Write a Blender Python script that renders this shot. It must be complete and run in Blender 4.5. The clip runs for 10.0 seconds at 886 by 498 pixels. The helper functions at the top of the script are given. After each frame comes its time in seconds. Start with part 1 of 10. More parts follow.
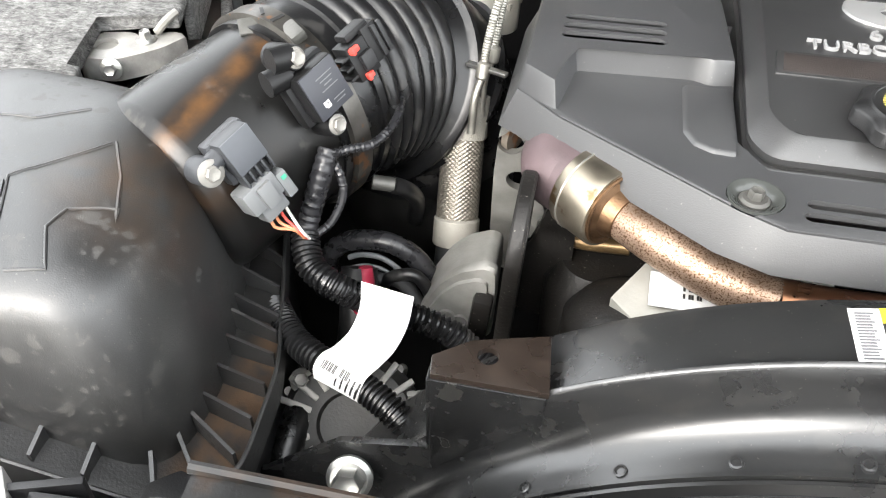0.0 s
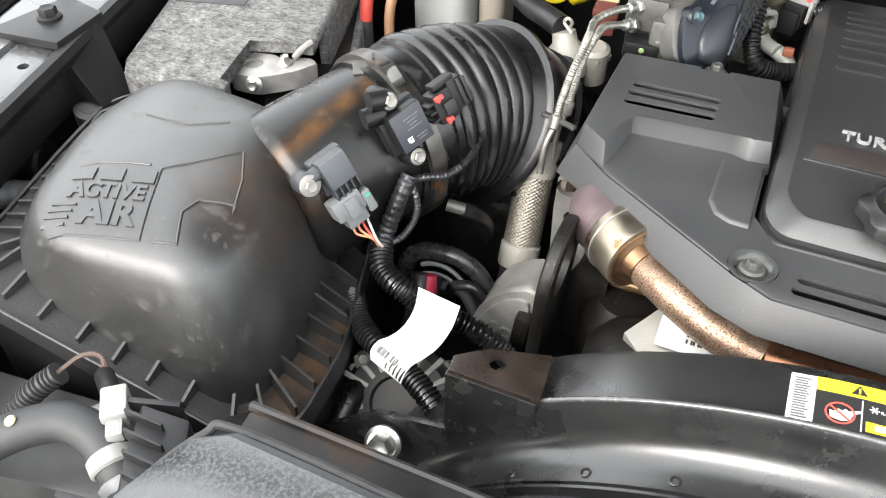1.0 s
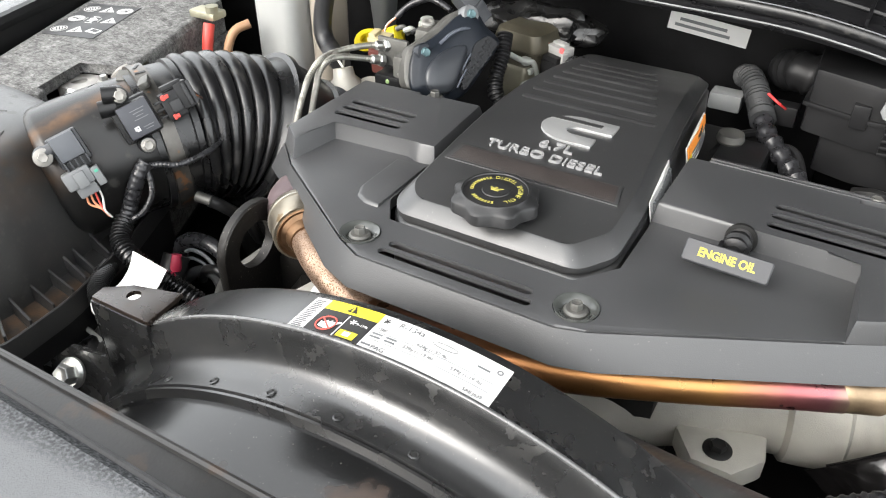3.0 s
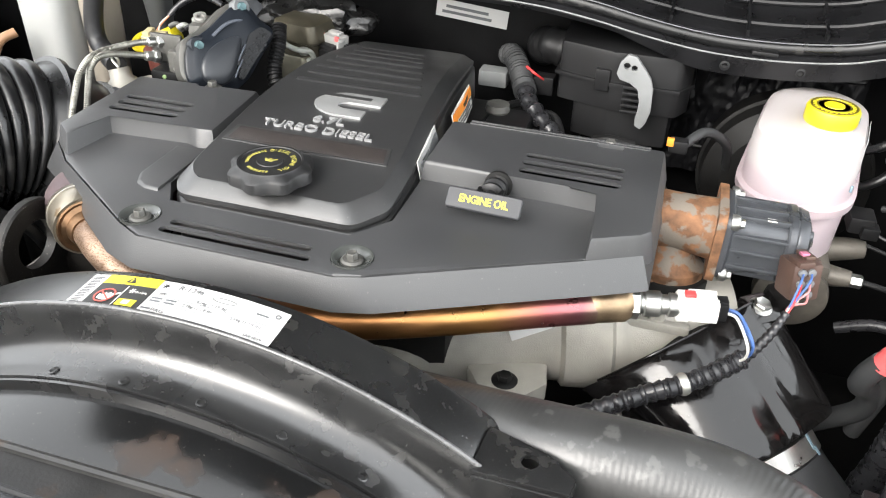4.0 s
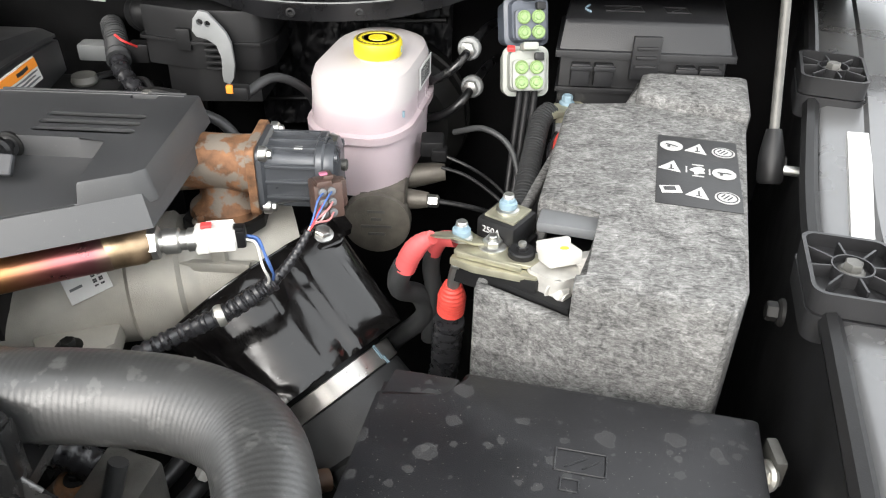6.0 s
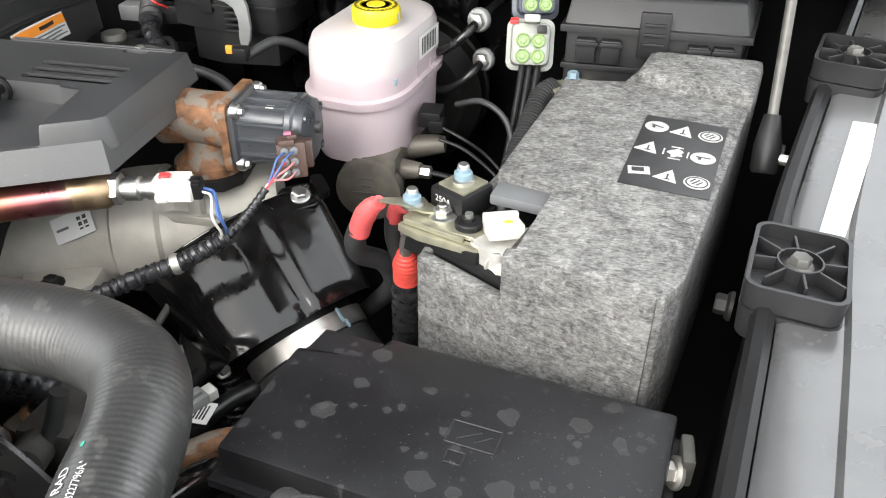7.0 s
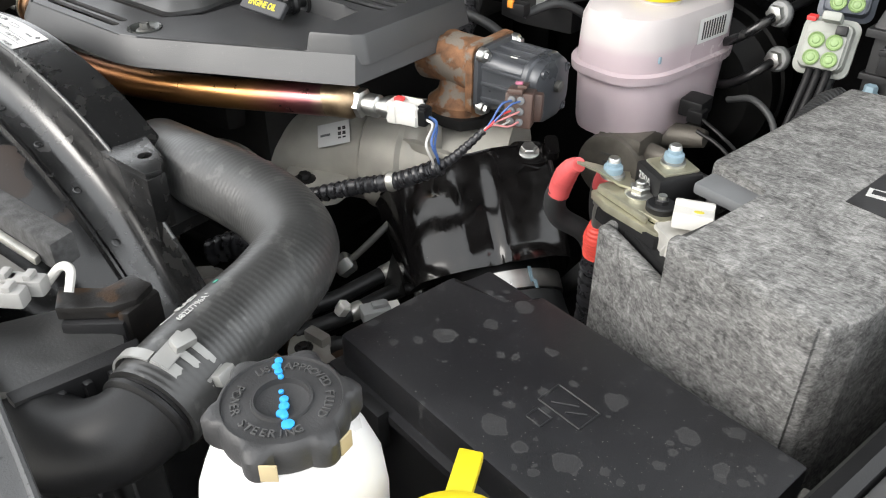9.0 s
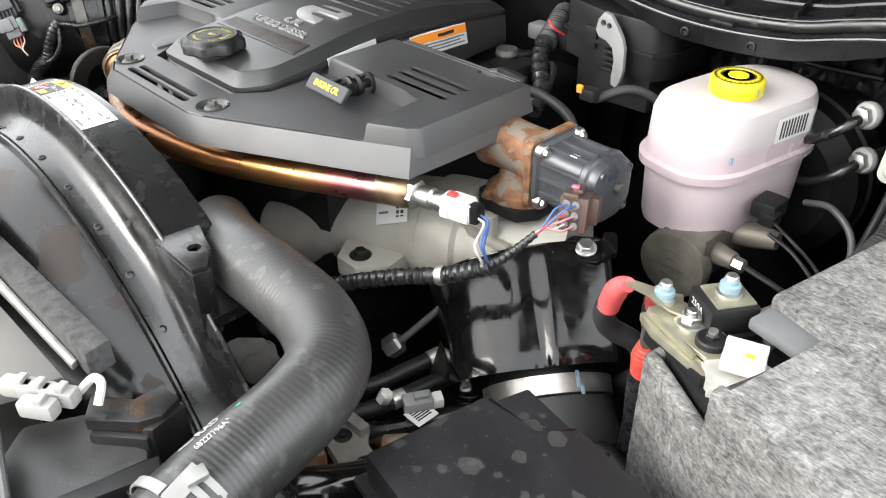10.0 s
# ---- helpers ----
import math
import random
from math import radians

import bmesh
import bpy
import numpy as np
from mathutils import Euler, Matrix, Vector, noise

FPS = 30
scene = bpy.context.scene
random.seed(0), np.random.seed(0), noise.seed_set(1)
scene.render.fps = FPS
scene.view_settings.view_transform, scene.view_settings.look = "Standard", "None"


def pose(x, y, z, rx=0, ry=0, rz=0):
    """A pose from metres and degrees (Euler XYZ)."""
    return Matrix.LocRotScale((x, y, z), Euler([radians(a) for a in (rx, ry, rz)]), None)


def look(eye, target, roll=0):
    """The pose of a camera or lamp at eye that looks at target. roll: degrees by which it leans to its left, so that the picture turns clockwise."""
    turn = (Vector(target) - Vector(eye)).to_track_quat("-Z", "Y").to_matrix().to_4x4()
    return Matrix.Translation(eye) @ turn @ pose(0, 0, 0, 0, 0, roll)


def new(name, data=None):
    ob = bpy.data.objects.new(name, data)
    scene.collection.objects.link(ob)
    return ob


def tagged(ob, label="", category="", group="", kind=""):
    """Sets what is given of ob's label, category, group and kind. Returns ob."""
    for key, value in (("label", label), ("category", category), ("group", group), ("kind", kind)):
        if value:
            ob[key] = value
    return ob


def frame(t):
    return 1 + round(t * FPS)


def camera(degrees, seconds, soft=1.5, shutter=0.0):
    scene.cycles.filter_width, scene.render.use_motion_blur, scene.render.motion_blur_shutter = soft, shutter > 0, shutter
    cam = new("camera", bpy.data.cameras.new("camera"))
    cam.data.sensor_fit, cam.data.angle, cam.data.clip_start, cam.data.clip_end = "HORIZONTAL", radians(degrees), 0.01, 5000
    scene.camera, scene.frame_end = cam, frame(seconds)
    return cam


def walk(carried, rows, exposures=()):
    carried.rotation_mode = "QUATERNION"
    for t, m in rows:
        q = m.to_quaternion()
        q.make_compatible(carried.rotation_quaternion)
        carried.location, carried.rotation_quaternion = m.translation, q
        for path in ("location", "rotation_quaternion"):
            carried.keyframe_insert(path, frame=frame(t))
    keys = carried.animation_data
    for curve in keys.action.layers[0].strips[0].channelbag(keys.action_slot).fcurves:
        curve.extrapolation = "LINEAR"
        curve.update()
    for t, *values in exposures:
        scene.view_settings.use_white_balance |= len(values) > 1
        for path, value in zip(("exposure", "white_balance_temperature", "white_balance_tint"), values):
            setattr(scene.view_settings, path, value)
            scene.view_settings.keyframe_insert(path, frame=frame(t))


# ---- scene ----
cam = camera(58.0, 10.0, soft=1.1)
PATH = [
    (0, (0.002, 0.022, 1.478), (-0.296, 1.474, 0.136), 0.7),
    (0.5, (0.002, -0.001, 1.507), (-0.418, 1.418, 0.161), 0.6),
    (1, (0.085, -0.035, 1.572), (-0.515, 1.32, 0.23), 0.6),
    (1.5, (0.18, -0.054, 1.605), (-0.597, 1.271, 0.324), 0.5),
    (2, (0.286, -0.037, 1.604), (-0.57, 1.305, 0.393), 0.4),
    (2.2, (0.332, -0.026, 1.596), (-0.539, 1.309, 0.389), 0.0),
    (3.3, (0.521, -0.016, 1.55), (-0.246, 1.457, 0.436), 0.7),
    (3.5, (0.523, -0.028, 1.549), (-0.188, 1.478, 0.442), 0.7),
    (4, (0.573, -0.059, 1.542), (0.115, 1.546, 0.441), 2.1),
    (4.5, (0.642, -0.076, 1.53), (0.453, 1.595, 0.447), 2.4),
    (5, (0.701, -0.083, 1.529), (0.693, 1.599, 0.447), 2.9),
    (5.5, (0.779, -0.074, 1.52), (0.831, 1.606, 0.436), 2.7),
    (6, (0.868, -0.054, 1.506), (0.836, 1.619, 0.411), 1.6),
    (6.2, (0.908, -0.059, 1.494), (0.843, 1.609, 0.393), 1.8),
    (7.3, (1.047, -0.035, 1.489), (0.647, 1.567, 0.361), -0.1),
    (7.5, (1.05, -0.046, 1.492), (0.607, 1.548, 0.369), -0.1),
    (8, (1.055, -0.082, 1.516), (0.508, 1.49, 0.406), 1.0),
    (8.5, (1.14, -0.088, 1.478), (0.349, 1.353, 0.339), 0.6),
    (9, (1.168, -0.001, 1.45), (0.121, 1.28, 0.326), -0.0),
    (9.5, (1.135, 0.05, 1.488), (-0.03, 1.24, 0.381), -0.4),
    (10, (1.155, 0.076, 1.518), (-0.061, 1.219, 0.416), -0.5),
]
walk(cam, [(t, look(eye, target, roll)) for t, eye, target, roll in PATH],
     exposures=[(0, 1.38), (0.8, 1.22), (1.5, 0.91), (2.0, 0.7), (2.7, 0.88), (3.5, 1.06), (4.2, 1.06), (5.0, 1.1), (5.5, 1.03), (6, 0.77), (7.5, 0.86), (8.0, 0.97), (8.5, 0.82), (9.0, 0.39), (9.5, 0.76), (10, 0.94)])

# == place ==
# ---- light: a bright overcast day, the bay open to the front and sides under the raised hood ----
world = bpy.data.worlds.new("overcast_sky")
scene.world = world
world.use_nodes = True
wn = world.node_tree.nodes
sky = wn.new("ShaderNodeTexSky")
sky.sky_type, sky.sun_disc = "NISHITA", False
sky.sun_elevation, sky.sun_rotation = radians(36), radians(202)
sky.air_density, sky.dust_density, sky.ozone_density = 1.0, 6.0, 0.6
haze = wn.new("ShaderNodeMixRGB")
haze.inputs[0].default_value = 0.75
haze.inputs[2].default_value = (16.3, 16.7, 16.9, 1)
world.node_tree.links.new(sky.outputs[0], haze.inputs[1])
world.node_tree.links.new(haze.outputs[0], wn["Background"].inputs[0])
wn["Background"].inputs[1].default_value = 0.15
sun = new("sun", bpy.data.lights.new("sun", "SUN"))
sun.data.energy, sun.data.angle, sun.data.color = 2.0, radians(35), (1.0, 0.985, 0.96)
sun.matrix_world = look((-1.6, -4.2, 4.3), (0.3, 0.6, 1.1))
scene.view_settings.exposure = 0.95

# ---- materials ----
def mat(name, base, rough=0.5, metal=0.0, var=0.25, scale=18.0, bump=0.15, bscale=400.0, spec=0.5, coat=0.0,
        spots=None, spot_scale=30.0, spot_at=0.62, spot_rough=None, stretch=(1, 1, 1), turn=0.0, sss=0.0, detail=5.0, specks=None, speck_at=0.7, speck_scale=330.0, twist=0.0):
    m = bpy.data.materials.new(name)
    m.use_nodes = True
    n, l = m.node_tree.nodes, m.node_tree.links
    b = n["Principled BSDF"]
    b.inputs["Metallic"].default_value = metal
    b.inputs["Specular IOR Level"].default_value = spec
    b.inputs["Coat Weight"].default_value = coat
    b.inputs["Coat Roughness"].default_value = 0.12
    if sss:
        b.inputs["Subsurface Weight"].default_value = sss
        b.inputs["Subsurface Radius"].default_value = (0.02, 0.018, 0.018)
    tc, mp = n.new("ShaderNodeTexCoord"), n.new("ShaderNodeMapping")
    mp.inputs["Scale"].default_value = stretch
    mp.inputs["Rotation"].default_value = (0, 0, radians(turn))
    l.new(tc.outputs["Object"], mp.inputs[0])
    big, fine = n.new("ShaderNodeTexNoise"), n.new("ShaderNodeTexNoise")
    big.inputs["Scale"].default_value, big.inputs["Detail"].default_value, big.inputs["Distortion"].default_value = scale, detail, twist
    fine.inputs["Scale"].default_value, fine.inputs["Detail"].default_value = bscale, 3
    l.new(mp.outputs[0], big.inputs["Vector"]), l.new(mp.outputs[0], fine.inputs["Vector"])
    ramp = n.new("ShaderNodeValToRGB")
    lo = [c * (1 - var) for c in base]
    hi = [min(1, c * (1 + var)) for c in base]
    ramp.color_ramp.elements[0].position, ramp.color_ramp.elements[1].position = 0.3, 0.7
    ramp.color_ramp.elements[0].color, ramp.color_ramp.elements[1].color = (*lo, 1), (*hi, 1)
    l.new(big.outputs["Fac"], ramp.inputs[0])
    colour = ramp.outputs[0]
    rr = n.new("ShaderNodeMapRange")
    rr.inputs[1].default_value, rr.inputs[2].default_value = 0.3, 0.7
    rr.inputs[3].default_value, rr.inputs[4].default_value = max(0.02, rough - 0.08), min(1, rough + 0.08)
    l.new(big.outputs["Fac"], rr.inputs[0])
    rough_out = rr.outputs[0]
    if spots:
        sn, sr, mix = n.new("ShaderNodeTexNoise"), n.new("ShaderNodeMapRange"), n.new("ShaderNodeMixRGB")
        sn.inputs["Scale"].default_value, sn.inputs["Detail"].default_value = spot_scale, 4
        l.new(mp.outputs[0], sn.inputs["Vector"])
        sr.inputs[1].default_value, sr.inputs[2].default_value = spot_at, spot_at + 0.05
        l.new(sn.outputs["Fac"], sr.inputs[0])
        l.new(sr.outputs[0], mix.inputs[0]), l.new(colour, mix.inputs[1])
        mix.inputs[2].default_value = (*spots, 1)
        colour = mix.outputs[0]
        if spot_rough is not None:
            mr = n.new("ShaderNodeMixRGB")
            l.new(sr.outputs[0], mr.inputs[0]), l.new(rough_out, mr.inputs[1])
            mr.inputs[2].default_value = (spot_rough,) * 3 + (1,)
            rough_out = mr.outputs[0]
    if specks:
        pn, pr, pm_ = n.new("ShaderNodeTexNoise"), n.new("ShaderNodeMapRange"), n.new("ShaderNodeMixRGB")
        pn.inputs["Scale"].default_value, pn.inputs["Detail"].default_value = speck_scale, 1
        l.new(tc.outputs["Object"], pn.inputs["Vector"])
        pr.inputs[1].default_value, pr.inputs[2].default_value = speck_at, speck_at + 0.04
        l.new(pn.outputs["Fac"], pr.inputs[0])
        l.new(pr.outputs[0], pm_.inputs[0]), l.new(colour, pm_.inputs[1])
        pm_.inputs[2].default_value = (*specks, 1)
        colour = pm_.outputs[0]
    l.new(colour, b.inputs["Base Color"]), l.new(rough_out, b.inputs["Roughness"])
    if bump:
        bp = n.new("ShaderNodeBump")
        bp.inputs["Strength"].default_value, bp.inputs["Distance"].default_value = bump, 0.0006
        l.new(fine.outputs["Fac"], bp.inputs["Height"]), l.new(bp.outputs[0], b.inputs["Normal"])
    return m


COVER = mat("cover_plastic", (0.039, 0.0395, 0.041), 0.48, spec=0.8, var=0.14, scale=9, bump=0.2, bscale=900, specks=(0.12, 0.115, 0.105), speck_at=0.75, speck_scale=520.0)
VALVE = mat("valve_cover_plastic", (0.024, 0.024, 0.0245), 0.36, spec=1.0, var=0.14, scale=9, bump=0.18, bscale=900, specks=(0.12, 0.115, 0.105), speck_at=0.75, speck_scale=520.0)
BLACK = mat("black_plastic", (0.0105, 0.0105, 0.011), 0.42, spec=0.3, var=0.25, scale=14, bump=0.2, bscale=700)
AIRBOX = mat("air_box_plastic", (0.02, 0.0198, 0.0198), 0.42, var=0.35, scale=10, bump=0.25, bscale=900, spec=1.0,
             spots=(0.028, 0.027, 0.026), spot_scale=70, spot_at=0.6, spot_rough=0.46, specks=(0.07, 0.066, 0.06), speck_at=0.73, speck_scale=520.0)
SHROUD = mat("shroud_plastic", (0.014, 0.014, 0.0142), 0.26, var=0.3, scale=12, bump=0.08, bscale=300, spec=0.95,
             spots=(0.02, 0.0195, 0.019), spot_scale=55, spot_at=0.58, spot_rough=0.34, specks=(0.08, 0.075, 0.065), speck_at=0.74, speck_scale=520.0)
LID = mat("lid_plastic", (0.011, 0.011, 0.0125), 0.46, var=0.15, scale=14, bump=0.4, bscale=1000,
          specks=(0.1, 0.095, 0.09), speck_at=0.73, speck_scale=520.0)
RUBBER = mat("rubber", (0.03, 0.031, 0.032), 0.55, var=0.2, scale=16, bump=0.3, bscale=500)
HOSE = mat("hose_rubber", (0.031, 0.031, 0.0305), 0.4, spec=0.75, var=0.25, scale=14, bump=0.35, bscale=200, spots=(0.06, 0.06, 0.058), spot_scale=60, spot_at=0.6)
BELLOWS = mat("bellows_rubber", (0.008, 0.008, 0.0085), 0.3, var=0.3, scale=16, bump=0.15, spec=0.55, spots=(0.024, 0.023, 0.022), spot_scale=40, spot_at=0.6, spot_rough=0.5)
OILCAP = mat("matt_black_cap", (0.013, 0.013, 0.0135), 0.5, spec=0.5, var=0.3, scale=40, bump=0.3, bscale=600)
BADGE = mat("badge_plastic", (0.03, 0.0245, 0.0225), 0.5, spec=0.5, var=0.15, scale=60, bump=0.8, bscale=1500)
DARK = mat("dark_metal", (0.0085, 0.0083, 0.008), 0.55, spec=0.3, var=0.4, scale=25, bump=0.3, bscale=250)
# Grey base carries the sky's reflection in the ledge's black gloss paint.
LEDGE = mat("dusty_sky_grey", (0.135, 0.136, 0.138), 0.3, 0.5, var=0.12, scale=12, bump=0.04, coat=0.2, spots=(0.15, 0.15, 0.148), spot_scale=60, spot_at=0.62, spot_rough=0.45)
PAINT = mat("black_paint", (0.01, 0.01, 0.011), 0.12, var=0.1, scale=8, bump=0.0, coat=0.6)
GLOSS = mat("gloss_black", (0.007, 0.0065, 0.0065), 0.1, var=0.2, scale=30, bump=0.3, bscale=70, coat=0.5)
ALU = mat("cast_aluminium", (0.36, 0.345, 0.305), 0.5, 0.25, var=0.15, scale=20, bump=0.6, bscale=700)
CLAMPB = mat("rolled_steel", (0.42, 0.41, 0.39), 0.34, 0.9, var=0.15, scale=60, bump=0.1)
CASTD = mat("dull_grey_casting", (0.11, 0.108, 0.1), 0.5, 0.5, var=0.25, scale=40, bump=0.5, bscale=500)
STEEL = mat("zinc_steel", (0.5, 0.5, 0.48), 0.36, 0.95, var=0.15, scale=40, bump=0.1)
SATIN = mat("satin_steel", (0.55, 0.54, 0.5), 0.42, 0.85, var=0.2, scale=30, bump=0.2, bscale=500)
LEADB = mat("stamped_alloy", (0.26, 0.25, 0.23), 0.45, 0.4, var=0.2, scale=40, bump=0.4, bscale=500)
LEAD = mat("pale_lead", (0.5, 0.49, 0.46), 0.5, 0.35, var=0.2, scale=60, bump=0.4, bscale=500)
PLATE = mat("zinc_plate", (0.4, 0.385, 0.29), 0.45, 0.75, var=0.2, scale=45, bump=0.2)
RUST = mat("rusted_iron", (0.2, 0.1, 0.05), 0.7, 0.3, var=0.55, scale=70, bump=0.9, bscale=300, detail=10,
           spots=(0.2, 0.17, 0.14), spot_scale=45, spot_at=0.5)
MOTOR = mat("motor_housing", (0.06, 0.064, 0.071), 0.32, 0.25, var=0.15, scale=20, bump=0.25, bscale=600)
THROTTLE = mat("blue_grey_plastic", (0.011, 0.0135, 0.018), 0.32, spec=0.32, var=0.15, scale=14, bump=0.2)
WHITE = mat("white_plastic", (0.55, 0.54, 0.51), 0.45, var=0.06, scale=20, bump=0.1)
PAPER = mat("white_label", (0.6, 0.6, 0.585), 0.5, var=0.03, scale=30, bump=0.0)
INK = mat("black_ink", (0.02, 0.02, 0.02), 0.5, var=0.0, bump=0.0)
YELLOW = mat("yellow_plastic", (0.62, 0.5, 0.015), 0.4, var=0.05, scale=25, bump=0.1)
YELLOW_INK = mat("yellow_ink", (0.55, 0.47, 0.03), 0.5, var=0.0, bump=0.0)
FADED = mat("faded_yellow_ink", (0.3, 0.27, 0.06), 0.6, var=0.35, scale=300, bump=0.0)
FADEDINK = mat("printed_dark_ink", (0.16, 0.13, 0.02), 0.5, var=0.1, bump=0.0)
ORANGE = mat("orange_ink", (0.85, 0.28, 0.03), 0.5, var=0.0, bump=0.0)
RED = mat("red_plastic", (0.72, 0.05, 0.05), 0.45, var=0.1, scale=30, bump=0.1)
PINKRUB = mat("faded_red_rubber", (0.62, 0.1, 0.1), 0.5, var=0.12, scale=40, bump=0.3)
REDRUB = mat("red_rubber", (0.55, 0.06, 0.045), 0.5, var=0.12, scale=40, bump=0.3)
GREEN = mat("pale_green_plastic", (0.2, 0.29, 0.12), 0.45, var=0.1, bump=0.1)
GREY = mat("grey_plastic", (0.2, 0.205, 0.205), 0.45, var=0.1, scale=25, bump=0.15)
MIDGREY = mat("mid_grey_plastic", (0.13, 0.135, 0.14), 0.45, var=0.1, scale=25, bump=0.15)
DIPGREY = mat("slate_handle_plastic", (0.03, 0.031, 0.034), 0.5, spec=0.5, var=0.15, scale=40, bump=0.3, bscale=800)
SLATE = mat("slate_blue_plastic", (0.075, 0.085, 0.105), 0.45, var=0.15, scale=30, bump=0.2)
PALEGREY = mat("pale_grey_plastic", (0.27, 0.28, 0.255), 0.45, var=0.12, scale=30, bump=0.2)
SILVER = mat("silver_emblem", (0.34, 0.343, 0.34), 0.35, 0.5, var=0.05, bump=0.05)
LETTER = mat("grey_letters", (0.21, 0.21, 0.21), 0.5, var=0.05, bump=0.05)
PINKISH = mat("pink_plastic", (0.4, 0.13, 0.2), 0.45, var=0.1, bump=0.1)
BROWN = mat("brown_plastic", (0.07, 0.042, 0.033), 0.45, var=0.15, scale=30, bump=0.1)
TANK_LOW = mat("fluid_filled_tank", (0.55, 0.46, 0.485), 0.35, var=0.04, scale=8, bump=0.05, sss=0.3)
FUSEBOX = mat("fuse_box_plastic", (0.014, 0.014, 0.015), 0.42, spec=0.45, var=0.2, scale=14, bump=0.3, bscale=700)
TANK = mat("translucent_tank", (0.47, 0.435, 0.43), 0.35, var=0.03, scale=8, bump=0.05, sss=0.35)
def fluid_line(m, z0, z1, colour):
    """Fluid showing through the tank wall below z0, fading out at z1."""
    n, l = m.node_tree.nodes, m.node_tree.links
    b = n["Principled BSDF"]
    tc, sx, mr, mx = n.new("ShaderNodeTexCoord"), n.new("ShaderNodeSeparateXYZ"), n.new("ShaderNodeMapRange"), n.new("ShaderNodeMixRGB")
    l.new(tc.outputs["Object"], sx.inputs[0]), l.new(sx.outputs[2], mr.inputs[0])
    mr.inputs[1].default_value, mr.inputs[2].default_value, mr.inputs[3].default_value, mr.inputs[4].default_value = z0, z1, 1, 0
    l.new(mr.outputs[0], mx.inputs[0]), l.new(b.inputs["Base Color"].links[0].from_socket, mx.inputs[1])
    mx.inputs[2].default_value = (*colour, 1)
    l.new(mx.outputs[0], b.inputs["Base Color"])
fluid_line(TANK, 1.112, 1.122, (0.44, 0.365, 0.385))
BOTTLE = mat("white_bottle", (0.72, 0.71, 0.7), 0.35, var=0.02, bump=0.03, sss=0.2)
WASHER = mat("frosted_bottle", (0.33, 0.335, 0.325), 0.4, var=0.06, scale=10, bump=0.05, sss=0.2)
CLIPW = mat("off_white_plastic", (0.28, 0.276, 0.265), 0.45, var=0.08, bump=0.1)
TAPE = mat("black_tape", (0.02, 0.02, 0.022), 0.3, var=0.3, scale=120, bump=0.6, bscale=150)
BLUE = mat("blue_mark", (0.19, 0.27, 0.32), 0.5, var=0.05, bump=0.0)
def fleece():
    """Needle-felted jacket: matted streaks of pale and dark fibres."""
    m = bpy.data.materials.new("fleece")
    m.use_nodes = True
    n, l = m.node_tree.nodes, m.node_tree.links
    b = n["Principled BSDF"]
    b.inputs["Roughness"].default_value, b.inputs["Specular IOR Level"].default_value = 0.95, 0.1
    tc = n.new("ShaderNodeTexCoord")
    outs = []
    for k, (stretch, turn, scale, detail, rough, twist) in enumerate((((0.65, 1.0, 1.0), 8, 125, 10, 0.72, 1.4), ((0.8, 0.6, 0.8), 35, 95, 10, 0.72, 1.2), ((0.5, 0.7, 0.7), 0, 42, 5, 0.6, 1.0), ((0.22, 1.0, 1.0), 14, 560, 4, 0.7, 0.5))):
        mp, no = n.new("ShaderNodeMapping"), n.new("ShaderNodeTexNoise")
        mp.inputs["Scale"].default_value, mp.inputs["Rotation"].default_value = stretch, (0, 0, radians(turn))
        no.inputs["Scale"].default_value, no.inputs["Detail"].default_value, no.inputs["Roughness"].default_value, no.inputs["Distortion"].default_value = scale, detail, rough, twist
        l.new(tc.outputs["Object"], mp.inputs[0]), l.new(mp.outputs[0], no.inputs["Vector"])
        outs.append(no.outputs["Fac"])
    def mixed(a, c, f):
        q = n.new("ShaderNodeMixRGB")
        q.inputs[0].default_value = f
        l.new(a, q.inputs[1]), l.new(c, q.inputs[2])
        return q.outputs[0]
    v = mixed(mixed(mixed(outs[0], outs[1], 0.4), outs[2], 0.22), outs[3], 0.25)
    ramp = n.new("ShaderNodeValToRGB")
    e = ramp.color_ramp.elements
    e[0].position, e[0].color = 0.38, (0.035, 0.035, 0.035, 1)
    e[1].position, e[1].color = 0.64, (0.38, 0.377, 0.366, 1)
    for p, c in ((0.45, 0.085), (0.51, 0.15), (0.575, 0.24)):
        x = e.new(p)
        x.color = (c, c * 0.992, c * 0.97, 1)
    l.new(v, ramp.inputs[0]), l.new(ramp.outputs[0], b.inputs["Base Color"])
    bp = n.new("ShaderNodeBump")
    bp.inputs["Strength"].default_value, bp.inputs["Distance"].default_value = 0.9, 0.0016
    l.new(v, bp.inputs["Height"]), l.new(bp.outputs[0], b.inputs["Normal"])
    return m


FLEECE = fleece()
FOAM = mat("dusty_foam", (0.115, 0.118, 0.123), 0.75, var=0.2, detail=12, scale=9, bump=0.6, bscale=900, spec=0.2, specks=(0.085, 0.088, 0.092), speck_at=0.6, speck_scale=1300.0)
CONCRETE = mat("concrete", (0.55, 0.53, 0.49), 0.85, var=0.15, scale=3, bump=0.5, bscale=60)
COWL = mat("cowl_plastic", (0.005, 0.005, 0.0053), 0.5, spec=0.09, var=0.3, scale=20, bump=0.3, bscale=300)
COWLG = mat("cowl_sheen_plastic", (0.009, 0.009, 0.0098), 0.3, spec=0.3, var=0.3, scale=20, bump=0.25, bscale=120, specks=(0.05, 0.05, 0.05), speck_at=0.76, speck_scale=420.0)
LINER = mat("hood_liner", (0.006, 0.006, 0.0063), 0.9, spec=0.05, var=0.2, scale=20, bump=0.6, bscale=200)
BRAID = mat("braided_steel", (0.3, 0.275, 0.235), 0.4, 0.75, var=0.3, scale=300, bump=0.4, bscale=900)
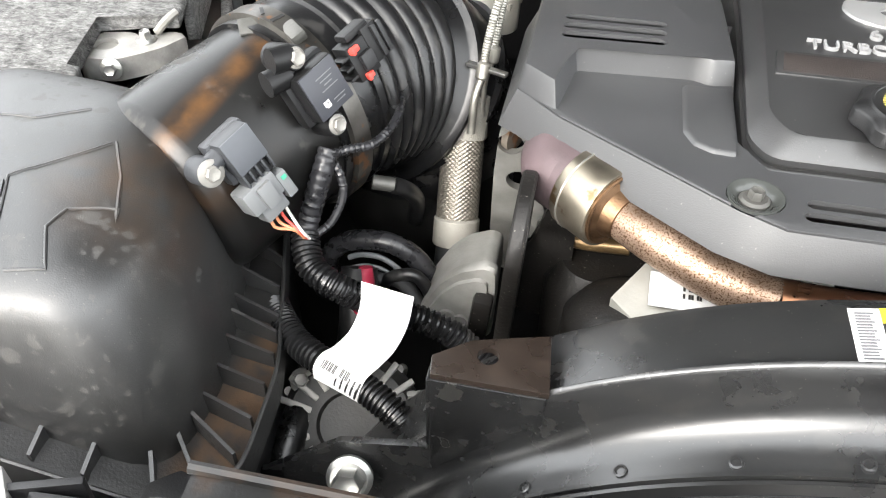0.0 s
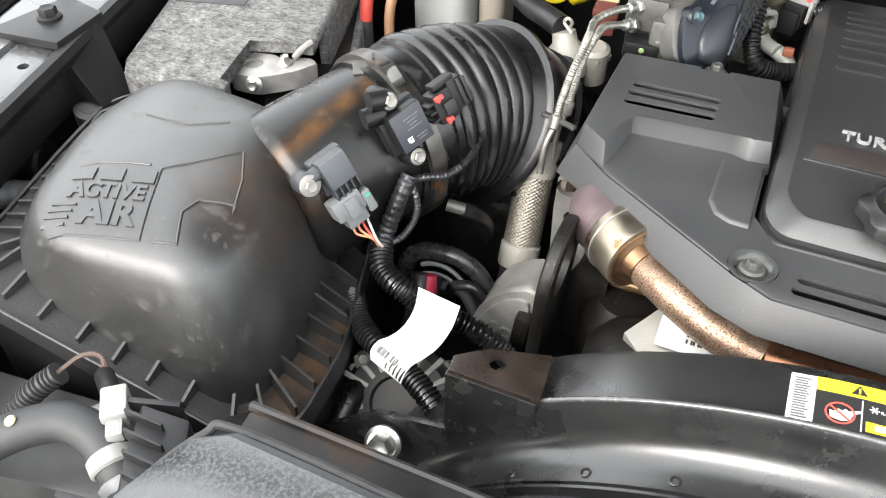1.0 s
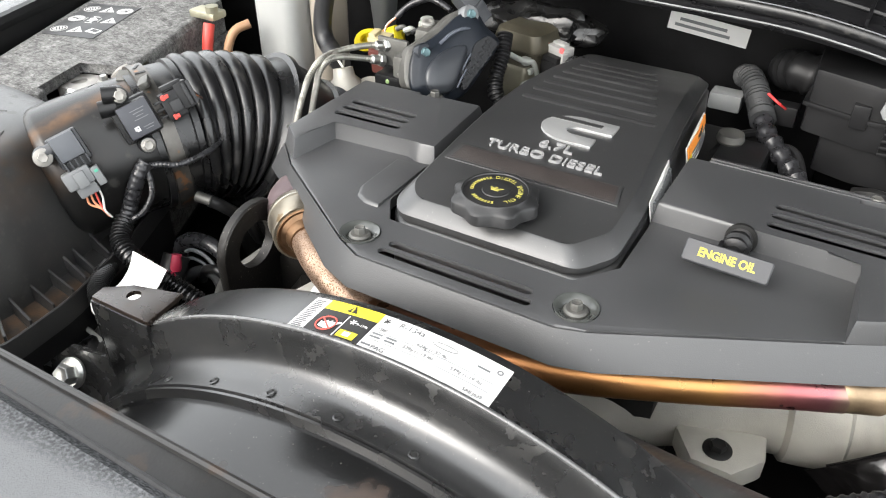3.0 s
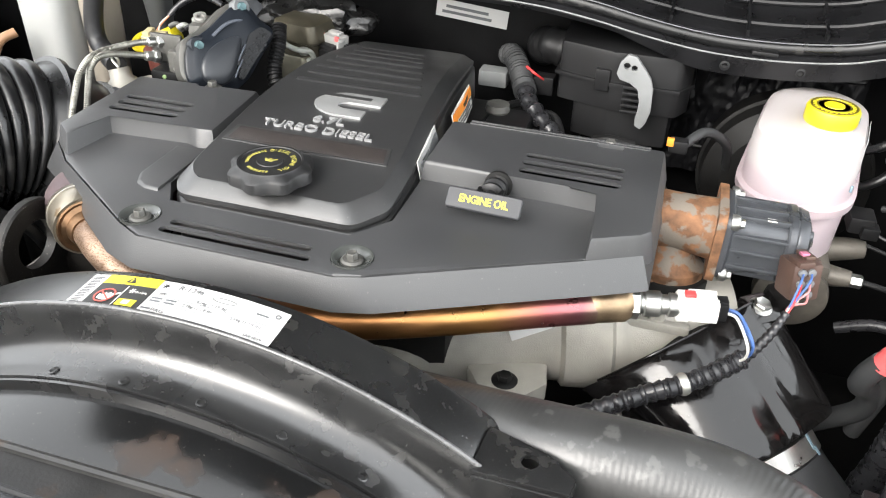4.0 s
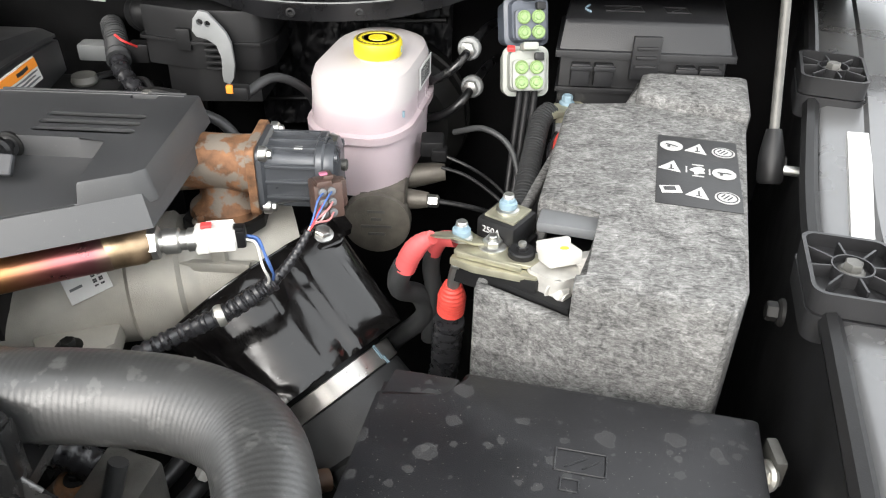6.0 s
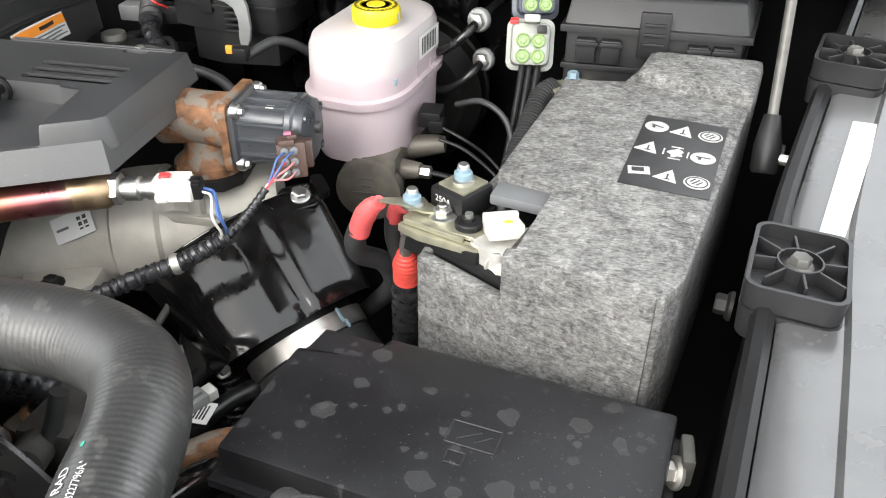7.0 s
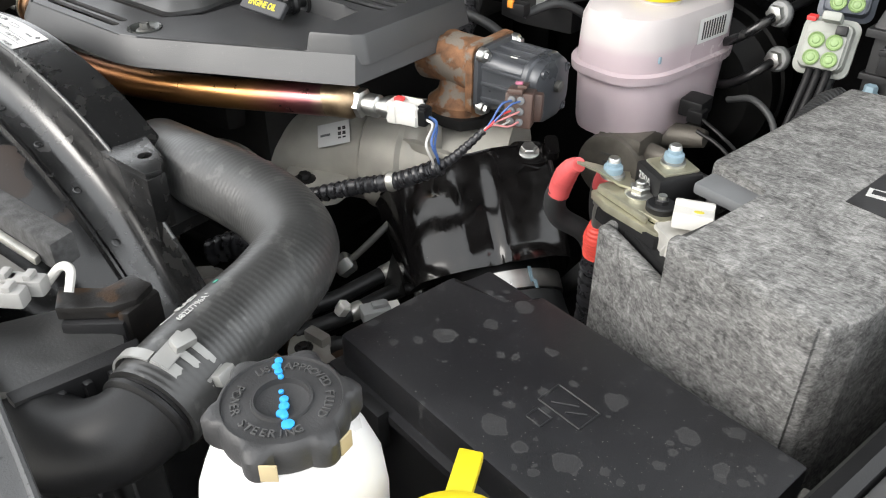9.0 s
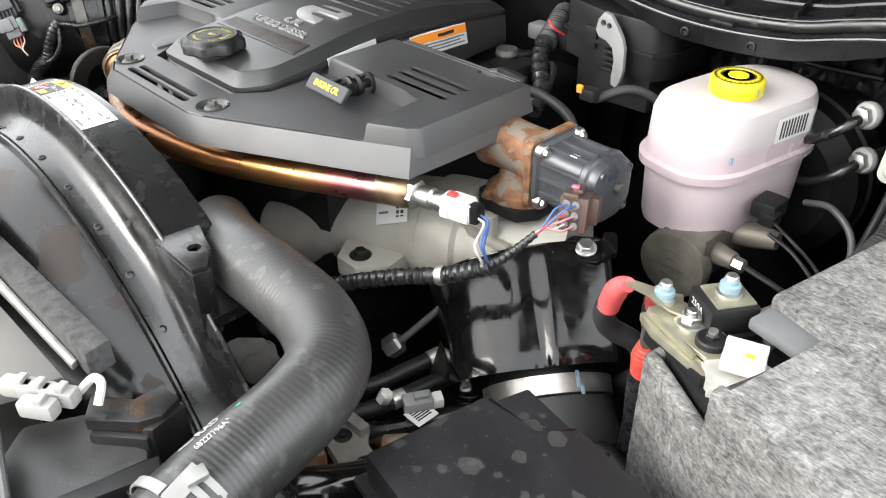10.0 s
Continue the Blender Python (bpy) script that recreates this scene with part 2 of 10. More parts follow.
FOIL = mat("foil", (0.045, 0.045, 0.045), 0.3, 0.85, var=0.3, scale=60, bump=1.0, bscale=120)
STONE = mat("stained_pipe", (0.32, 0.225, 0.165), 0.4, 0.75, var=0.4, scale=50, bump=0.3, bscale=400,
            spots=(0.14, 0.08, 0.045), spot_scale=760, spot_at=0.53, spot_rough=0.6)



def stain(m, at, way, r0, r1, colour, strength=0.8, grain=45):
    """A smear of dirt along the line through at, full within r0 and gone at r1, broken up by grain."""
    n, l = m.node_tree.nodes, m.node_tree.links
    b = n["Principled BSDF"]
    tc, sb, ln, mr, no, nr, mu, mx = (n.new("ShaderNode" + k) for k in ("TexCoord", "VectorMath", "VectorMath", "MapRange", "TexNoise", "MapRange", "Math", "MixRGB"))
    sb.operation, ln.operation, mu.operation = "SUBTRACT", "LENGTH", "MULTIPLY"
    sb.inputs[1].default_value = at
    l.new(tc.outputs["Object"], sb.inputs[0])
    away = sb.outputs[0]
    if way is not None:
        cr = n.new("ShaderNodeVectorMath")
        cr.operation = "CROSS_PRODUCT"
        cr.inputs[1].default_value = Vector(way).normalized()
        l.new(away, cr.inputs[0])
        away = cr.outputs[0]
    l.new(away, ln.inputs[0]), l.new(ln.outputs["Value"], mr.inputs[0])
    mr.inputs[1].default_value, mr.inputs[2].default_value, mr.inputs[3].default_value, mr.inputs[4].default_value = r0, r1, strength, 0
    no.inputs["Scale"].default_value, no.inputs["Detail"].default_value = grain, 6
    l.new(tc.outputs["Object"], no.inputs["Vector"]), l.new(no.outputs["Fac"], nr.inputs[0])
    nr.inputs[1].default_value, nr.inputs[2].default_value = 0.3, 0.6
    l.new(mr.outputs[0], mu.inputs[0]), l.new(nr.outputs[0], mu.inputs[1])
    old = b.inputs["Base Color"].links[0].from_socket
    l.new(mu.outputs[0], mx.inputs[0]), l.new(old, mx.inputs[1])
    mx.inputs[2].default_value = (*colour, 1)
    l.new(mx.outputs[0], b.inputs["Base Color"])


stain(FOAM, (-0.08, 0.15, 1.16), (1, 0.08, -0.03), 0.008, 0.024, (0.018, 0.019, 0.021), 1.0, 420)
stain(AIRBOX, (-0.275, 0.385, 1.15), None, 0.012, 0.07, (0.045, 0.025, 0.012), 0.85)


def water_marks(m, scale, colour, strength, keep=0.5, warp=0.012, rough=0.55, seed=0.0, flat=False):
    """Dried rain drops: uneven pale blots with a paler rim, some cells left clean."""
    n, l = m.node_tree.nodes, m.node_tree.links
    b = n["Principled BSDF"]
    tc, no, vo = n.new("ShaderNodeTexCoord"), n.new("ShaderNodeTexNoise"), n.new("ShaderNodeTexVoronoi")
    shift, off, scl = (n.new("ShaderNodeVectorMath") for _ in range(3))
    no.inputs["Scale"].default_value, no.inputs["Detail"].default_value = scale * 2.6, 4
    shift.operation, scl.operation, off.operation = "SUBTRACT", "SCALE", "ADD"
    shift.inputs[1].default_value = (0.5 + seed, 0.5, 0.5)
    scl.inputs["Scale"].default_value = warp
    vo.inputs["Scale"].default_value = scale
    l.new(tc.outputs["Object"], no.inputs["Vector"]), l.new(no.outputs["Color"], shift.inputs[0]), l.new(shift.outputs[0], scl.inputs[0])
    l.new(tc.outputs["Object"], off.inputs[0]), l.new(scl.outputs[0], off.inputs[1])
    flatten = n.new("ShaderNodeVectorMath")
    flatten.operation = "MULTIPLY"
    flatten.inputs[1].default_value = (1, 1, 0) if flat else (1, 1, 1)
    l.new(off.outputs[0], flatten.inputs[0]), l.new(flatten.outputs[0], vo.inputs["Vector"])
    sx, rad, gap, inside, ab, rim, has, tot, amt = n.new("ShaderNodeSeparateColor"), n.new("ShaderNodeMapRange"), *(n.new("ShaderNodeMath") for _ in range(1)), n.new("ShaderNodeMapRange"), n.new("ShaderNodeMath"), n.new("ShaderNodeMapRange"), n.new("ShaderNodeMath"), n.new("ShaderNodeMath"), n.new("ShaderNodeMath")
    l.new(vo.outputs["Color"], sx.inputs[0]), l.new(sx.outputs[0], rad.inputs[0])
    rad.inputs[1].default_value, rad.inputs[2].default_value, rad.inputs[3].default_value, rad.inputs[4].default_value = keep, 1.0, 0.0, 0.37
    gap.operation, ab.operation, has.operation, tot.operation, amt.operation = "SUBTRACT", "ABSOLUTE", "MULTIPLY", "MULTIPLY_ADD", "MULTIPLY"
    l.new(rad.outputs[0], gap.inputs[0]), l.new(vo.outputs["Distance"], gap.inputs[1])
    l.new(gap.outputs[0], inside.inputs[0])
    inside.inputs[1].default_value, inside.inputs[2].default_value = 0.0, 0.03
    l.new(gap.outputs[0], ab.inputs[0]), l.new(ab.outputs[0], rim.inputs[0])
    rim.inputs[1].default_value, rim.inputs[2].default_value, rim.inputs[3].default_value, rim.inputs[4].default_value = 0.0, 0.05, 1.0, 0.0
    l.new(rim.outputs[0], has.inputs[0]), l.new(inside.outputs[0], has.inputs[1])
    l.new(inside.outputs[0], tot.inputs[0])
    tot.inputs[1].default_value = 0.6
    l.new(has.outputs[0], tot.inputs[2])
    l.new(tot.outputs[0], amt.inputs[0])
    amt.inputs[1].default_value, amt.use_clamp = strength, True
    for socket, value in (("Base Color", (*colour, 1)), ("Roughness", (rough, rough, rough, 1))):
        mx = n.new("ShaderNodeMixRGB")
        l.new(amt.outputs[0], mx.inputs[0]), l.new(b.inputs[socket].links[0].from_socket, mx.inputs[1])
        mx.inputs[2].default_value = value
        l.new(mx.outputs[0], b.inputs[socket])


water_marks(LID, 34, (0.055, 0.055, 0.055), 0.7, 0.2, 0.012, 0.62, flat=True)
water_marks(LID, 80, (0.055, 0.055, 0.055), 0.75, 0.4, 0.007, 0.64, flat=True)
water_marks(AIRBOX, 42, (0.06, 0.057, 0.052), 0.65, 0.4, 0.02, 0.75)
water_marks(AIRBOX, 130, (0.06, 0.057, 0.052), 0.75, 0.5, 0.006, 0.72)
water_marks(SHROUD, 38, (0.04, 0.038, 0.035), 0.55, 0.5, 0.02, 0.42)


def heat_tint():
    """Steel pipe blued and bronzed by heat, the tint changing along its length."""
    m = mat("heat_tinted_steel", (0.5, 0.3, 0.15), 0.33, 0.95, var=0.1, scale=40, bump=0.1, bscale=300)
    n, l = m.node_tree.nodes, m.node_tree.links
    tc, sx, mr, cr = n.new("ShaderNodeTexCoord"), n.new("ShaderNodeSeparateXYZ"), n.new("ShaderNodeMapRange"), n.new("ShaderNodeValToRGB")
    l.new(tc.outputs["Object"], sx.inputs[0]), l.new(sx.outputs[0], mr.inputs[0])
    mr.inputs[1].default_value, mr.inputs[2].default_value = 0.05, 0.56
    e = cr.color_ramp.elements
    e[0].position, e[0].color = 0.0, (0.32, 0.18, 0.09, 1)
    e[1].position, e[1].color = 1.0, (0.4, 0.33, 0.23, 1)
    for p, c in ((0.3, (0.27, 0.12, 0.07, 1)), (0.55, (0.37, 0.17, 0.065, 1)), (0.8, (0.45, 0.23, 0.085, 1)), (0.9, (0.4, 0.13, 0.13, 1)), (0.955, (0.32, 0.13, 0.14, 1))):
        x = e.new(p)
        x.color = c
    l.new(mr.outputs[0], cr.inputs[0]), l.new(cr.outputs[0], n["Principled BSDF"].inputs["Base Color"])
    return m


TINT = heat_tint()

# ---- building blocks ----
def thing(name, label, category, at=(0, 0, 0), group="", kind=""):
    ob = new(name)
    ob.location = at
    return tagged(ob, label, category, group, kind)


def part(name, bm, material, parent=None, label="", smooth=38):
    bmesh.ops.recalc_face_normals(bm, faces=bm.faces)
    me = bpy.data.meshes.new(name)
    bm.to_mesh(me)
    bm.free()
    me.materials.append(material)
    for p in me.polygons:
        p.use_smooth = True
    me.set_sharp_from_angle(angle=radians(smooth))
    ob = new(name, me)
    if parent is not None:
        ob.parent = parent
        if parent.type == "EMPTY":
            ob.matrix_parent_inverse = parent.matrix_basis.inverted()
    return tagged(ob, label)


def rotz(a, at=(0, 0, 0)):
    return Matrix.Translation(at) @ Matrix.Rotation(radians(a), 4, "Z")


def along(o, d, up=(0, 0, 1)):
    """A frame at o whose z runs along d."""
    return Matrix.Translation(o) @ Vector(d).to_track_quat("Z", "Y").to_matrix().to_4x4()


def box(c, s, bev=0.0, m=None, seg=2):
    bm = bmesh.new()
    bmesh.ops.create_cube(bm, size=1)
    bmesh.ops.transform(bm, matrix=Matrix.Translation(c) @ Matrix.Diagonal((*s, 1)), verts=bm.verts)
    if bev:
        bmesh.ops.bevel(bm, geom=bm.edges, offset=bev, segments=seg, profile=0.6, affect="EDGES")
    if m is not None:
        bm.transform(m)
    return bm


def prism(pts, z0, z1, bev=0.0, top=None, m=None, seg=2, bottom=False):
    """A slab on the outline pts; top: a second outline for its upper face."""
    bm = bmesh.new()
    a = [bm.verts.new((x, y, z0)) for x, y in pts]
    b = [bm.verts.new((p[0], p[1], p[2] if len(p) > 2 else z1)) for p in (top or pts)]
    n = len(a)
    bm.faces.new(list(reversed(a)))
    f = bm.faces.new(b)
    for i in range(n):
        bm.faces.new((a[i], a[(i + 1) % n], b[(i + 1) % n], b[i]))
    if bev:
        edges = [e for e in bm.edges if any(v in b for v in e.verts)] if not bottom else list(bm.edges)
        bmesh.ops.bevel(bm, geom=edges, offset=bev, segments=seg, profile=0.6, affect="EDGES")
    if m is not None:
        bm.transform(m)
    return bm


def loft(rings, cap=True, closed=True, m=None):
    bm = bmesh.new()
    vs = [[bm.verts.new(p) for p in r] for r in rings]
    n = len(vs[0])
    for a, b in zip(vs, vs[1:]):
        for i in range(n if closed else n - 1):
            j = (i + 1) % n
            bm.faces.new((a[i], a[j], b[j], b[i]))
    if cap:
        bm.faces.new(list(reversed(vs[0]))), bm.faces.new(vs[-1])
    if m is not None:
        bm.transform(m)
    return bm


def curve(pts, n):
    """n places along a smooth line through pts."""
    p = [Vector(q) for q in pts]
    p = [2 * p[0] - p[1]] + p + [2 * p[-1] - p[-2]]
    spans, out = len(p) - 3, []
    for k in range(n):
        s = k / (n - 1) * spans
        i = min(int(s), spans - 1)
        t, (a, b, c, d) = s - i, p[i:i + 4]
        out.append(0.5 * (2 * b + (c - a) * t + (2 * a - 5 * b + 4 * c - d) * t * t + (3 * b - a - 3 * c + d) * t ** 3))
    return out


def tube(pts, r, n=60, k=14, cap=True):
    """A round tube through pts; r: its radius, or radius by the fraction and length along it."""
    line = curve(pts, n) if n > len(pts) else [Vector(q) for q in pts]
    length, run = [0.0], None
    for a, b in zip(line, line[1:]):
        length.append(length[-1] + (b - a).length)
    rings = []
    for i, c in enumerate(line):
        d = (line[min(i + 1, len(line) - 1)] - line[max(i - 1, 0)]).normalized()
        if run is None:
            run = d.orthogonal().normalized()
        run = (run - d * run.dot(d)).normalized()
        side = d.cross(run)
        rad = r(i / (len(line) - 1), length[i]) if callable(r) else r
        rings.append([c + rad * (math.cos(2 * math.pi * j / k) * run + math.sin(2 * math.pi * j / k) * side) for j in range(k)])
    return loft(rings, cap)


def conduit(pts, r, n=None, k=12, pitch=0.0045):
    """Corrugated loom tube."""
    total = sum((Vector(b) - Vector(a)).length for a, b in zip(pts, pts[1:]))
    n = n or max(8, int(total / pitch * 4))
    return tube(pts, lambda f, s: r * (1 + 0.12 * (1 if (s / pitch) % 1 < 0.5 else -1)), n, k)


def lathe(profile, o, d=(0, 0, 1), k=32, cap=True):
    m = along(o, d)
    rings = [[m @ Vector((r * math.cos(2 * math.pi * j / k), r * math.sin(2 * math.pi * j / k), h)) for j in range(k)] for r, h in profile]
    return loft(rings, cap)


def join(*bms):
    out = bms[0]
    for b in bms[1:]:
        me = bpy.data.meshes.new("tmp")
        b.to_mesh(me)
        b.free()
        out.from_mesh(me)
        bpy.data.meshes.remove(me)
    return out


def bolt(o, d=(0, 0, 1), r=0.007, h=0.006, washer=1.7):
    """A hex head with its flange."""
    parts = [lathe([(r * 0.5, h * 0.9), (r * 0.86, h), (r, h * 0.85), (r, 0.0)], o, d, 6)]
    parts.append(lathe([(r * washer * 0.8, h * 0.3), (r * washer, h * 0.12), (r * washer, -0.0015)], o, d, 20))
    return join(*parts)


def rounded(a, b, r, k=6, m=None):
    """Outline of a rounded rectangle of half sides a, b."""
    out = []
    for cx, cy, s in ((a - r, b - r, 0), (-a + r, b - r, 90), (-a + r, -b + r, 180), (a - r, -b + r, 270)):
        for j in range(k + 1):
            t = radians(s + 90 * j / k)
            out.append((cx + r * math.cos(t), cy + r * math.sin(t)))
    return out


def stack(levels, m=None, k=6, cap=True):
    """A body of rounded rectangles: (half a, half b, corner, z)."""
    rings = [[Vector((x, y, z)) for x, y in rounded(a, b, min(r, a, b), k)] for a, b, r, z in levels]
    return loft(rings, cap, m=m)


def cut(ob, *cutters):
    """Take the cutters' shapes out of ob for good."""
    made = []
    for bm in cutters:
        bmesh.ops.recalc_face_normals(bm, faces=bm.faces)
        me = bpy.data.meshes.new("cutter")
        bm.to_mesh(me)
        bm.free()
        c = new("cutter", me)
        made.append(c)
        md = ob.modifiers.new("cut", "BOOLEAN")
        md.object, md.operation, md.solver = c, "DIFFERENCE", "EXACT"
    bpy.context.view_layer.update()
    done = bpy.data.meshes.new_from_object(ob.evaluated_get(bpy.context.evaluated_depsgraph_get()))
    ob.modifiers.clear()
    old, ob.data = ob.data, done
    name = old.name
    bpy.data.meshes.remove(old)
    done.name = name
    for c in made:
        me = c.data
        bpy.data.objects.remove(c)
        bpy.data.meshes.remove(me)
    for p in done.polygons:
        p.use_smooth = True
    done.set_sharp_from_angle(angle=radians(38))
    return ob


def words(body, size, m, material, parent, name="lettering", extrude=0.0006, width=None, shear=0.0, label=""):
    c = bpy.data.curves.new("words", "FONT")
    c.body, c.size, c.extrude, c.align_x, c.align_y, c.shear = body, size, extrude, "CENTER", "CENTER", shear
    ob = new("words", c)
    bpy.context.view_layer.update()
    me = bpy.data.meshes.new_from_object(ob.evaluated_get(bpy.context.evaluated_depsgraph_get()))
    bpy.data.objects.remove(ob)
    if width:
        w = max(v.co.x for v in me.vertices) - min(v.co.x for v in me.vertices)
        me.transform(Matrix.Diagonal((width / w, 1, 1, 1)))
    me.transform(m)
    bm = bmesh.new()
    bm.from_mesh(me)
    bpy.data.meshes.remove(me)
    return part(name, bm, material, parent, label)


def bars(rects, m, h=0.0004):
    """Flat marks (cx, cy, w, d) on the plane of m."""
    return join(*[box((x, y, h / 2), (w, d, h), m=m) for x, y, w, d in rects])


from mathutils.bvhtree import BVHTree
def drape(bm, onto, lift=0.0):
    """Lower bm, drawn flat, onto the top of an object, keeping its own relief."""
    me = onto.data
    tree = BVHTree.FromPolygons([v.co for v in me.vertices], [list(p.vertices) for p in me.polygons])
    for v in bm.verts:
        hit = tree.ray_cast(Vector((v.co.x, v.co.y, 3)), Vector((0, 0, -1)))[0]
        if hit is not None:
            v.co.z += hit.z + lift
    return bm


def letters(body, size, m, extrude=0.0006, width=None, bold=0.0):
    c = bpy.data.curves.new("words", "FONT")
    c.body, c.size, c.extrude, c.align_x, c.align_y, c.offset = body, size, extrude, "CENTER", "CENTER", bold
    ob = new("words", c)
    bpy.context.view_layer.update()
    me = bpy.data.meshes.new_from_object(ob.evaluated_get(bpy.context.evaluated_depsgraph_get()))
    bpy.data.objects.remove(ob)
    if width:
        w = max(v.co.x for v in me.vertices) - min(v.co.x for v in me.vertices)
        me.transform(Matrix.Diagonal((width / w, 1, 1, 1)))
    me.transform(m)
    bm = bmesh.new()
    bm.from_mesh(me)
    bpy.data.meshes.remove(me)
    return bm


def frame_turn(x, z):
    """The turn whose z runs along z and x near x."""
    z = Vector(z).normalized()
    x = Vector(x)
    x = (x - z * x.dot(z)).normalized()
    return Matrix((x, z.cross(x), z)).transposed().to_4x4()


def wire(pts, r=0.0016, n=24):
    return tube(pts, r, n, 8)


def smooth_outline(pts, r, k=6):
    """A polygon with its corners rounded by r."""
    out, n = [], len(pts)
    for i in range(n):
        p, a, b = Vector(pts[i]), Vector(pts[i - 1]), Vector(pts[(i + 1) % n])
        u, v = (a - p).normalized(), (b - p).normalized()
        d = min(r, (a - p).length * 0.45, (b - p).length * 0.45)
        for j in range(k + 1):
            t = j / k
            out.append((p + u * d) * (1 - t) ** 2 + p * 2 * t * (1 - t) + (p + v * d) * t * t)
    return out

# ---- setting ----
def sheet(name, pts, material, label, kind="structure"):
    bm = bmesh.new()
    bm.faces.new([bm.verts.new(p) for p in pts])
    ob = part(name, bm, material)
    return tagged(ob, label, name.split("_")[0], kind=kind)


sheet("ground", [(-400, -400, 0), (400, -400, 0), (400, 400, 0), (-400, 400, 0)], CONCRETE, "pale sunlit concrete forecourt under the truck")
tagged(part("splash_floor", box((0.3, 0.65, 0.56), (2.5, 1.6, 0.02)), DARK), "dark splash shield closing the bay below", "floor", kind="structure")

FW = 1.19
wall = part("wall_firewall", box((0.3, FW + 0.03, 0.895), (2.3, 0.04, 0.69)), LINER)
tagged(wall, "black insulated firewall behind the engine", "wall", kind="structure")
cowl = thing("cowl_panel", "black plastic cowl with a long rubber hood seal", "cowl", (0.3, 1.25, 1.1))
LIP = [(-0.9, 1.25), (-0.3, 1.248), (0.07, 1.245), (0.2, 1.24), (0.37, 1.236), (0.46, 1.226), (0.53, 1.213), (0.6, 1.203), (0.66, 1.2), (0.72, 1.202), (0.78, 1.209), (0.83, 1.222), (0.89, 1.234), (1.0, 1.24), (1.5, 1.25)]
lip_line = curve([(x, 0.985, z) for x, z in LIP], 90)
def cowl_drop(x):
    """Depth of the flange below the lip; it deepens behind the brake reservoir."""
    return 0.008 + 0.017 * min(1, max(0, (x - 0.5) / 0.1)) - 0.012 * min(1, max(0, (x - 0.84) / 0.08))
part("shelf", loft([[(p.x, y, p.z + z) for y, z in ((0.989, -cowl_drop(p.x)), (0.985, -0.002), (0.987, 0.001), (0.994, 0.004), (1.018, 0.005), (1.03, 0.014), (1.05, 0.016), (1.11, 0.03), (1.3, 0.07), (1.5, 0.1), (1.5, 0.06), (1.2, -0.01), (1.0, -cowl_drop(p.x)))] for p in lip_line]), COWLG, cowl)
part("seal", tube([p + Vector((0, 0.019, 0.0115)) for p in lip_line], lambda f, s: 0.0085, 90, 12), BELLOWS, cowl, "rounded black rubber hood seal")
# Thin grey tubes stand in for the glints along the seal edges.
part("bright_lip", tube([p + Vector((0, -0.0005, 0.0005)) for p in lip_line], 0.0011, 90, 6), GREY, cowl, "thin grey line put in as the glint on the seal edge")
part("bright_lip", tube([p + Vector((0, 0.013, 0.0195)) for p in lip_line], 0.0009, 90, 6), MIDGREY, cowl)
for y, z in ((1.065, 0.022), (1.12, 0.036)):
    part("ridge", tube([p + Vector((0, y - 0.985, z)) for p in lip_line], 0.004, 90, 8), COWLG, cowl)
for x in (0.14, 0.3, 0.46, 0.56, 0.66, 0.76, 0.86):
    q = min(lip_line, key=lambda p: abs(p.x - x))
    part("rib", loft([[(q.x + e, 1.03, q.z + 0.012), (q.x + e, 1.26, q.z + 0.06), (q.x + e, 1.26, q.z + 0.066), (q.x + e, 1.03, q.z + 0.022)] for e in (-0.002, 0.002)]), COWLG, cowl)
for x in (0.639, 0.73):
    q = min(lip_line, key=lambda p: abs(p.x - x))
    part("push_clip", lathe([(0.0062, -0.001), (0.0062, 0.0015), (0.004, 0.002), (0.0035, -0.0005), (0.0, -0.0005)], (x, 0.9865, q.z - 0.0135), (0, -1, 0.05), 18, cap=False), BLACK, cowl)
q = min(lip_line, key=lambda p: abs(p.x - 0.684))
part("clip_slot", box((0.684, 0.996, q.z + 0.006), (0.032, 0.014, 0.006), 0.002), BLACK, cowl)
part("back_wall", prism([(-0.85, FW - 0.022), (0.45, FW - 0.022), (0.45, FW), (-0.85, FW)], 0.85, 1.235, 0.002), COWL, cowl, "dull black panel under the cowl")
lab = part("label", box((0, 0, 0), (0.118, 0.028, 0.001), 0.0003, m=Matrix.Translation((0.257, 1.1665, 1.157)) @ Matrix.Rotation(radians(5), 4, "Y") @ Matrix.Rotation(radians(90), 4, "X")), PAPER, cowl, "white printed code label")
for i in range(2):
    part("print_bar", box((-0.008, 0.004 - 0.009 * i, 0.0008), (0.07 + 0.012 * i, 0.0045, 0.0004), m=Matrix.Translation((0.257, 1.1665, 1.157)) @ Matrix.Rotation(radians(5), 4, "Y") @ Matrix.Rotation(radians(90), 4, "X")), MIDGREY, lab)
hood = thing("hood", "raised black hood with a dark liner, held open over the bay", "hood", (0.3, 1.4, 1.3))
part("panel", loft([[(x, 1.42, 1.3), (x, 0.93, 1.82), (x, 0.33, 2.22), (x, 0.35, 2.26), (x, 0.96, 1.86), (x, 1.46, 1.33)] for x in (-0.62, -0.5, 0.27, 1.04, 1.16)]), PAINT, hood)
part("liner", loft([[(x, 1.38, 1.33), (x, 0.92, 1.81), (x, 0.37, 2.17), (x, 0.36, 2.155), (x, 0.905, 1.795), (x, 1.365, 1.315)] for x in (-0.5, 0.27, 1.04)]), LINER, hood)
strut = thing("gas_strut", "dull steel gas strut with a black ball socket", "gas strut", (1.222, 0.76, 1.09))
sa, sb = Vector((1.222, 0.765, 1.085)), Vector((1.235, 1.05, 1.62))
sd = (sb - sa).normalized()
part("rod", tube([sa + sd * 0.05, sb], 0.0055, 3, 14), CASTD, strut, "dull steel rod")
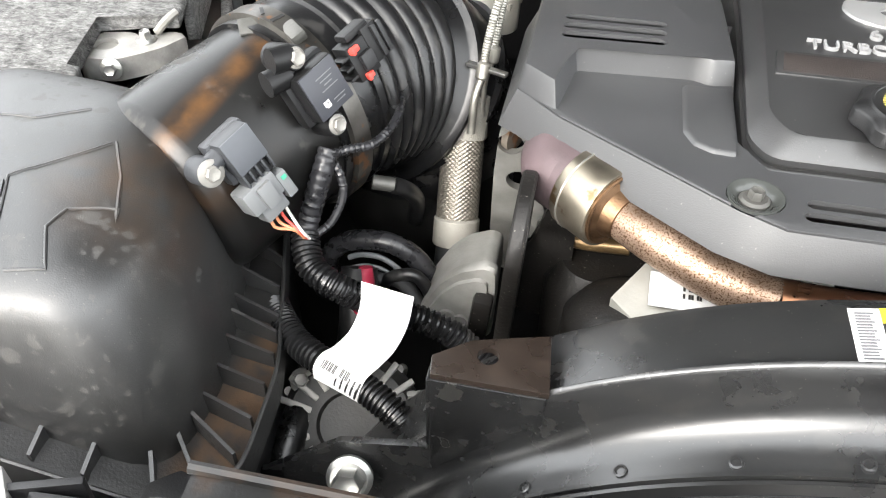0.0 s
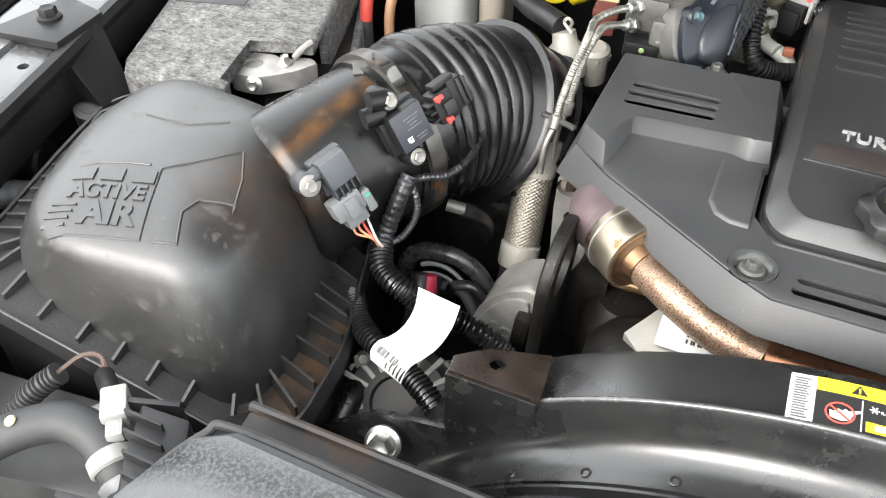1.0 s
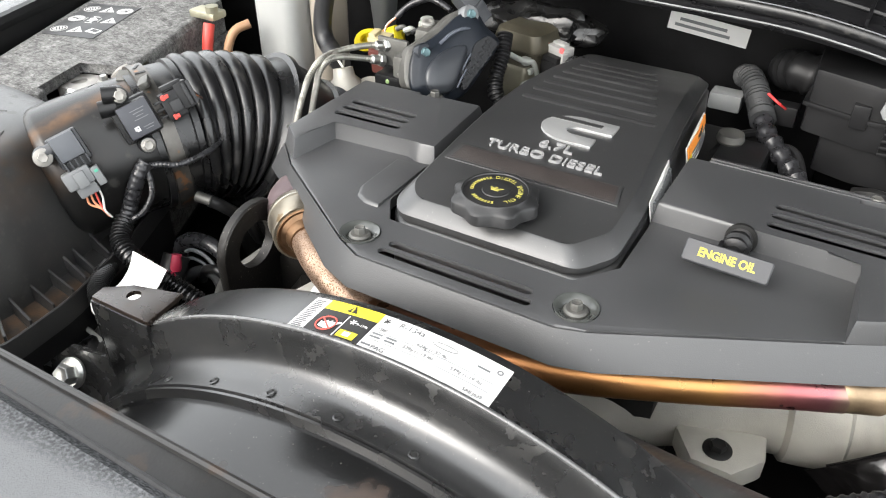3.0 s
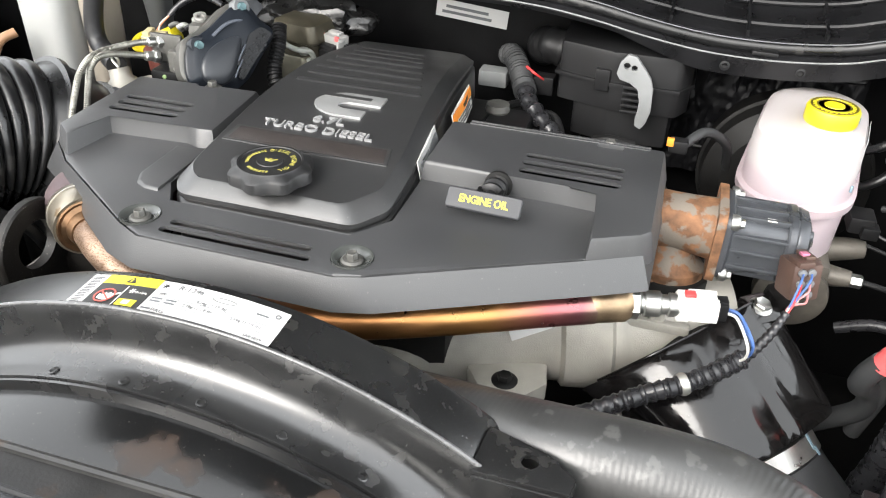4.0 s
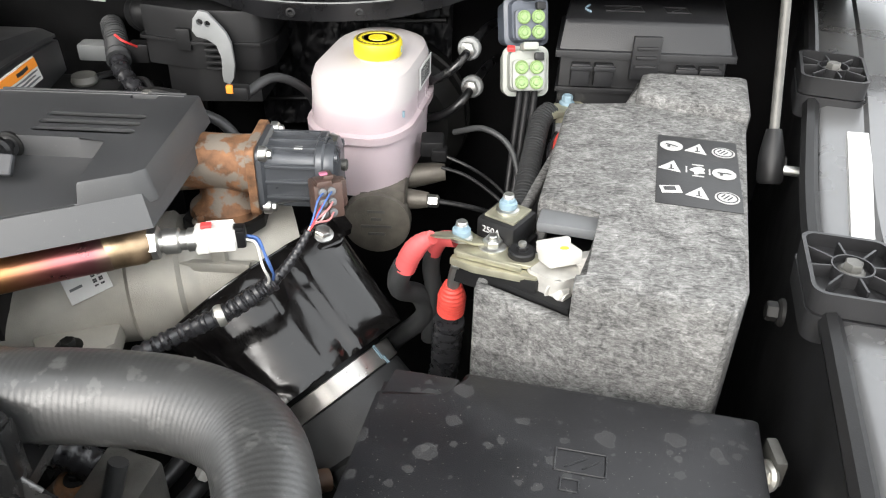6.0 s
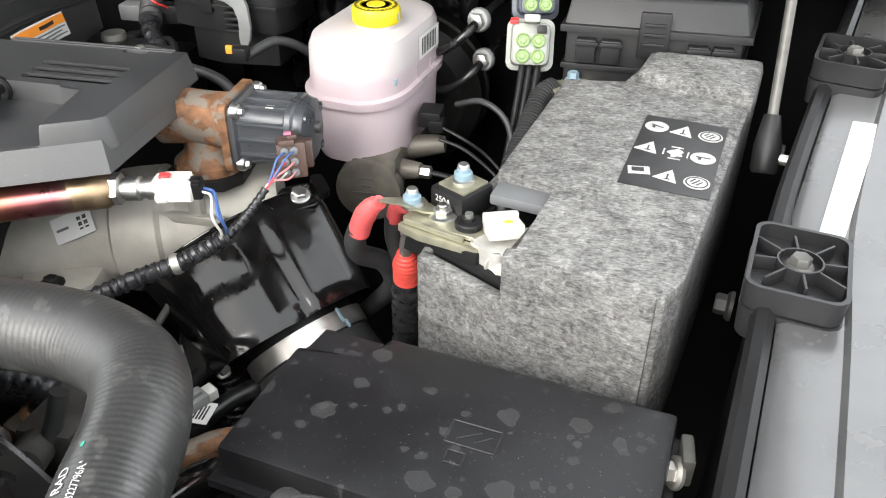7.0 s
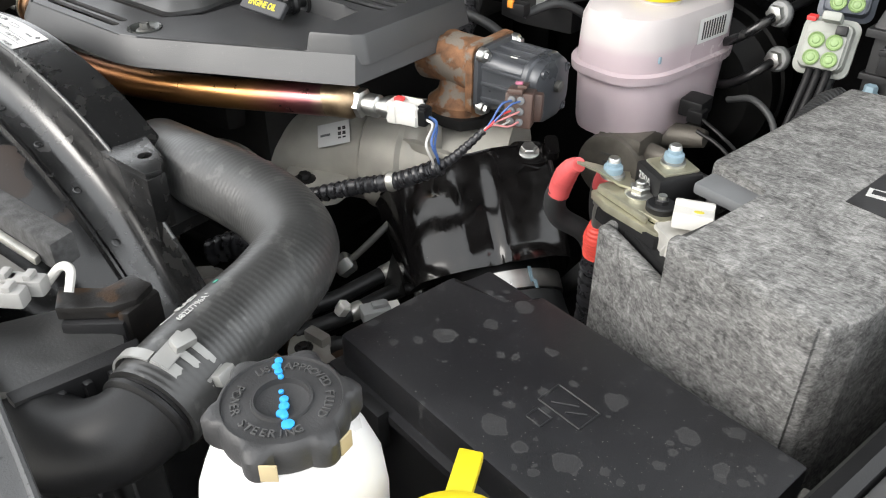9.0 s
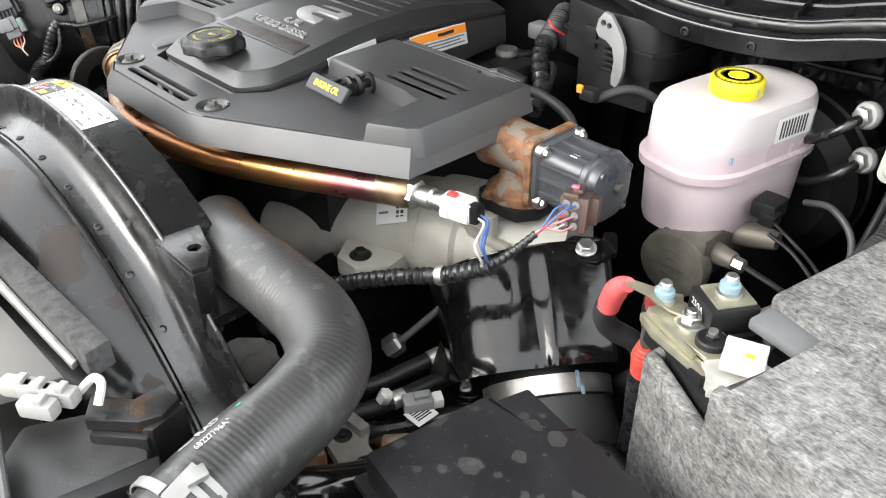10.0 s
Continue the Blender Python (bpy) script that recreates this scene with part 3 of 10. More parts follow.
part("socket", lathe([(0.012, 0), (0.0145, 0.004), (0.0145, 0.03), (0.011, 0.05), (0.0085, 0.062)], sa - sd * 0.008, sd, 16), BLACK, strut)
part("stud", tube([sa + sd * 0.01, sa + sd * 0.01 + Vector((0.045, -0.012, 0))], 0.006, 3, 10), STEEL, strut)


def fender(name, line, side, label, recess=0.0):
    """A fender and its inner apron; line: the inner edge from front to back; side: -1 or 1, outwards."""
    root = thing(name, label, "fender", (line[3][0], line[3][1], 0.9))
    pts = curve(line, 40)
    def run(profile):
        rings = []
        for i, p in enumerate(pts):
            d = (pts[min(i + 1, 39)] - pts[max(i - 1, 0)]).normalized()
            out = Vector((d.y, -d.x, 0)) * side
            if out.x * side < 0:
                out = -out
            rings.append([p + out * w + Vector((0, 0, z)) for w, z in profile])
        return rings
    wall_line = [(recess, -0.64), (recess, -0.075), (0.0, -0.055), (0.0, -0.03), (0.006, -0.012), (0.012, -0.012), (0.012 + recess, -0.06), (0.012 + recess, -0.64)] if recess else [(0.0, -0.64), (0.0, -0.03), (0.006, -0.012), (0.012, -0.012), (0.012, -0.64)]
    part("apron", loft(run(wall_line)), BLACK, root)
    part("rail", loft(run([(0.013, -0.05), (0.013, -0.004), (0.02, 0.0), (0.06, 0.001), (0.064, 0.006), (0.1, 0.008), (0.102, -0.004), (0.12, -0.004), (0.12, -0.05)])), LEDGE, root, "dusty black ledge with its sky reflection coloured in grey")
    part("weatherstrip", loft(run([(-0.004, -0.012), (-0.007, -0.002), (-0.003, 0.006), (0.005, 0.008), (0.011, 0.002), (0.0115, -0.012)])), BLACK, root)
    part("outer_panel", loft(run([(0.122, -0.03), (0.122, 0.002), (0.128, 0.008), (0.15, 0.006), (0.175, -0.01), (0.2, -0.06), (0.215, -0.2), (0.22, -0.7), (0.21, -0.7), (0.205, -0.2), (0.19, -0.065), (0.16, -0.02)])), PAINT, root)
    return root


fender("fender", [(-0.50, 0.02, 1.13), (-0.515, 0.16, 1.14), (-0.53, 0.29, 1.155), (-0.6, 0.583, 1.165), (-0.7, 0.95, 1.17), (-0.78, 1.25, 1.18), (-0.8, 1.5, 1.2)], -1, "black painted front fender with bolted inner ledge", 0.022)
fender("fender", [(1.08, 0.02, 1.09), (1.115, 0.2, 1.09), (1.172, 0.45, 1.1), (1.214, 0.637, 1.11), (1.296, 0.9, 1.15), (1.36, 1.1, 1.17), (1.45, 1.4, 1.2)], 1, "black painted front fender with rubber strip and inner ledge")

# ---- engine and its cover ----
block = thing("engine_block", "dark cast engine block under the cover", "engine", (0.25, 0.8, 0.6))
part("block", box((0.22, 0.86, 0.8), (0.36, 0.56, 0.46), 0.02), DARK, block)
part("pan_rail", box((0.22, 0.84, 0.78), (0.39, 0.58, 0.02), 0.006), DARK, block)
part("head", box((0.23, 0.8, 1.03), (0.26, 0.5, 0.08), 0.015), DARK, block)

cover = thing("engine_cover", "dark grey moulded plastic engine cover with slots", "engine cover", (0.245, 0.6, 1.14))
DZ, WZ = 1.146, 1.166
edge = [(-0.052, 0.73), (-0.052, 0.584), (-0.016, 0.548), (0.112, 0.463), (0.14, 0.448), (0.33, 0.448), (0.355, 0.456), (0.53, 0.545), (0.58, 0.572), (0.582, 0.735)]
skirt = [(-0.066, 0.735), (-0.066, 0.57), (-0.016, 0.536), (0.1, 0.449), (0.136, 0.434), (0.335, 0.434), (0.368, 0.443), (0.54, 0.53), (0.592, 0.557), (0.596, 0.735)]
deck = part("deck", join(prism(edge, DZ - 0.012, DZ, 0.003)), COVER, cover)
shell = part("skirt", loft([[(x, y, DZ - 0.0165 if 0 < i < 9 else DZ - 0.01) for i, (x, y) in enumerate(edge)],
                            [(x * 0.0 + x, y, DZ - 0.004) for x, y in edge],
                            [(a + (c - a) * 0.12, b + (d - b) * 0.12, DZ - 0.001) for (a, b), (c, d) in zip(edge, skirt)],
                            [(a + (c - a) * 0.85, b + (d - b) * 0.85, 1.123) for (a, b), (c, d) in zip(edge, skirt)],
                            [(c, d, 1.117) for c, d in skirt],
                            [(c - (c - a) * 0.2, d - (d - b) * 0.2, 1.117) for (a, b), (c, d) in zip(edge, skirt)],
                            [(a + (c - a) * 0.55, b + (d - b) * 0.55 + 0.003, 1.126) for (a, b), (c, d) in zip(edge, skirt)]], cap=False), COVER, cover)
wl = part("wing", prism([(-0.056, 0.745), (-0.056, 0.582), (-0.018, 0.55), (-0.009, 0.617), (0.082, 0.623), (0.096, 0.616), (0.118, 0.62), (0.118, 0.745)], DZ - 0.01, WZ, 0.004,
                  top=[(-0.05, 0.735), (-0.05, 0.588), (-0.024, 0.566), (-0.014, 0.624), (0.082, 0.63), (0.096, 0.626), (0.113, 0.628), (0.106, 0.743)]), COVER, cover)
wr = part("wing", prism([(0.345, 0.75), (0.345, 0.634), (0.43, 0.634), (0.5, 0.632), (0.529, 0.63), (0.531, 0.5425), (0.58, 0.5675), (0.592, 0.58), (0.592, 0.755)], DZ - 0.012, WZ, 0.004,
                  top=[(0.35, 0.746), (0.35, 0.64), (0.43, 0.638), (0.5, 0.637), (0.532, 0.634), (0.534, 0.549), (0.576, 0.5705), (0.585, 0.58), (0.585, 0.752)]), COVER, cover)
# slots through the wings and the deck, wells for the two screws, a well for the valve cover
def slot(x0, y0, x1, y1, z, w=0.006, h=0.02):
    d = Vector((x1 - x0, y1 - y0, 0))
    return stack([(d.length / 2, w / 2, w / 2, -h), (d.length / 2, w / 2, w / 2, h)], Matrix.Translation(((x0 + x1) / 2, (y0 + y1) / 2, z)) @ Matrix.Rotation(math.atan2(d.y, d.x), 4, "Z"), 3)


hollow_l = lambda: box((0.016, 0.66, 1.13), (0.105, 0.054, 0.065))
hollow_r = lambda: box((0.4975, 0.673, 1.13), (0.122, 0.056, 0.065))
cut(wl, hollow_l(), *[slot(-0.027, 0.6425 + 0.0165 * i, 0.059, 0.646 + 0.0155 * i, WZ, 0.0108, 0.024) for i in range(3)], stack([(0.0145, 0.02, 0.004, -0.004), (0.0145, 0.02, 0.004, 0.03)], Matrix.Translation((0.043, 0.752, WZ))))
cut(wr, hollow_r(), *[slot(0.446, 0.655 + 0.0178 * i, 0.549, 0.654 + 0.0172 * i, WZ, 0.0108, 0.024) for i in range(3)], stack([(0.0145, 0.02, 0.004, -0.004), (0.0145, 0.02, 0.004, 0.03)], Matrix.Translation((0.528, 0.755, WZ))))
cut(deck, hollow_l(), hollow_r(), box((0.228, 0.471, DZ - 0.012), (0.166, 0.03, 0.016)), slot(0.155, 0.478, 0.298, 0.478, DZ, 0.0098, 0.03), slot(0.152, 0.464, 0.303, 0.464, DZ, 0.0098, 0.03),
    lathe([(0.0195, -0.006), (0.0195, 0.02)], (0.122, 0.478, DZ)), lathe([(0.0195, -0.006), (0.0195, 0.02)], (0.337, 0.478, DZ)),
    prism([(0.114, 0.9), (0.114, 0.542), (0.133, 0.511), (0.32, 0.511), (0.349, 0.549), (0.349, 0.9)], 1.1, 1.2))
for x in (0.122, 0.337):
    well = part("well", lathe([(0.019, -0.001), (0.019, 0.0015), (0.0165, 0.001), (0.012, -0.004), (0.0, -0.0045)], (x, 0.478, DZ), cap=False), WHITE, cover, "clear plastic screw well")
    well.data.materials[0] = mat("clear_plastic", (0.05, 0.053, 0.05), 0.15, var=0.1, bump=0.2, bscale=300)
    part("screw", bolt((x, 0.478, DZ - 0.003), r=0.0055, h=0.009, washer=1.9), CASTD, cover)
for x, y in ((0.043, 0.746), (0.527, 0.752)):
    part("boss", lathe([(0.014, -0.02), (0.014, -0.003), (0.012, 0.0), (0.0, 0.0)], (x, y, WZ - 0.008), k=20, cap=False), COVER, cover)
    part("screw", bolt((x, y, WZ - 0.007), r=0.006, h=0.009), CASTD, cover)
# shallow step moulded into the deck by the left screw
part("step", prism([(0.072, 0.614), (0.072, 0.545), (0.08, 0.528), (0.095, 0.52), (0.112, 0.519), (0.112, 0.614)], DZ - 0.004, DZ + 0.006, 0.002, top=[(0.077, 0.612, DZ + 0.003), (0.077, 0.547, DZ + 0.003), (0.084, 0.532, DZ + 0.003), (0.096, 0.525, DZ + 0.003), (0.112, 0.524, DZ + 0.003), (0.112, 0.612, DZ + 0.003)]), COVER, cover)
for y in (0.742, 0.748):
    part("rear_edge", box((0.47, y + 0.004, WZ - 0.008), (0.2, 0.003, 0.018), 0.001), COVER, cover)

vc = thing("valve_cover", "black plastic valve cover with raised letters and emblem", "valve cover", (0.232, 0.75, 1.12))
VZ = 1.161
CROWN = [(0.5, 0.0), (0.53, 0.001), (0.6, 0.0095), (0.65, 0.0155), (0.7, 0.02), (0.75, 0.0215), (0.81, 0.0195), (0.88, 0.011), (0.95, -0.002), (1.05, -0.022)]
def crown(y):
    """Height of the bowed top above its front edge."""
    for (a, p), (b, q) in zip(CROWN, CROWN[1:]):
        if y <= b:
            return p + (q - p) * max(0.0, (y - a) / (b - a))
    return CROWN[-1][1]
low = [(q.x, q.y) for q in smooth_outline([Vector(p) for p in ((0.128, 1.02), (0.122, 0.545), (0.137, 0.523), (0.316, 0.523), (0.341, 0.556), (0.341, 0.62), (0.3, 1.02))], 0.011, 4)]
def inset(o, dx, dy):
    return [(x + (dx if x < 0.2 else -dx), y + (dy if y < 0.8 else -dy)) for x, y in o]
def fine_sides(o, n=16):
    """The outline with its long sides divided, so that they can bow."""
    out = []
    for p, q in zip(o, o[1:] + o[:1]):
        k = n if abs(p[1] - q[1]) > 0.2 else 1
        out += [(p[0] + (q[0] - p[0]) * i / k, p[1] + (q[1] - p[1]) * i / k) for i in range(k)]
    return out
rings_ = [[(x, y, z) for x, y in fine_sides(inset(low, *d))] for d, z in (((-0.006, -0.003), 1.085), ((-0.004, -0.002), 1.136), ((-0.003, -0.001), 1.1375), ((0.001, 0.001), 1.1385), ((0.001, 0.001), 1.1415),
          ((-0.002, -0.0015), 1.1435), ((-0.002, -0.0015), 1.1485), ((-0.0005, 0.0), 1.15), ((0.0085, 0.0095), VZ - 0.0012), ((0.0105, 0.012), VZ))]
vcb = part("body", loft(rings_, cap=False), VALVE, vc)
top_o = inset(low, 0.0105, 0.012)
bm = bmesh.new()
rows_ = 60
def side_x(y):
    xs = [p[0] + (q[0] - p[0]) * (y - p[1]) / (q[1] - p[1]) for p, q in zip(top_o, top_o[1:] + top_o[:1]) if min(p[1], q[1]) <= y <= max(p[1], q[1]) and abs(p[1] - q[1]) > 1e-6]
    return min(xs), max(xs)
y_lo, y_hi = min(p[1] for p in top_o) + 1e-5, max(p[1] for p in top_o) - 1e-5
grid_ = []
for i in range(rows_ + 1):
    y = y_lo + (y_hi - y_lo) * (i / rows_) ** 1.25
    a_, b_ = side_x(y)
    grid_.append([bm.verts.new((a_ + (b_ - a_) * j / 12, y, VZ)) for j in range(13)])
for g, h in zip(grid_, grid_[1:]):
    for j in range(12):
        bm.faces.new((g[j], g[j + 1], h[j + 1], h[j]))
part("top", bm, VALVE, vc)
# cooling ribs across the rear half
for i in range(8):
    y = 0.762 + 0.027 * i
    part("rib", stack([(0.078 - 0.0045 * i, 0.0062, 0.004, 0), (0.0775 - 0.0045 * i, 0.0045, 0.004, 0.0011), (0.0765 - 0.0045 * i, 0.0025, 0.002, 0.0016)], Matrix.Translation((0.228 - 0.0035 * i, y, VZ - 0.0003)), 3), VALVE, vc)
pad_o = [(0.142, 0.634), (0.139, 0.604), (0.322, 0.604), (0.317, 0.634)]
part("badge_frame", prism(pad_o, VZ - 0.002, VZ + 0.0012, 0.0005), VALVE, vc)
part("badge_panel", prism([(0.147, 0.631), (0.1445, 0.607), (0.318, 0.607), (0.3135, 0.631)], VZ - 0.002, VZ + 0.0014, 0.0003), BADGE, vc, "darker textured badge panel")
def raised(body, size, at, width, bold):
    return part("lettering", letters(body, size, Matrix.Translation(at), 0.0018, width, bold), LETTER, vc, "raised grey letters")
raised("TURBO DIESEL", 0.0165, (0.2285, 0.6465, VZ + 0.001), 0.126, 0.0)
raised("6.7L", 0.0175, (0.233, 0.6675, VZ + 0.001), 0.037, 0.0)
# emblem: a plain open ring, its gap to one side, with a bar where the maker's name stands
ring = [(0.0375 * math.cos(radians(a)), 0.0275 * math.sin(radians(a))) for a in range(90, 271, 12)]
inner = [(0.009 * math.cos(radians(a)), 0.0075 * math.sin(radians(a)) - 0.004) for a in range(270, 89, -20)]
emblem = part("emblem", prism([(0.0385, 0.0275)] + ring + [(0.027, -0.0275), (0.027, -0.0115)] + inner + [(0.0385, 0.0035)], 0, 0.0025, 0.0005, m=Matrix.Translation((0.2365, 0.7085, VZ))), SILVER, vc, "silver emblem")
part("bar", box((0.232, 0.725, VZ + 0.0027), (0.056, 0.0065, 0.0006)), VALVE, emblem)
CX, CY = 0.225, 0.549
cap = part("oil_cap", loft([[(CX + r * (1 + w * math.cos(8 * t)) * math.cos(t), CY + r * (1 + w * math.cos(8 * t)) * math.sin(t), VZ + z) for t in [2 * math.pi * j / 96 for j in range(96)]]
                            for r, w, z in ((0.026, 0, -0.002), (0.026, 0, 0.004), (0.037, 0.05, 0.005), (0.0395, 0.06, 0.007), (0.0395, 0.06, 0.017), (0.0375, 0.055, 0.0195), (0.033, 0.02, 0.0215), (0.0315, 0, 0.0235), (0.0295, 0, 0.0235), (0.029, 0, 0.0225), (0.013, 0, 0.0225), (0.0125, 0, 0.0235), (0.0, 0, 0.0235))], cap=False), OILCAP, vc, "black lobed oil filler cap")
ringed = []
for k, ch in enumerate("DIESEL ENGINE OIL"):
    if ch != " ":
        t = radians(112 - 9.5 * k)
        ringed.append(letters(ch, 0.0066, Matrix.Translation((CX + 0.0222 * math.cos(t), CY + 0.0222 * math.sin(t), VZ + 0.0228)) @ Matrix.Rotation(t - math.pi / 2, 4, "Z"), 0.0002))
part("lettering", join(*ringed), FADED, cap, "worn yellow printed letters")
ringed = []
for a0, a1 in ((130, 205), (232, 290)):
    for a in range(a0, a1, 8):
        t = radians(a)
        ringed.append(box((0, 0, 0), (0.0019, 0.0033, 0.0004), m=Matrix.Translation((CX + 0.0222 * math.cos(t), CY + 0.0222 * math.sin(t), VZ + 0.0228)) @ Matrix.Rotation(t + math.pi / 2, 4, "Z")))
part("marking", join(*ringed), FADED, cap, "worn yellow printing round the cap")
part("oil_can_symbol", prism([(CX + 0.75 * (x - 0.227), CY + 0.75 * (y - 0.55)) for x, y in ((0.222, 0.546), (0.231, 0.546), (0.2315, 0.549), (0.2355, 0.5535), (0.234, 0.5545), (0.23, 0.5515), (0.2275, 0.5515), (0.2275, 0.5545), (0.2245, 0.5545), (0.2245, 0.5515), (0.222, 0.5515), (0.2195, 0.5535), (0.2185, 0.5525))], VZ + 0.0233, VZ + 0.0239), FADED, cap)
def settle(o):
    """Bow the flat-drawn top and what stands on it."""
    for v in o.data.vertices:
        y = CY if o == cap or o.parent == cap else v.co.y
        v.co.z += crown(y) * min(1.0, max(0.0, (v.co.z - 1.1) / (VZ - 1.1)))
for o in [q for q in bpy.data.objects if q.type == "MESH" and (q.parent == vc or q.parent in (emblem, cap))]:
    settle(o)
def flank_label(name, y0, y1, u0, u1, lift, material, parent, label=""):
    """A strip standing against the flank, u metres down from its top edge."""
    rows = []
    for i in range(7):
        y = y0 + (y1 - y0) * i / 6
        x, z = 0.3405 - max(0, y - 0.62) * 0.1, VZ - 0.003 + crown(y) * 0.55
        rows.append([(x + u * 0.2 + lift + 0.002 * (1 - abs(i - 3) / 3), y, z - u * 0.97) for u in (u0, u1)] + [(x + u * 0.2 + lift - 0.001, y, z - u * 0.97 - 0.0005) for u in (u1, u0)])
    return part(name, loft(rows), material, parent, label)
code = flank_label("code_label", 0.642, 0.728, 0.004, 0.046, 0.003, PAPER, vc, "white code label curling off the flank")
for i in range(11):
    flank_label("print_bar", 0.65 + 0.0068 * i, 0.6545 + 0.0068 * i, 0.01, 0.022 + 0.005 * (i % 3), 0.0045, MIDGREY, code)
warn = flank_label("warning_label", 0.785, 0.905, 0.016, 0.047, 0.01, PAPER, vc, "orange and white warning label")
flank_label("orange_band", 0.787, 0.903, 0.0175, 0.029, 0.0115, ORANGE, warn)
flank_label("heading_bar", 0.83, 0.875, 0.021, 0.0255, 0.0125, INK, warn)
flank_label("yellow_panel", 0.787, 0.805, 0.0295, 0.045, 0.0115, YELLOW_INK, warn)
for i in range(3):
    flank_label("print_bar", 0.812, 0.898 - 0.01 * (i % 2), 0.032 + 0.0045 * i, 0.0338 + 0.0045 * i, 0.0115, MIDGREY, warn)
dip = thing("dipstick_handle", "dark grey dipstick handle with yellow ENGINE OIL letters", "dipstick", (0.43, 0.6, 1.16))
dm = Matrix.Translation((0.4295, 0.578, 1.1655)) @ Matrix.Rotation(radians(-2), 4, "Z") @ Matrix.Rotation(radians(48), 4, "X")
part("plate", stack([(0.036, 0.0095, 0.002, -0.0035), (0.0365, 0.01, 0.0025, -0.0025), (0.0365, 0.01, 0.0025, 0.002), (0.0355, 0.009, 0.002, 0.003)], dm), DIPGREY, dip)
part("lettering", letters("ENGINE OIL", 0.0105, dm @ Matrix.Translation((0, 0, 0.0031)), 0.0003, 0.048, 0.0003), YELLOW_INK, dip, "bright yellow letters")
part("stem", tube([(0.43, 0.584, 1.161), (0.43, 0.61, 1.16), (0.43, 0.65, 1.154)], 0.006, 10, 12), BLACK, dip)
part("collar", lathe([(0.009, 0), (0.0125, 0.002), (0.0125, 0.006), (0.0095, 0.009), (0.0095, 0.013), (0.0125, 0.016), (0.0125, 0.02)], (0.43, 0.602, 1.16), (0, 1, -0.12), 20), BLACK, dip)
for x in (-0.011, 0.011):
    part("lug", box((0.43 + x, 0.596, 1.161), (0.004, 0.02, 0.012), 0.001), BLACK, dip)
part("tube_mouth", lathe([(0.0145, 0), (0.0145, 0.004), (0.011, 0.0045), (0.011, 0.001), (0.0, 0.001)], (0.43, 0.6385, 1.1545), (0, -1, 0.1), 24, cap=False), DARK, dip)
pipe = thing("exhaust_gas_pipe", "heat-tinted copper-bronze steel pipe running under the cover", "pipe", (0.3, 0.5, 1.05))
part("stained_section", tube([(0.036, 0.5015, 1.099), (0.062, 0.483, 1.095), (0.09, 0.469, 1.089), (0.115, 0.459, 1.084), (0.15, 0.449, 1.0795)], 0.0178, 24, 22), STONE, pipe, "rust-freckled tan length")
part("tube", tube([(0.15, 0.449, 1.0795), (0.22, 0.45, 1.078), (0.32, 0.468, 1.078), (0.42, 0.506, 1.081), (0.5, 0.541, 1.085), (0.545, 0.56, 1.087)], 0.0178, 60, 22), TINT, pipe)
pd = Vector((0.93, 0.36, 0.03)).normalized()
p0 = Vector((0.54, 0.56, 1.088))
part("collar", lathe([(0.0178, 0), (0.0192, 0.004), (0.0192, 0.034), (0.016, 0.04)], p0, pd, 24), mat("straw_tinted_steel", (0.3, 0.22, 0.14), 0.38, 0.9, var=0.3, scale=60, bump=0.2), pipe)
sensor = thing("pressure_sensor", "steel pressure sensor with a white plug on the pipe end", "sensor", (0.6, 0.58, 1.08))
p1, pd2 = p0 + pd * 0.0385, Vector((0.985, 0.17, 0.03)).normalized()
part("nut", lathe([(0.013, 0), (0.0165, 0.002), (0.0165, 0.01), (0.013, 0.012)], p1, pd2, 6), STEEL, sensor)
part("barrel", lathe([(0.0105, 0), (0.0105, 0.004), (0.0125, 0.005), (0.0125, 0.018), (0.0095, 0.02), (0.0095, 0.026), (0.0115, 0.027), (0.0115, 0.036)], p1 + pd2 * 0.011, pd2, 22), STEEL, sensor)
pm = along(p1 + pd2 * 0.044, pd2)
plug = part("plug", stack([(0.0095, 0.0105, 0.004, 0), (0.0112, 0.0125, 0.004, 0.002), (0.0112, 0.0125, 0.004, 0.012), (0.0102, 0.0115, 0.003, 0.013), (0.0102, 0.0115, 0.003, 0.037), (0.0085, 0.0095, 0.003, 0.039)], pm), WHITE, sensor, "white plug with red lock tab")
for q in (-0.007, 0.007):
    part("rail", box((q, 0.0125, 0.024), (0.0025, 0.004, 0.026), 0.0006, m=pm), WHITE, plug)
    part("wing", box((q * 1.55, -0.004, 0.027), (0.003, 0.01, 0.022), 0.0008, m=pm), WHITE, plug)
part("tab", box((0, 0.014, 0.012), (0.008, 0.004, 0.01), 0.001, m=pm), RED, plug)
part("boot", join(box((0, 0, 0.042), (0.017, 0.019, 0.011), 0.0025, m=pm), box((0, 0.009, 0.041), (0.01, 0.005, 0.012), 0.001, m=pm)), BLACK, plug)
p_end = p1 + pd2 * 0.092
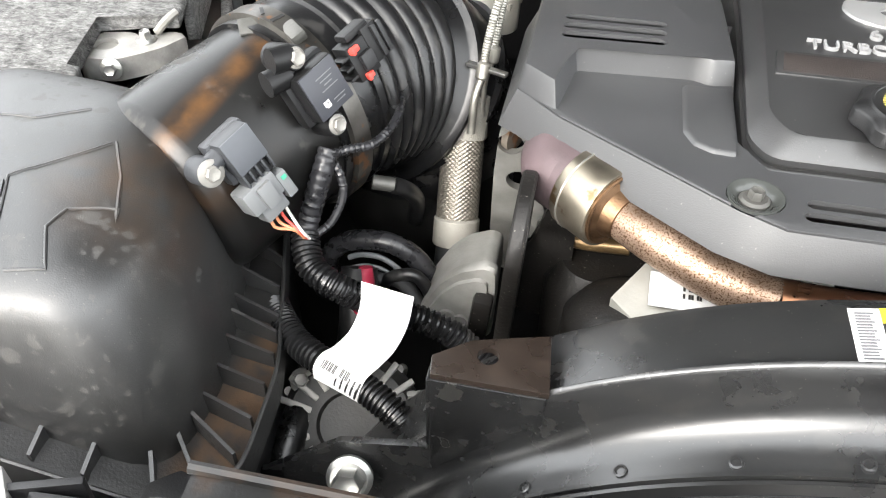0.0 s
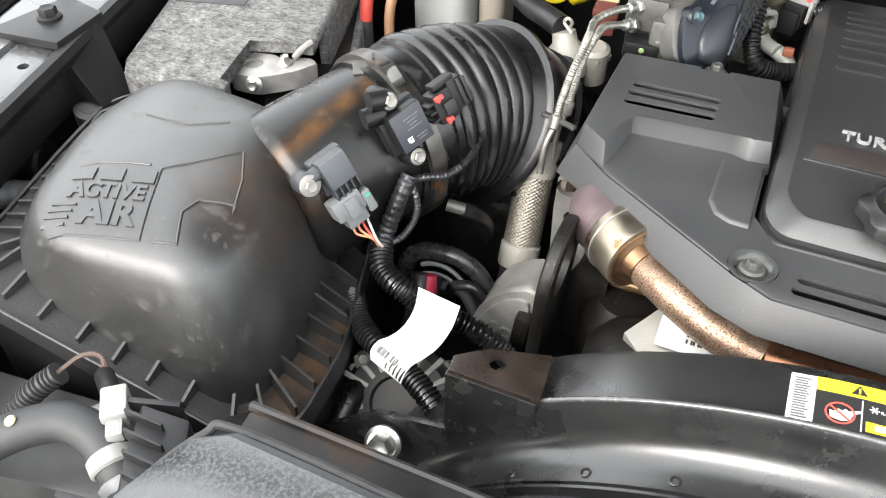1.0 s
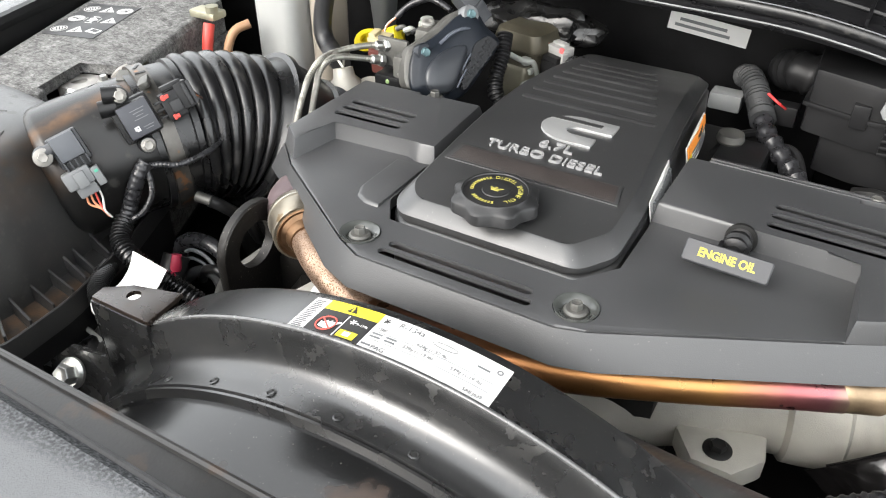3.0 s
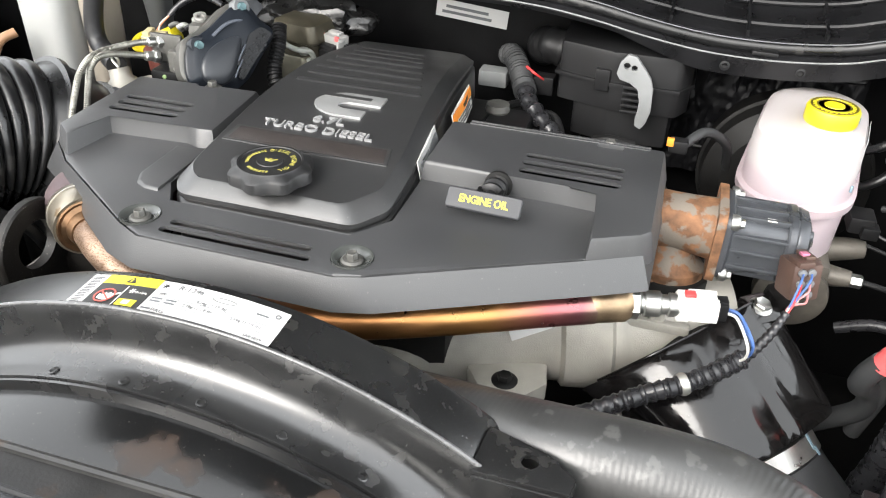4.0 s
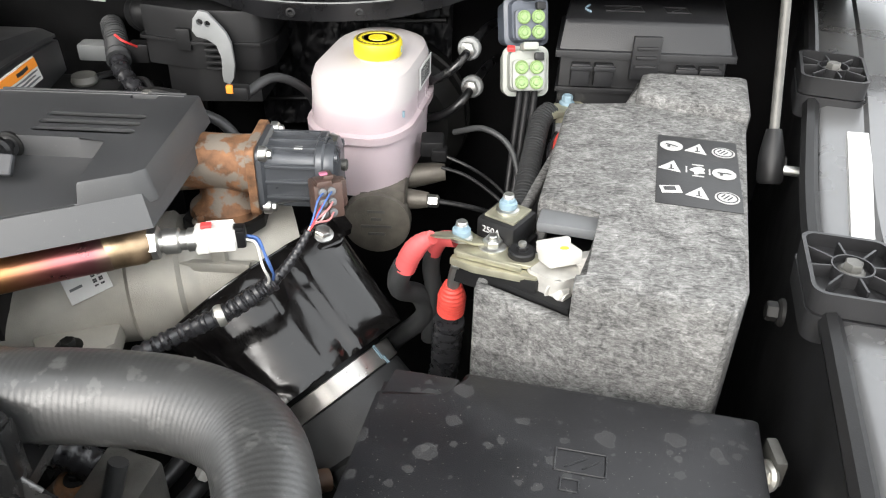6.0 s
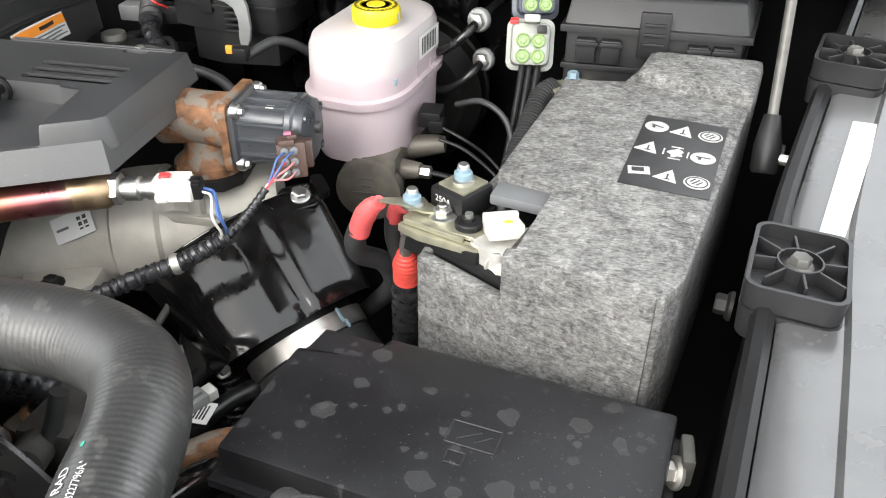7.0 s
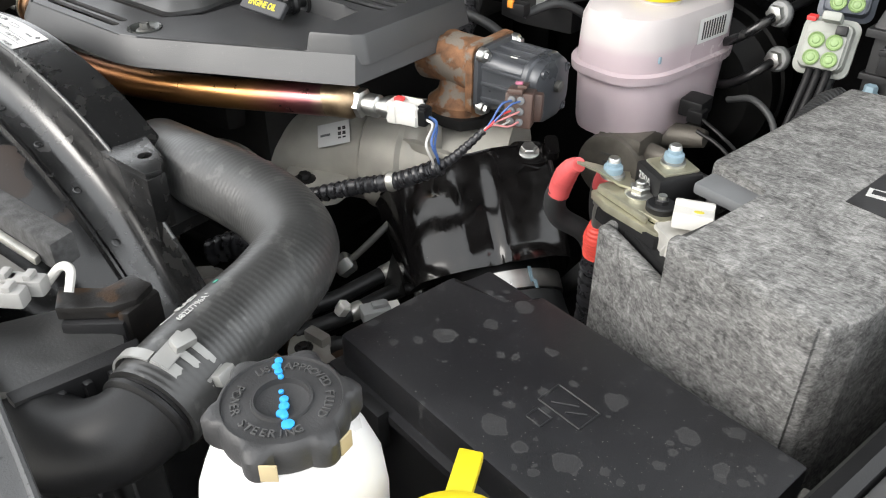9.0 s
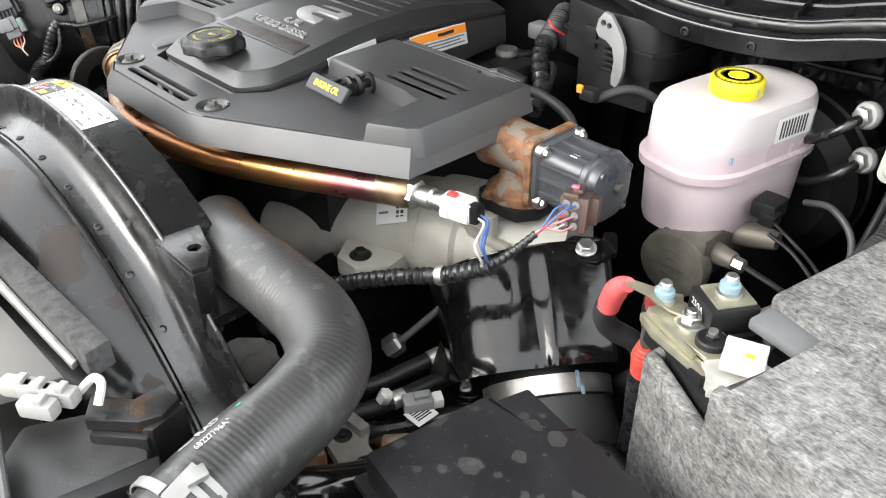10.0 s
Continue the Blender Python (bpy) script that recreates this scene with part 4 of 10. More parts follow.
# left end: sooty elbow, band clamp
clampe = thing("band_clamp", "shiny steel band clamp joining the sooty elbow to the pipe", "clamp", (0.0, 0.53, 1.08))
ed = Vector((0.76, -0.645, -0.02)).normalized()
eb = Vector((0.006, 0.527, 1.1))
part("band", lathe([(0.029, -0.001), (0.0325, 0.0), (0.0335, 0.002), (0.0335, 0.034), (0.0328, 0.036), (0.0295, 0.0365)], eb, ed, 40), mat("stained_band_steel", (0.3, 0.265, 0.21), 0.36, 0.9, var=0.3, scale=30, bump=0.15, spots=(0.16, 0.11, 0.06), spot_scale=45, spot_at=0.6), clampe)
part("cone", lathe([(0.0295, 0.03), (0.0305, 0.0375), (0.029, 0.0385), (0.026, 0.037), (0.0215, 0.04), (0.0185, 0.05)], eb, ed, 30), mat("orange_rust", (0.17, 0.1, 0.055), 0.36, 0.85, var=0.4, scale=60, bump=0.4), clampe, "brown heat-stained pressed cone")
part("stamp_ring", lathe([(0.0345, 0.008), (0.0345, 0.0092), (0.0332, 0.0092)], eb, ed, 40), SATIN, clampe)
SOOT = mat("sooty_iron", (0.105, 0.076, 0.08), 0.6, 0.3, var=0.25, scale=30, bump=0.3)
part("elbow", tube([eb + ed * 0.004, eb - ed * 0.01, eb - ed * 0.022, (-0.013, 0.562, 1.1), (0.0, 0.6, 1.085), (0.02, 0.65, 1.06)], 0.03, 30, 26), SOOT, clampe, "purple-grey sooty elbow")
part("flange", lathe([(0.016, 0), (0.024, 0.001), (0.024, 0.007), (0.016, 0.008)], (-0.05, 0.612, 1.09), (-0.8, 0.3, 0.1), 26), RUST, clampe, "dull copper flange ring")

# EGR valve
egr = thing("egr_valve", "grey motor valve bolted to a rusted iron elbow", "valve", (0.66, 0.71, 1.05))
EY, EZ = 0.716, 1.1
part("elbow", tube([(0.565, EY, EZ + 0.005), (0.61, EY, EZ + 0.005), (0.65, EY, EZ + 0.003)], lambda f, s: 0.0335 - 0.003 * math.sin(math.pi * f), 16, 26), RUST, egr, "rusted iron neck")
part("base", loft([[(0.61 + r * math.cos(t) * 1.15, 0.705 + dy + r * math.sin(t), z) for t in [2 * math.pi * j / 26 for j in range(26)]] for r, dy, z in ((0.026, 0.014, 1.1), (0.023, 0.012, 1.08), (0.024, 0.008, 1.066), (0.034, 0.006, 1.056), (0.035, 0.006, 1.046))]), RUST, egr, "rusted foot of the elbow")
part("foot_plate", prism([(0.566, 0.69), (0.585, 0.672), (0.64, 0.676), (0.655, 0.7), (0.65, 0.76), (0.57, 0.76)], 1.034, 1.047, 0.003), DARK, egr, "blackened gasket plate")
part("foot_bolt", bolt((0.59, 0.685, 1.047), r=0.0075, h=0.009, washer=1.5), RUST, egr)
part("flange", prism([(q.x, q.y) for q in smooth_outline([Vector(p) for p in ((-0.041, -0.041), (0.041, -0.041), (0.041, 0.041), (-0.041, 0.041))], 0.012)], 0, 0.009, 0.0015, m=along((0.648, EY, EZ), (1, 0, 0))), RUST, egr, "rusted square flange")
xm = Matrix.Translation((0.657, EY, EZ)) @ Matrix(((0, 0, 1, 0), (1, 0, 0, 0), (0, 1, 0, 0), (0, 0, 0, 1)))
motor = part("motor", stack([(0.038, 0.038, 0.012, 0), (0.038, 0.038, 0.012, 0.006), (0.034, 0.034, 0.012, 0.009), (0.031, 0.031, 0.014, 0.03), (0.03, 0.0305, 0.016, 0.064)], xm), MOTOR, egr, "dark grey ribbed motor")
for sgn in (-1, 1):
    for q in (-0.02, 0.0, 0.02):
        part("fin", box((q, sgn * 0.0315, 0.036), (0.0045, 0.0075, 0.056), 0.0012, m=xm), MOTOR, motor)
    for q in (-0.018, 0.0, 0.018):
        part("fin", box((sgn * 0.0315, q, 0.036), (0.0075, 0.004, 0.056), 0.0012, m=xm), MOTOR, motor)
part("rim", stack([(0.034, 0.035, 0.02, 0.06), (0.036, 0.037, 0.022, 0.062), (0.036, 0.037, 0.022, 0.068), (0.034, 0.035, 0.021, 0.07)], xm), MOTOR, egr)
part("end_cap", stack([(0.034, 0.035, 0.022, 0.07), (0.035, 0.036, 0.024, 0.072), (0.033, 0.034, 0.024, 0.08), (0.026, 0.027, 0.022, 0.0835)], xm, 8), MOTOR, egr, "rounded end cap")
for a in (40, 130, 220, 310):
    part("boss", lathe([(0.0055, -0.012), (0.0055, 0.0045), (0.004, 0.005), (0.003, 0.002), (0.0, 0.002)], xm @ Vector((0.031 * math.cos(radians(a)), 0.031 * math.sin(radians(a)), 0.079)), (1, 0, 0), 14, cap=False), MOTOR, egr)
part("hub", lathe([(0.0065, 0), (0.0065, 0.006), (0.005, 0.007)], xm @ Vector((0.004, 0.004, 0.083)), (1, 0, 0), 16), CASTD, egr)
for y in (-0.031, 0.031):
    for z in (-0.031, 0.031):
        part("bolt", join(lathe([(0.0085, -0.002), (0.0085, 0.004), (0.0075, 0.0055)], (0.663, EY + y, EZ + z), (1, 0, 0), 18), bolt((0.668, EY + y, EZ + z), (1, 0, 0), 0.0052, 0.006, 1.4)), STEEL, egr)
for x, y, z in ((0.7, EY - 0.02, EZ + 0.0345), (0.727, EY - 0.033, EZ + 0.012)):
    part("paint_mark", box((x, y, z), (0.009, 0.006, 0.0012) if z > EZ + 0.03 else (0.006, 0.0012, 0.012), 0.0004), WHITE, egr)
cm = Matrix.Translation((0.731, 0.655, 1.097)) @ Matrix.Rotation(radians(24), 4, "Z") @ Matrix.Rotation(radians(-10), 4, "X")
plug_b = part("plug", join(box((0.004, 0.006, 0), (0.03, 0.03, 0.038), 0.003, m=cm), box((0.01, 0.014, 0.001), (0.034, 0.016, 0.03), 0.003, m=cm), box((0.0, -0.001, 0.02), (0.016, 0.022, 0.006), 0.0015, m=cm)), BROWN, egr, "brown connector plug")
for i in range(3):
    for j in range(2):
        part("seal", lathe([(0.0042, 0), (0.0042, 0.0025), (0.002, 0.003), (0.0, 0.003)], cm @ Vector((-0.007 + 0.0095 * j + 0.004, -0.0095, -0.0115 + 0.0115 * i)), cm.to_3x3() @ Vector((0, -1, 0)), 14, cap=False), MIDGREY, plug_b)
part("latch", box((0.006, 0.004, 0.0245), (0.01, 0.02, 0.004), 0.001, m=cm), BROWN, plug_b)
part("lock", box((0.002, 0.0, 0.0275), (0.008, 0.007, 0.003), 0.001, m=cm), PINKISH, plug_b)
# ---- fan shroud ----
# Brown spots are dirt and also brown reflections painted into the colour.
SHROUD_IN = mat("dirt_and_reflection_shroud", (0.008, 0.008, 0.0082), 0.2, var=0.4, scale=10, bump=0.08, bscale=300, spec=0.55, spots=(0.028, 0.016, 0.01), spot_scale=13, spot_at=0.6, spot_rough=0.45, specks=(0.08, 0.075, 0.065), speck_at=0.74, speck_scale=520.0, detail=10)
SHROUD_BR = mat("rust_dusted_plastic", (0.02, 0.0145, 0.0115), 0.3, spec=0.7, var=0.25, scale=30, bump=0.12, spots=(0.026, 0.018, 0.013), spot_scale=30, spot_at=0.52, spot_rough=0.4)
shroud = thing("fan_shroud", "glossy black fan shroud arched over the fan", "fan shroud", (0.255, 0.3, 0.8))
SX, SZ = 0.255, 0.726
def arc(profile, a0=-25, a1=205, n=90, closed=True):
    return loft([[(SX + r * math.cos(radians(a0 + (a1 - a0) * i / n)), y, SZ + r * math.sin(radians(a0 + (a1 - a0) * i / n))) for r, y in profile] for i in range(n + 1)], cap=closed, closed=closed)


part("ring", arc([(0.435, 0.381), (0.4405, 0.378), (0.4425, 0.372), (0.4425, 0.329), (0.446, 0.3265), (0.446, 0.3225), (0.4425, 0.321), (0.436, 0.319), (0.425, 0.3175), (0.4165, 0.3145), (0.411, 0.3095), (0.4075, 0.303), (0.4062, 0.296),
                  (0.4055, 0.2855), (0.409, 0.2848), (0.409, 0.2822), (0.4055, 0.2815), (0.408, 0.28), (0.408, 0.2775), (0.4, 0.2768), (0.396, 0.276), (0.396, 0.29), (0.41, 0.315), (0.434, 0.328), (0.434, 0.376)]), SHROUD, shroud)
cut(bpy.data.objects["ring"], box((0.7, 0.4, 0.66), (0.27, 0.143, 0.82)))
part("front_wall", arc([(0.3995, 0.2765), (0.398, 0.262), (0.391, 0.235), (0.378, 0.205), (0.362, 0.18), (0.34, 0.16), (0.335, 0.165), (0.356, 0.185), (0.371, 0.21), (0.384, 0.24), (0.391, 0.265), (0.393, 0.2765)], 10, 170), SHROUD_IN, shroud, "dusty inner wall, brown dirt and brown reflections coloured in")
# Bead along the worn lip; its paler colour also paints the edge highlight.
part("lip_bead", tube([(SX + 0.4462 * math.cos(radians(a)), 0.3242, SZ + 0.4462 * math.sin(radians(a))) for a in range(44, 137, 3)], 0.0021, 120, 10), mat("worn_edge_highlight", (0.07, 0.07, 0.07), 0.25, spec=0.9, var=0.3, scale=60, bump=0.1), shroud, "worn lip with its highlight coloured in")
for a in range(48, 140, 9):
    t = radians(a)
    o = Vector((SX + 0.4062 * math.cos(t), 0.292, SZ + 0.4062 * math.sin(t)))
    part("rivet", lathe([(0.0042, -0.002), (0.0042, 0.0008), (0.003, 0.0012), (0.0022, -0.001)], o, (math.cos(t), 0, math.sin(t)), 12), SHROUD, shroud)
for s, x in ((-1, -0.034), (1, 0.53)):
    q = lambda u, y: (x + s * u, y)
    brk = part("bracket", join(prism([q(-0.04, 0.318), q(-0.036, 0.364), q(0.012, 0.35), q(0.034, 0.333), q(0.032, 0.318)], 1.098, 1.1025, 0.0012)), SHROUD_BR if s < 0 else SHROUD, shroud)
    # Left face is plain black, unlike its brown top: shade put into the colour.
    part("bracket_face", join(box((x + s * -0.003, 0.319, 1.05), (0.07, 0.004, 0.095), 0.001), box((x + s * 0.033, 0.327, 1.06), (0.003, 0.02, 0.074), 0.001)), SHROUD, shroud)
    cut(brk, lathe([(0.0068, -0.02), (0.0068, 0.02)], (x, 0.339, 1.1), k=20))
# flange and nut at the end of the shroud
part("flange", join(prism([(-0.2, 0.95), (-0.13, 1.012), (-0.05, 1.03), (-0.02, 1.0), (-0.1, 0.9), (-0.18, 0.86)], 0.318, 0.324, 0.002, m=Matrix.Rotation(radians(90), 4, "X") @ Matrix.Diagonal((1, 1, -1, 1)))), SHROUD, shroud)
part("nut", bolt((-0.12, 0.306, 0.99), (0.1, -0.8, 0.5), 0.011, 0.016, 1.5), STEEL, shroud, "zinc flange nut")

SIGNRED = mat("faded_red_ink", (0.55, 0.09, 0.07), 0.5, var=0.0, bump=0.0)
GREYINK = mat("grey_ink", (0.12, 0.12, 0.125), 0.5, var=0.1, bump=0.0)
label = thing("refrigerant_label", "white and yellow printed refrigerant label on the shroud", "label", (0.255, 0.346, 1.166))
def on_ring(u, y, h=0.0):
    """A place on the shroud's outer band, u metres along it from x = SX."""
    t = math.pi / 2 - (0.079 - (0.079 - u) * 1.13) / 0.4427
    return Vector((SX + (0.4427 + h) * math.cos(t), y, SZ + (0.4427 + h) * math.sin(t)))
def patch(u0, u1, y0, y1, h, n=10):
    top = [[on_ring(u0 + (u1 - u0) * i / n, y, h) for y in (y0, y1)] for i in range(n + 1)]
    low = [[on_ring(u0 + (u1 - u0) * i / n, y, h - 0.0003) for y in (y1, y0)] for i in range(n + 1)]
    return loft([a + b for a, b in zip(top, low)])
part("paper", patch(-0.076, 0.079, 0.3285, 0.3685, 0.0006), PAPER, label)
part("yellow_band", patch(-0.062, -0.0175, 0.357, 0.3685, 0.001), YELLOW_INK, label)
part("black_panel", patch(-0.062, -0.0175, 0.3285, 0.357, 0.001), INK, label)
part("yellow_panel", patch(-0.036, -0.022, 0.331, 0.339, 0.0014), YELLOW_INK, label)
for i in range(16):
    part("barcode_bar", patch(-0.0735, -0.0665 if i % 3 else -0.065, 0.331 + 0.0022 * i, 0.3321 + 0.0022 * i, 0.001, 2), GREYINK, label)
def ring_frame(u, y, h):
    t = math.pi / 2 - u / 0.4427
    return Matrix.Translation(on_ring(u, y, h)) @ Matrix.Rotation((0.079 - (0.079 - u) * 1.13) / 0.4427, 4, "Y")
up_sign = (on_ring(-0.049, 0.34) - Vector((SX, 0.34, SZ))).normalized()
part("sign_ring", lathe([(0.0088, 0.0), (0.0088, 0.0004), (0.0076, 0.0004), (0.0076, 0.0)], on_ring(-0.049, 0.3405, 0.0016), up_sign, 28, cap=False), SIGNRED, label)
part("sign_bar", box((0, 0, 0), (0.0155, 0.0013, 0.0004), m=ring_frame(-0.049, 0.3405, 0.0018) @ Matrix.Rotation(radians(-40), 4, "Z")), SIGNRED, label)
part("sign_shape", prism([(-0.0055, -0.004), (0.001, -0.0055), (0.006, -0.004), (0.0075, 0.001), (0.012, 0.004), (0.011, 0.0055), (0.005, 0.003), (0.003, 0.0045), (0.001, 0.0025), (-0.001, 0.004), (-0.003, 0.001), (-0.006, 0.0015)], 0, 0.0003, m=ring_frame(-0.049, 0.3405, 0.0011)), PAPER, label)
part("divider", patch(-0.0385, -0.0378, 0.33, 0.355, 0.0013, 2), PAPER, label)
part("triangle", prism([(-0.0045, -0.003), (0.0045, -0.003), (0, 0.0045)], 0, 0.0004, m=ring_frame(-0.04, 0.3625, 0.0011)), INK, label)
part("triangle_mark", box((0, 0.0, 0.0005), (0.0012, 0.0045, 0.0003), m=ring_frame(-0.04, 0.3622, 0.0012)), YELLOW_INK, label)
part("panel_mark", box((0, 0, 0), (0.006, 0.0045, 0.0003), m=ring_frame(-0.029, 0.335, 0.0017)), PAPER, label)
for u, y, m_, h in ((-0.0125, 0.362, INK, 0.0008), (-0.032, 0.3495, PAPER, 0.0012)):
    for k in range(3):
        part("snowflake", box((0, 0, 0), (0.0058, 0.0008, 0.0003), m=ring_frame(u, y, h + 0.0001 * k) @ Matrix.Rotation(radians(60 * k), 4, "Z")), m_, label)
for body, size, u, y, m_ in (("R-134a", 0.0078, 0.007, 0.3625, GREYINK), ("PAG", 0.0062, -0.003, 0.3325, GREYINK), ("624g (1.37 lb)", 0.0046, 0.028, 0.351, GREYINK), ("539g (1.19 lb)", 0.0046, 0.021, 0.344, GREYINK), ("539g (1.19 lb)", 0.0046, 0.056, 0.344, GREYINK), ("1500", 0.0042, -0.0105, 0.352, GREYINK), ("SAE J639", 0.0042, 0.066, 0.3325, GREYINK), ("R-134a", 0.0036, -0.0245, 0.3485, PAPER)):
    words(body, size, ring_frame(u, y, 0.0009 if m_ is GREYINK else 0.0013), m_, label, extrude=0.0001)
for u0, u1, y in ((-0.015, -0.007, 0.3455), (-0.004, 0.004, 0.3455), (-0.015, -0.007, 0.342), (-0.004, 0.004, 0.342), (-0.016, -0.009, 0.3325), (0.058, 0.067, 0.3565)):
    part("print_bar", patch(u0, u1, y, y + 0.0018, 0.0009, 3), MIDGREY, label)
for y in (0.3485, 0.3395):
    part("rule", patch(-0.014, 0.074, y, y + 0.0003, 0.0009), MIDGREY, label)
part("oval", loft([[ring_frame(0.0335, 0.3595, 0.0009 + hh) @ Vector(((0.0105 + d) * math.cos(a), (0.0028 + d) * math.sin(a), 0)) for a in [2 * math.pi * k / 32 for k in range(32)]] for d, hh in ((0, 0), (0, 0.0002), (-0.0006, 0.0002), (-0.0006, 0.0))], cap=False), GREYINK, label)
part("maker_mark", lathe([(0.0024, 0.0), (0.0024, 0.0003), (0.0013, 0.0003), (0.0013, 0.0)], on_ring(0.0725, 0.361, 0.0008), (on_ring(0.0725, 0.361) - Vector((SX, 0.361, SZ))).normalized(), 20, cap=False), GREYINK, label)

# ---- air filter box and intake duct ----
air = thing("air_filter_box", "black domed air filter box with raised lettering", "air filter box", (-0.4, 0.4, 1.0))
foot = [(-0.475, 0.264), (-0.232, 0.268), (-0.226, 0.345), (-0.275, 0.55), (-0.505, 0.545), (-0.522, 0.43)]
crest = [(-0.435, 0.259), (-0.262, 0.283), (-0.256, 0.35), (-0.3, 0.51), (-0.475, 0.525), (-0.492, 0.43)]
mid = Vector((-0.37, 0.4))
def dome_ring(w, d, r, z):
    """The outline at z: w from foot to crest, then d inwards."""
    pts = [Vector(a).lerp(Vector(b), w) for a, b in zip(foot, crest)]
    return [(q.x, q.y, z) for q in smooth_outline([p + (mid - p).normalized() * d for p in pts], r)]
dome = part("dome", loft([dome_ring(*q) for q in ((0.0, 0, 0.07, 0.995), (0.07, 0, 0.072, 1.03), (0.2, 0, 0.076, 1.07), (0.38, 0, 0.08, 1.1), (0.6, 0, 0.085, 1.121), (0.78, 0, 0.088, 1.135), (0.91, 0.002, 0.09, 1.144), (1.0, 0.01, 0.09, 1.152), (1.0, 0.03, 0.082, 1.159), (1.0, 0.065, 0.06, 1.165), (1.0, 0.12, 0.03, 1.1685))]), AIRBOX, air)
flange = [(-0.497, 0.234), (-0.212, 0.246), (-0.186, 0.28), (-0.193, 0.37), (-0.224, 0.465), (-0.27, 0.6), (-0.515, 0.565), (-0.555, 0.535), (-0.534, 0.414)]
rim = [(q.x, q.y) for q in smooth_outline([Vector(p) for p in flange], 0.02, 3)]
GRIT = mat("gritty_trough", (0.014, 0.0135, 0.013), 0.5, var=0.4, scale=40, bump=0.5, bscale=500)
stain(GRIT, (-0.212, 0.29, 1.0), (0.1, 1, 0), 0.012, 0.03, (0.075, 0.04, 0.018), 0.85, 60)
stain(GRIT, (-0.4, 0.256, 1.0), None, 0.02, 0.2, (0.012, 0.012, 0.012), 1.0, 5)
part("lip", prism(rim, 0.99, 1.0, 0.001), GRIT, air, "trough floor with brown grit")
def ring_at(k, z):
    return [(mid.x + (x - mid.x) * k, mid.y + (y - mid.y) * k, z) for x, y in rim]
part("rim", loft([ring_at(1.004, 0.985), ring_at(1.006, 1.0), ring_at(1.006, 1.013), ring_at(0.997, 1.014), ring_at(0.988, 1.013), ring_at(0.988, 1.0)], cap=False), AIRBOX, air)
part("tray", prism([(x, y) for x, y, z in ring_at(0.96, 0)], 0.7, 0.99, 0.002), BLACK, air)
def rib(p, q):
    p, q = Vector(p), Vector(q)
    d = (q - p).normalized()
    m = Matrix.Translation((p.x, p.y, 0)) @ Matrix.Rotation(math.atan2(d.y, d.x), 4, "Z")
    n = (q - p).length
    r = loft([[(-0.012, s, 0.998), (n, s, 0.998), (n, s, 1.0155), (0.0, s, 1.027), (-0.012, s, 1.029)] for s in (-0.0013, 0.0013)], m=m)
    part("rib", r, AIRBOX, air)
for x in (-0.452, -0.417, -0.379, -0.344, -0.311, -0.277):
    rib((x, 0.276), (x, 0.249))
for p, q in (((-0.248, 0.284), (-0.236, 0.258)), ((-0.238, 0.298), (-0.216, 0.274)), ((-0.228, 0.308), (-0.195, 0.292)), ((-0.227, 0.326), (-0.195, 0.322)), ((-0.231, 0.353), (-0.197, 0.352)), ((-0.238, 0.38), (-0.201, 0.38)), ((-0.248, 0.405), (-0.207, 0.402)), ((-0.252, 0.42), (-0.211, 0.418)), ((-0.26, 0.45), (-0.222, 0.448)), ((-0.27, 0.485), (-0.232, 0.482)),
             ((-0.474, 0.284), (-0.48, 0.248)), ((-0.482, 0.298), (-0.506, 0.258)), *(((-0.484 - 0.034 * k / 7, 0.314 + 0.018 * k), (-0.508 - 0.036 * k / 11, 0.3 + 0.018 * k)) for k in range(12))):
    rib(p, q)
for x, y in ((-0.533, 0.276), (-0.552, 0.472)):
    part("screw_boss", join(lathe([(0.014, -0.02), (0.014, 0.002), (0.012, 0.004), (0.0, 0.004)], (x, y, 1.004), k=18, cap=False), box((x + 0.016, y, 0.998), (0.03, 0.02, 0.012), 0.004)), AIRBOX, air)
    part("screw", bolt((x, y, 1.008), r=0.0062, h=0.006), CASTD, air)
# raised lettering and lines moulded into the dome
def moulded(pieces, name, label=""):
    return part(name, drape(join(*pieces), dome), AIRBOX, air, label)
# plain bars where the maker's name stands, then the two words below it
ax, up_ = Vector((0.964, 0.266, 0)), Vector((-0.416, 0.909, 0))
def lay(o):
    """Slanted writing frame on the dome."""
    return Matrix.Translation(o) @ Matrix((ax, up_, (0, 0, 1))).transposed().to_4x4()
TH = 0.0014
for u in (-0.028, -0.002, 0.026):
    bb = box((u, 0, 0), (0.019, 0.0155, TH * 2))
    bmesh.ops.subdivide_edges(bb, edges=bb.edges[:], cuts=4, use_grid_fill=True)
    bb.transform(lay((-0.383, 0.344, 0)))
    moulded([bb], "plain_bar")
moulded([letters("ACTIVE", 0.0235, lay((-0.376, 0.325, 0)), TH, 0.068, 0.0009)], "lettering", "raised moulded letters")
moulded([letters("AIR", 0.032, lay((-0.36, 0.305, 0)), TH, 0.05, 0.0013)], "lettering", "raised moulded letters")
for k in range(4):
    moulded([box((-0.036 - 0.002 * k, 0.008 - 0.0065 * k, 0), (0.022, 0.0025, TH * 2), m=lay((-0.364, 0.304, 0)))], "speed_bar")
def strip(pts, r=0.0012):
    """A thin ridge laid over the dome."""
    line_ = []
    for a, b in zip(pts, pts[1:]):
        a, b = Vector((*a, 0)), Vector((*b, 0))
        n = max(1, int((b - a).length / 0.005))
        line_ += [a.lerp(b, i / n) for i in range(n)]
    line_.append(Vector((*pts[-1], 0)))
    bm = bmesh.new()
    for p in line_:
        bm.verts.new(p)
    drape(bm, dome)
    path = [v.co.copy() for v in bm.verts]
    bm.free()
    return tube(path, r, 2, 8)
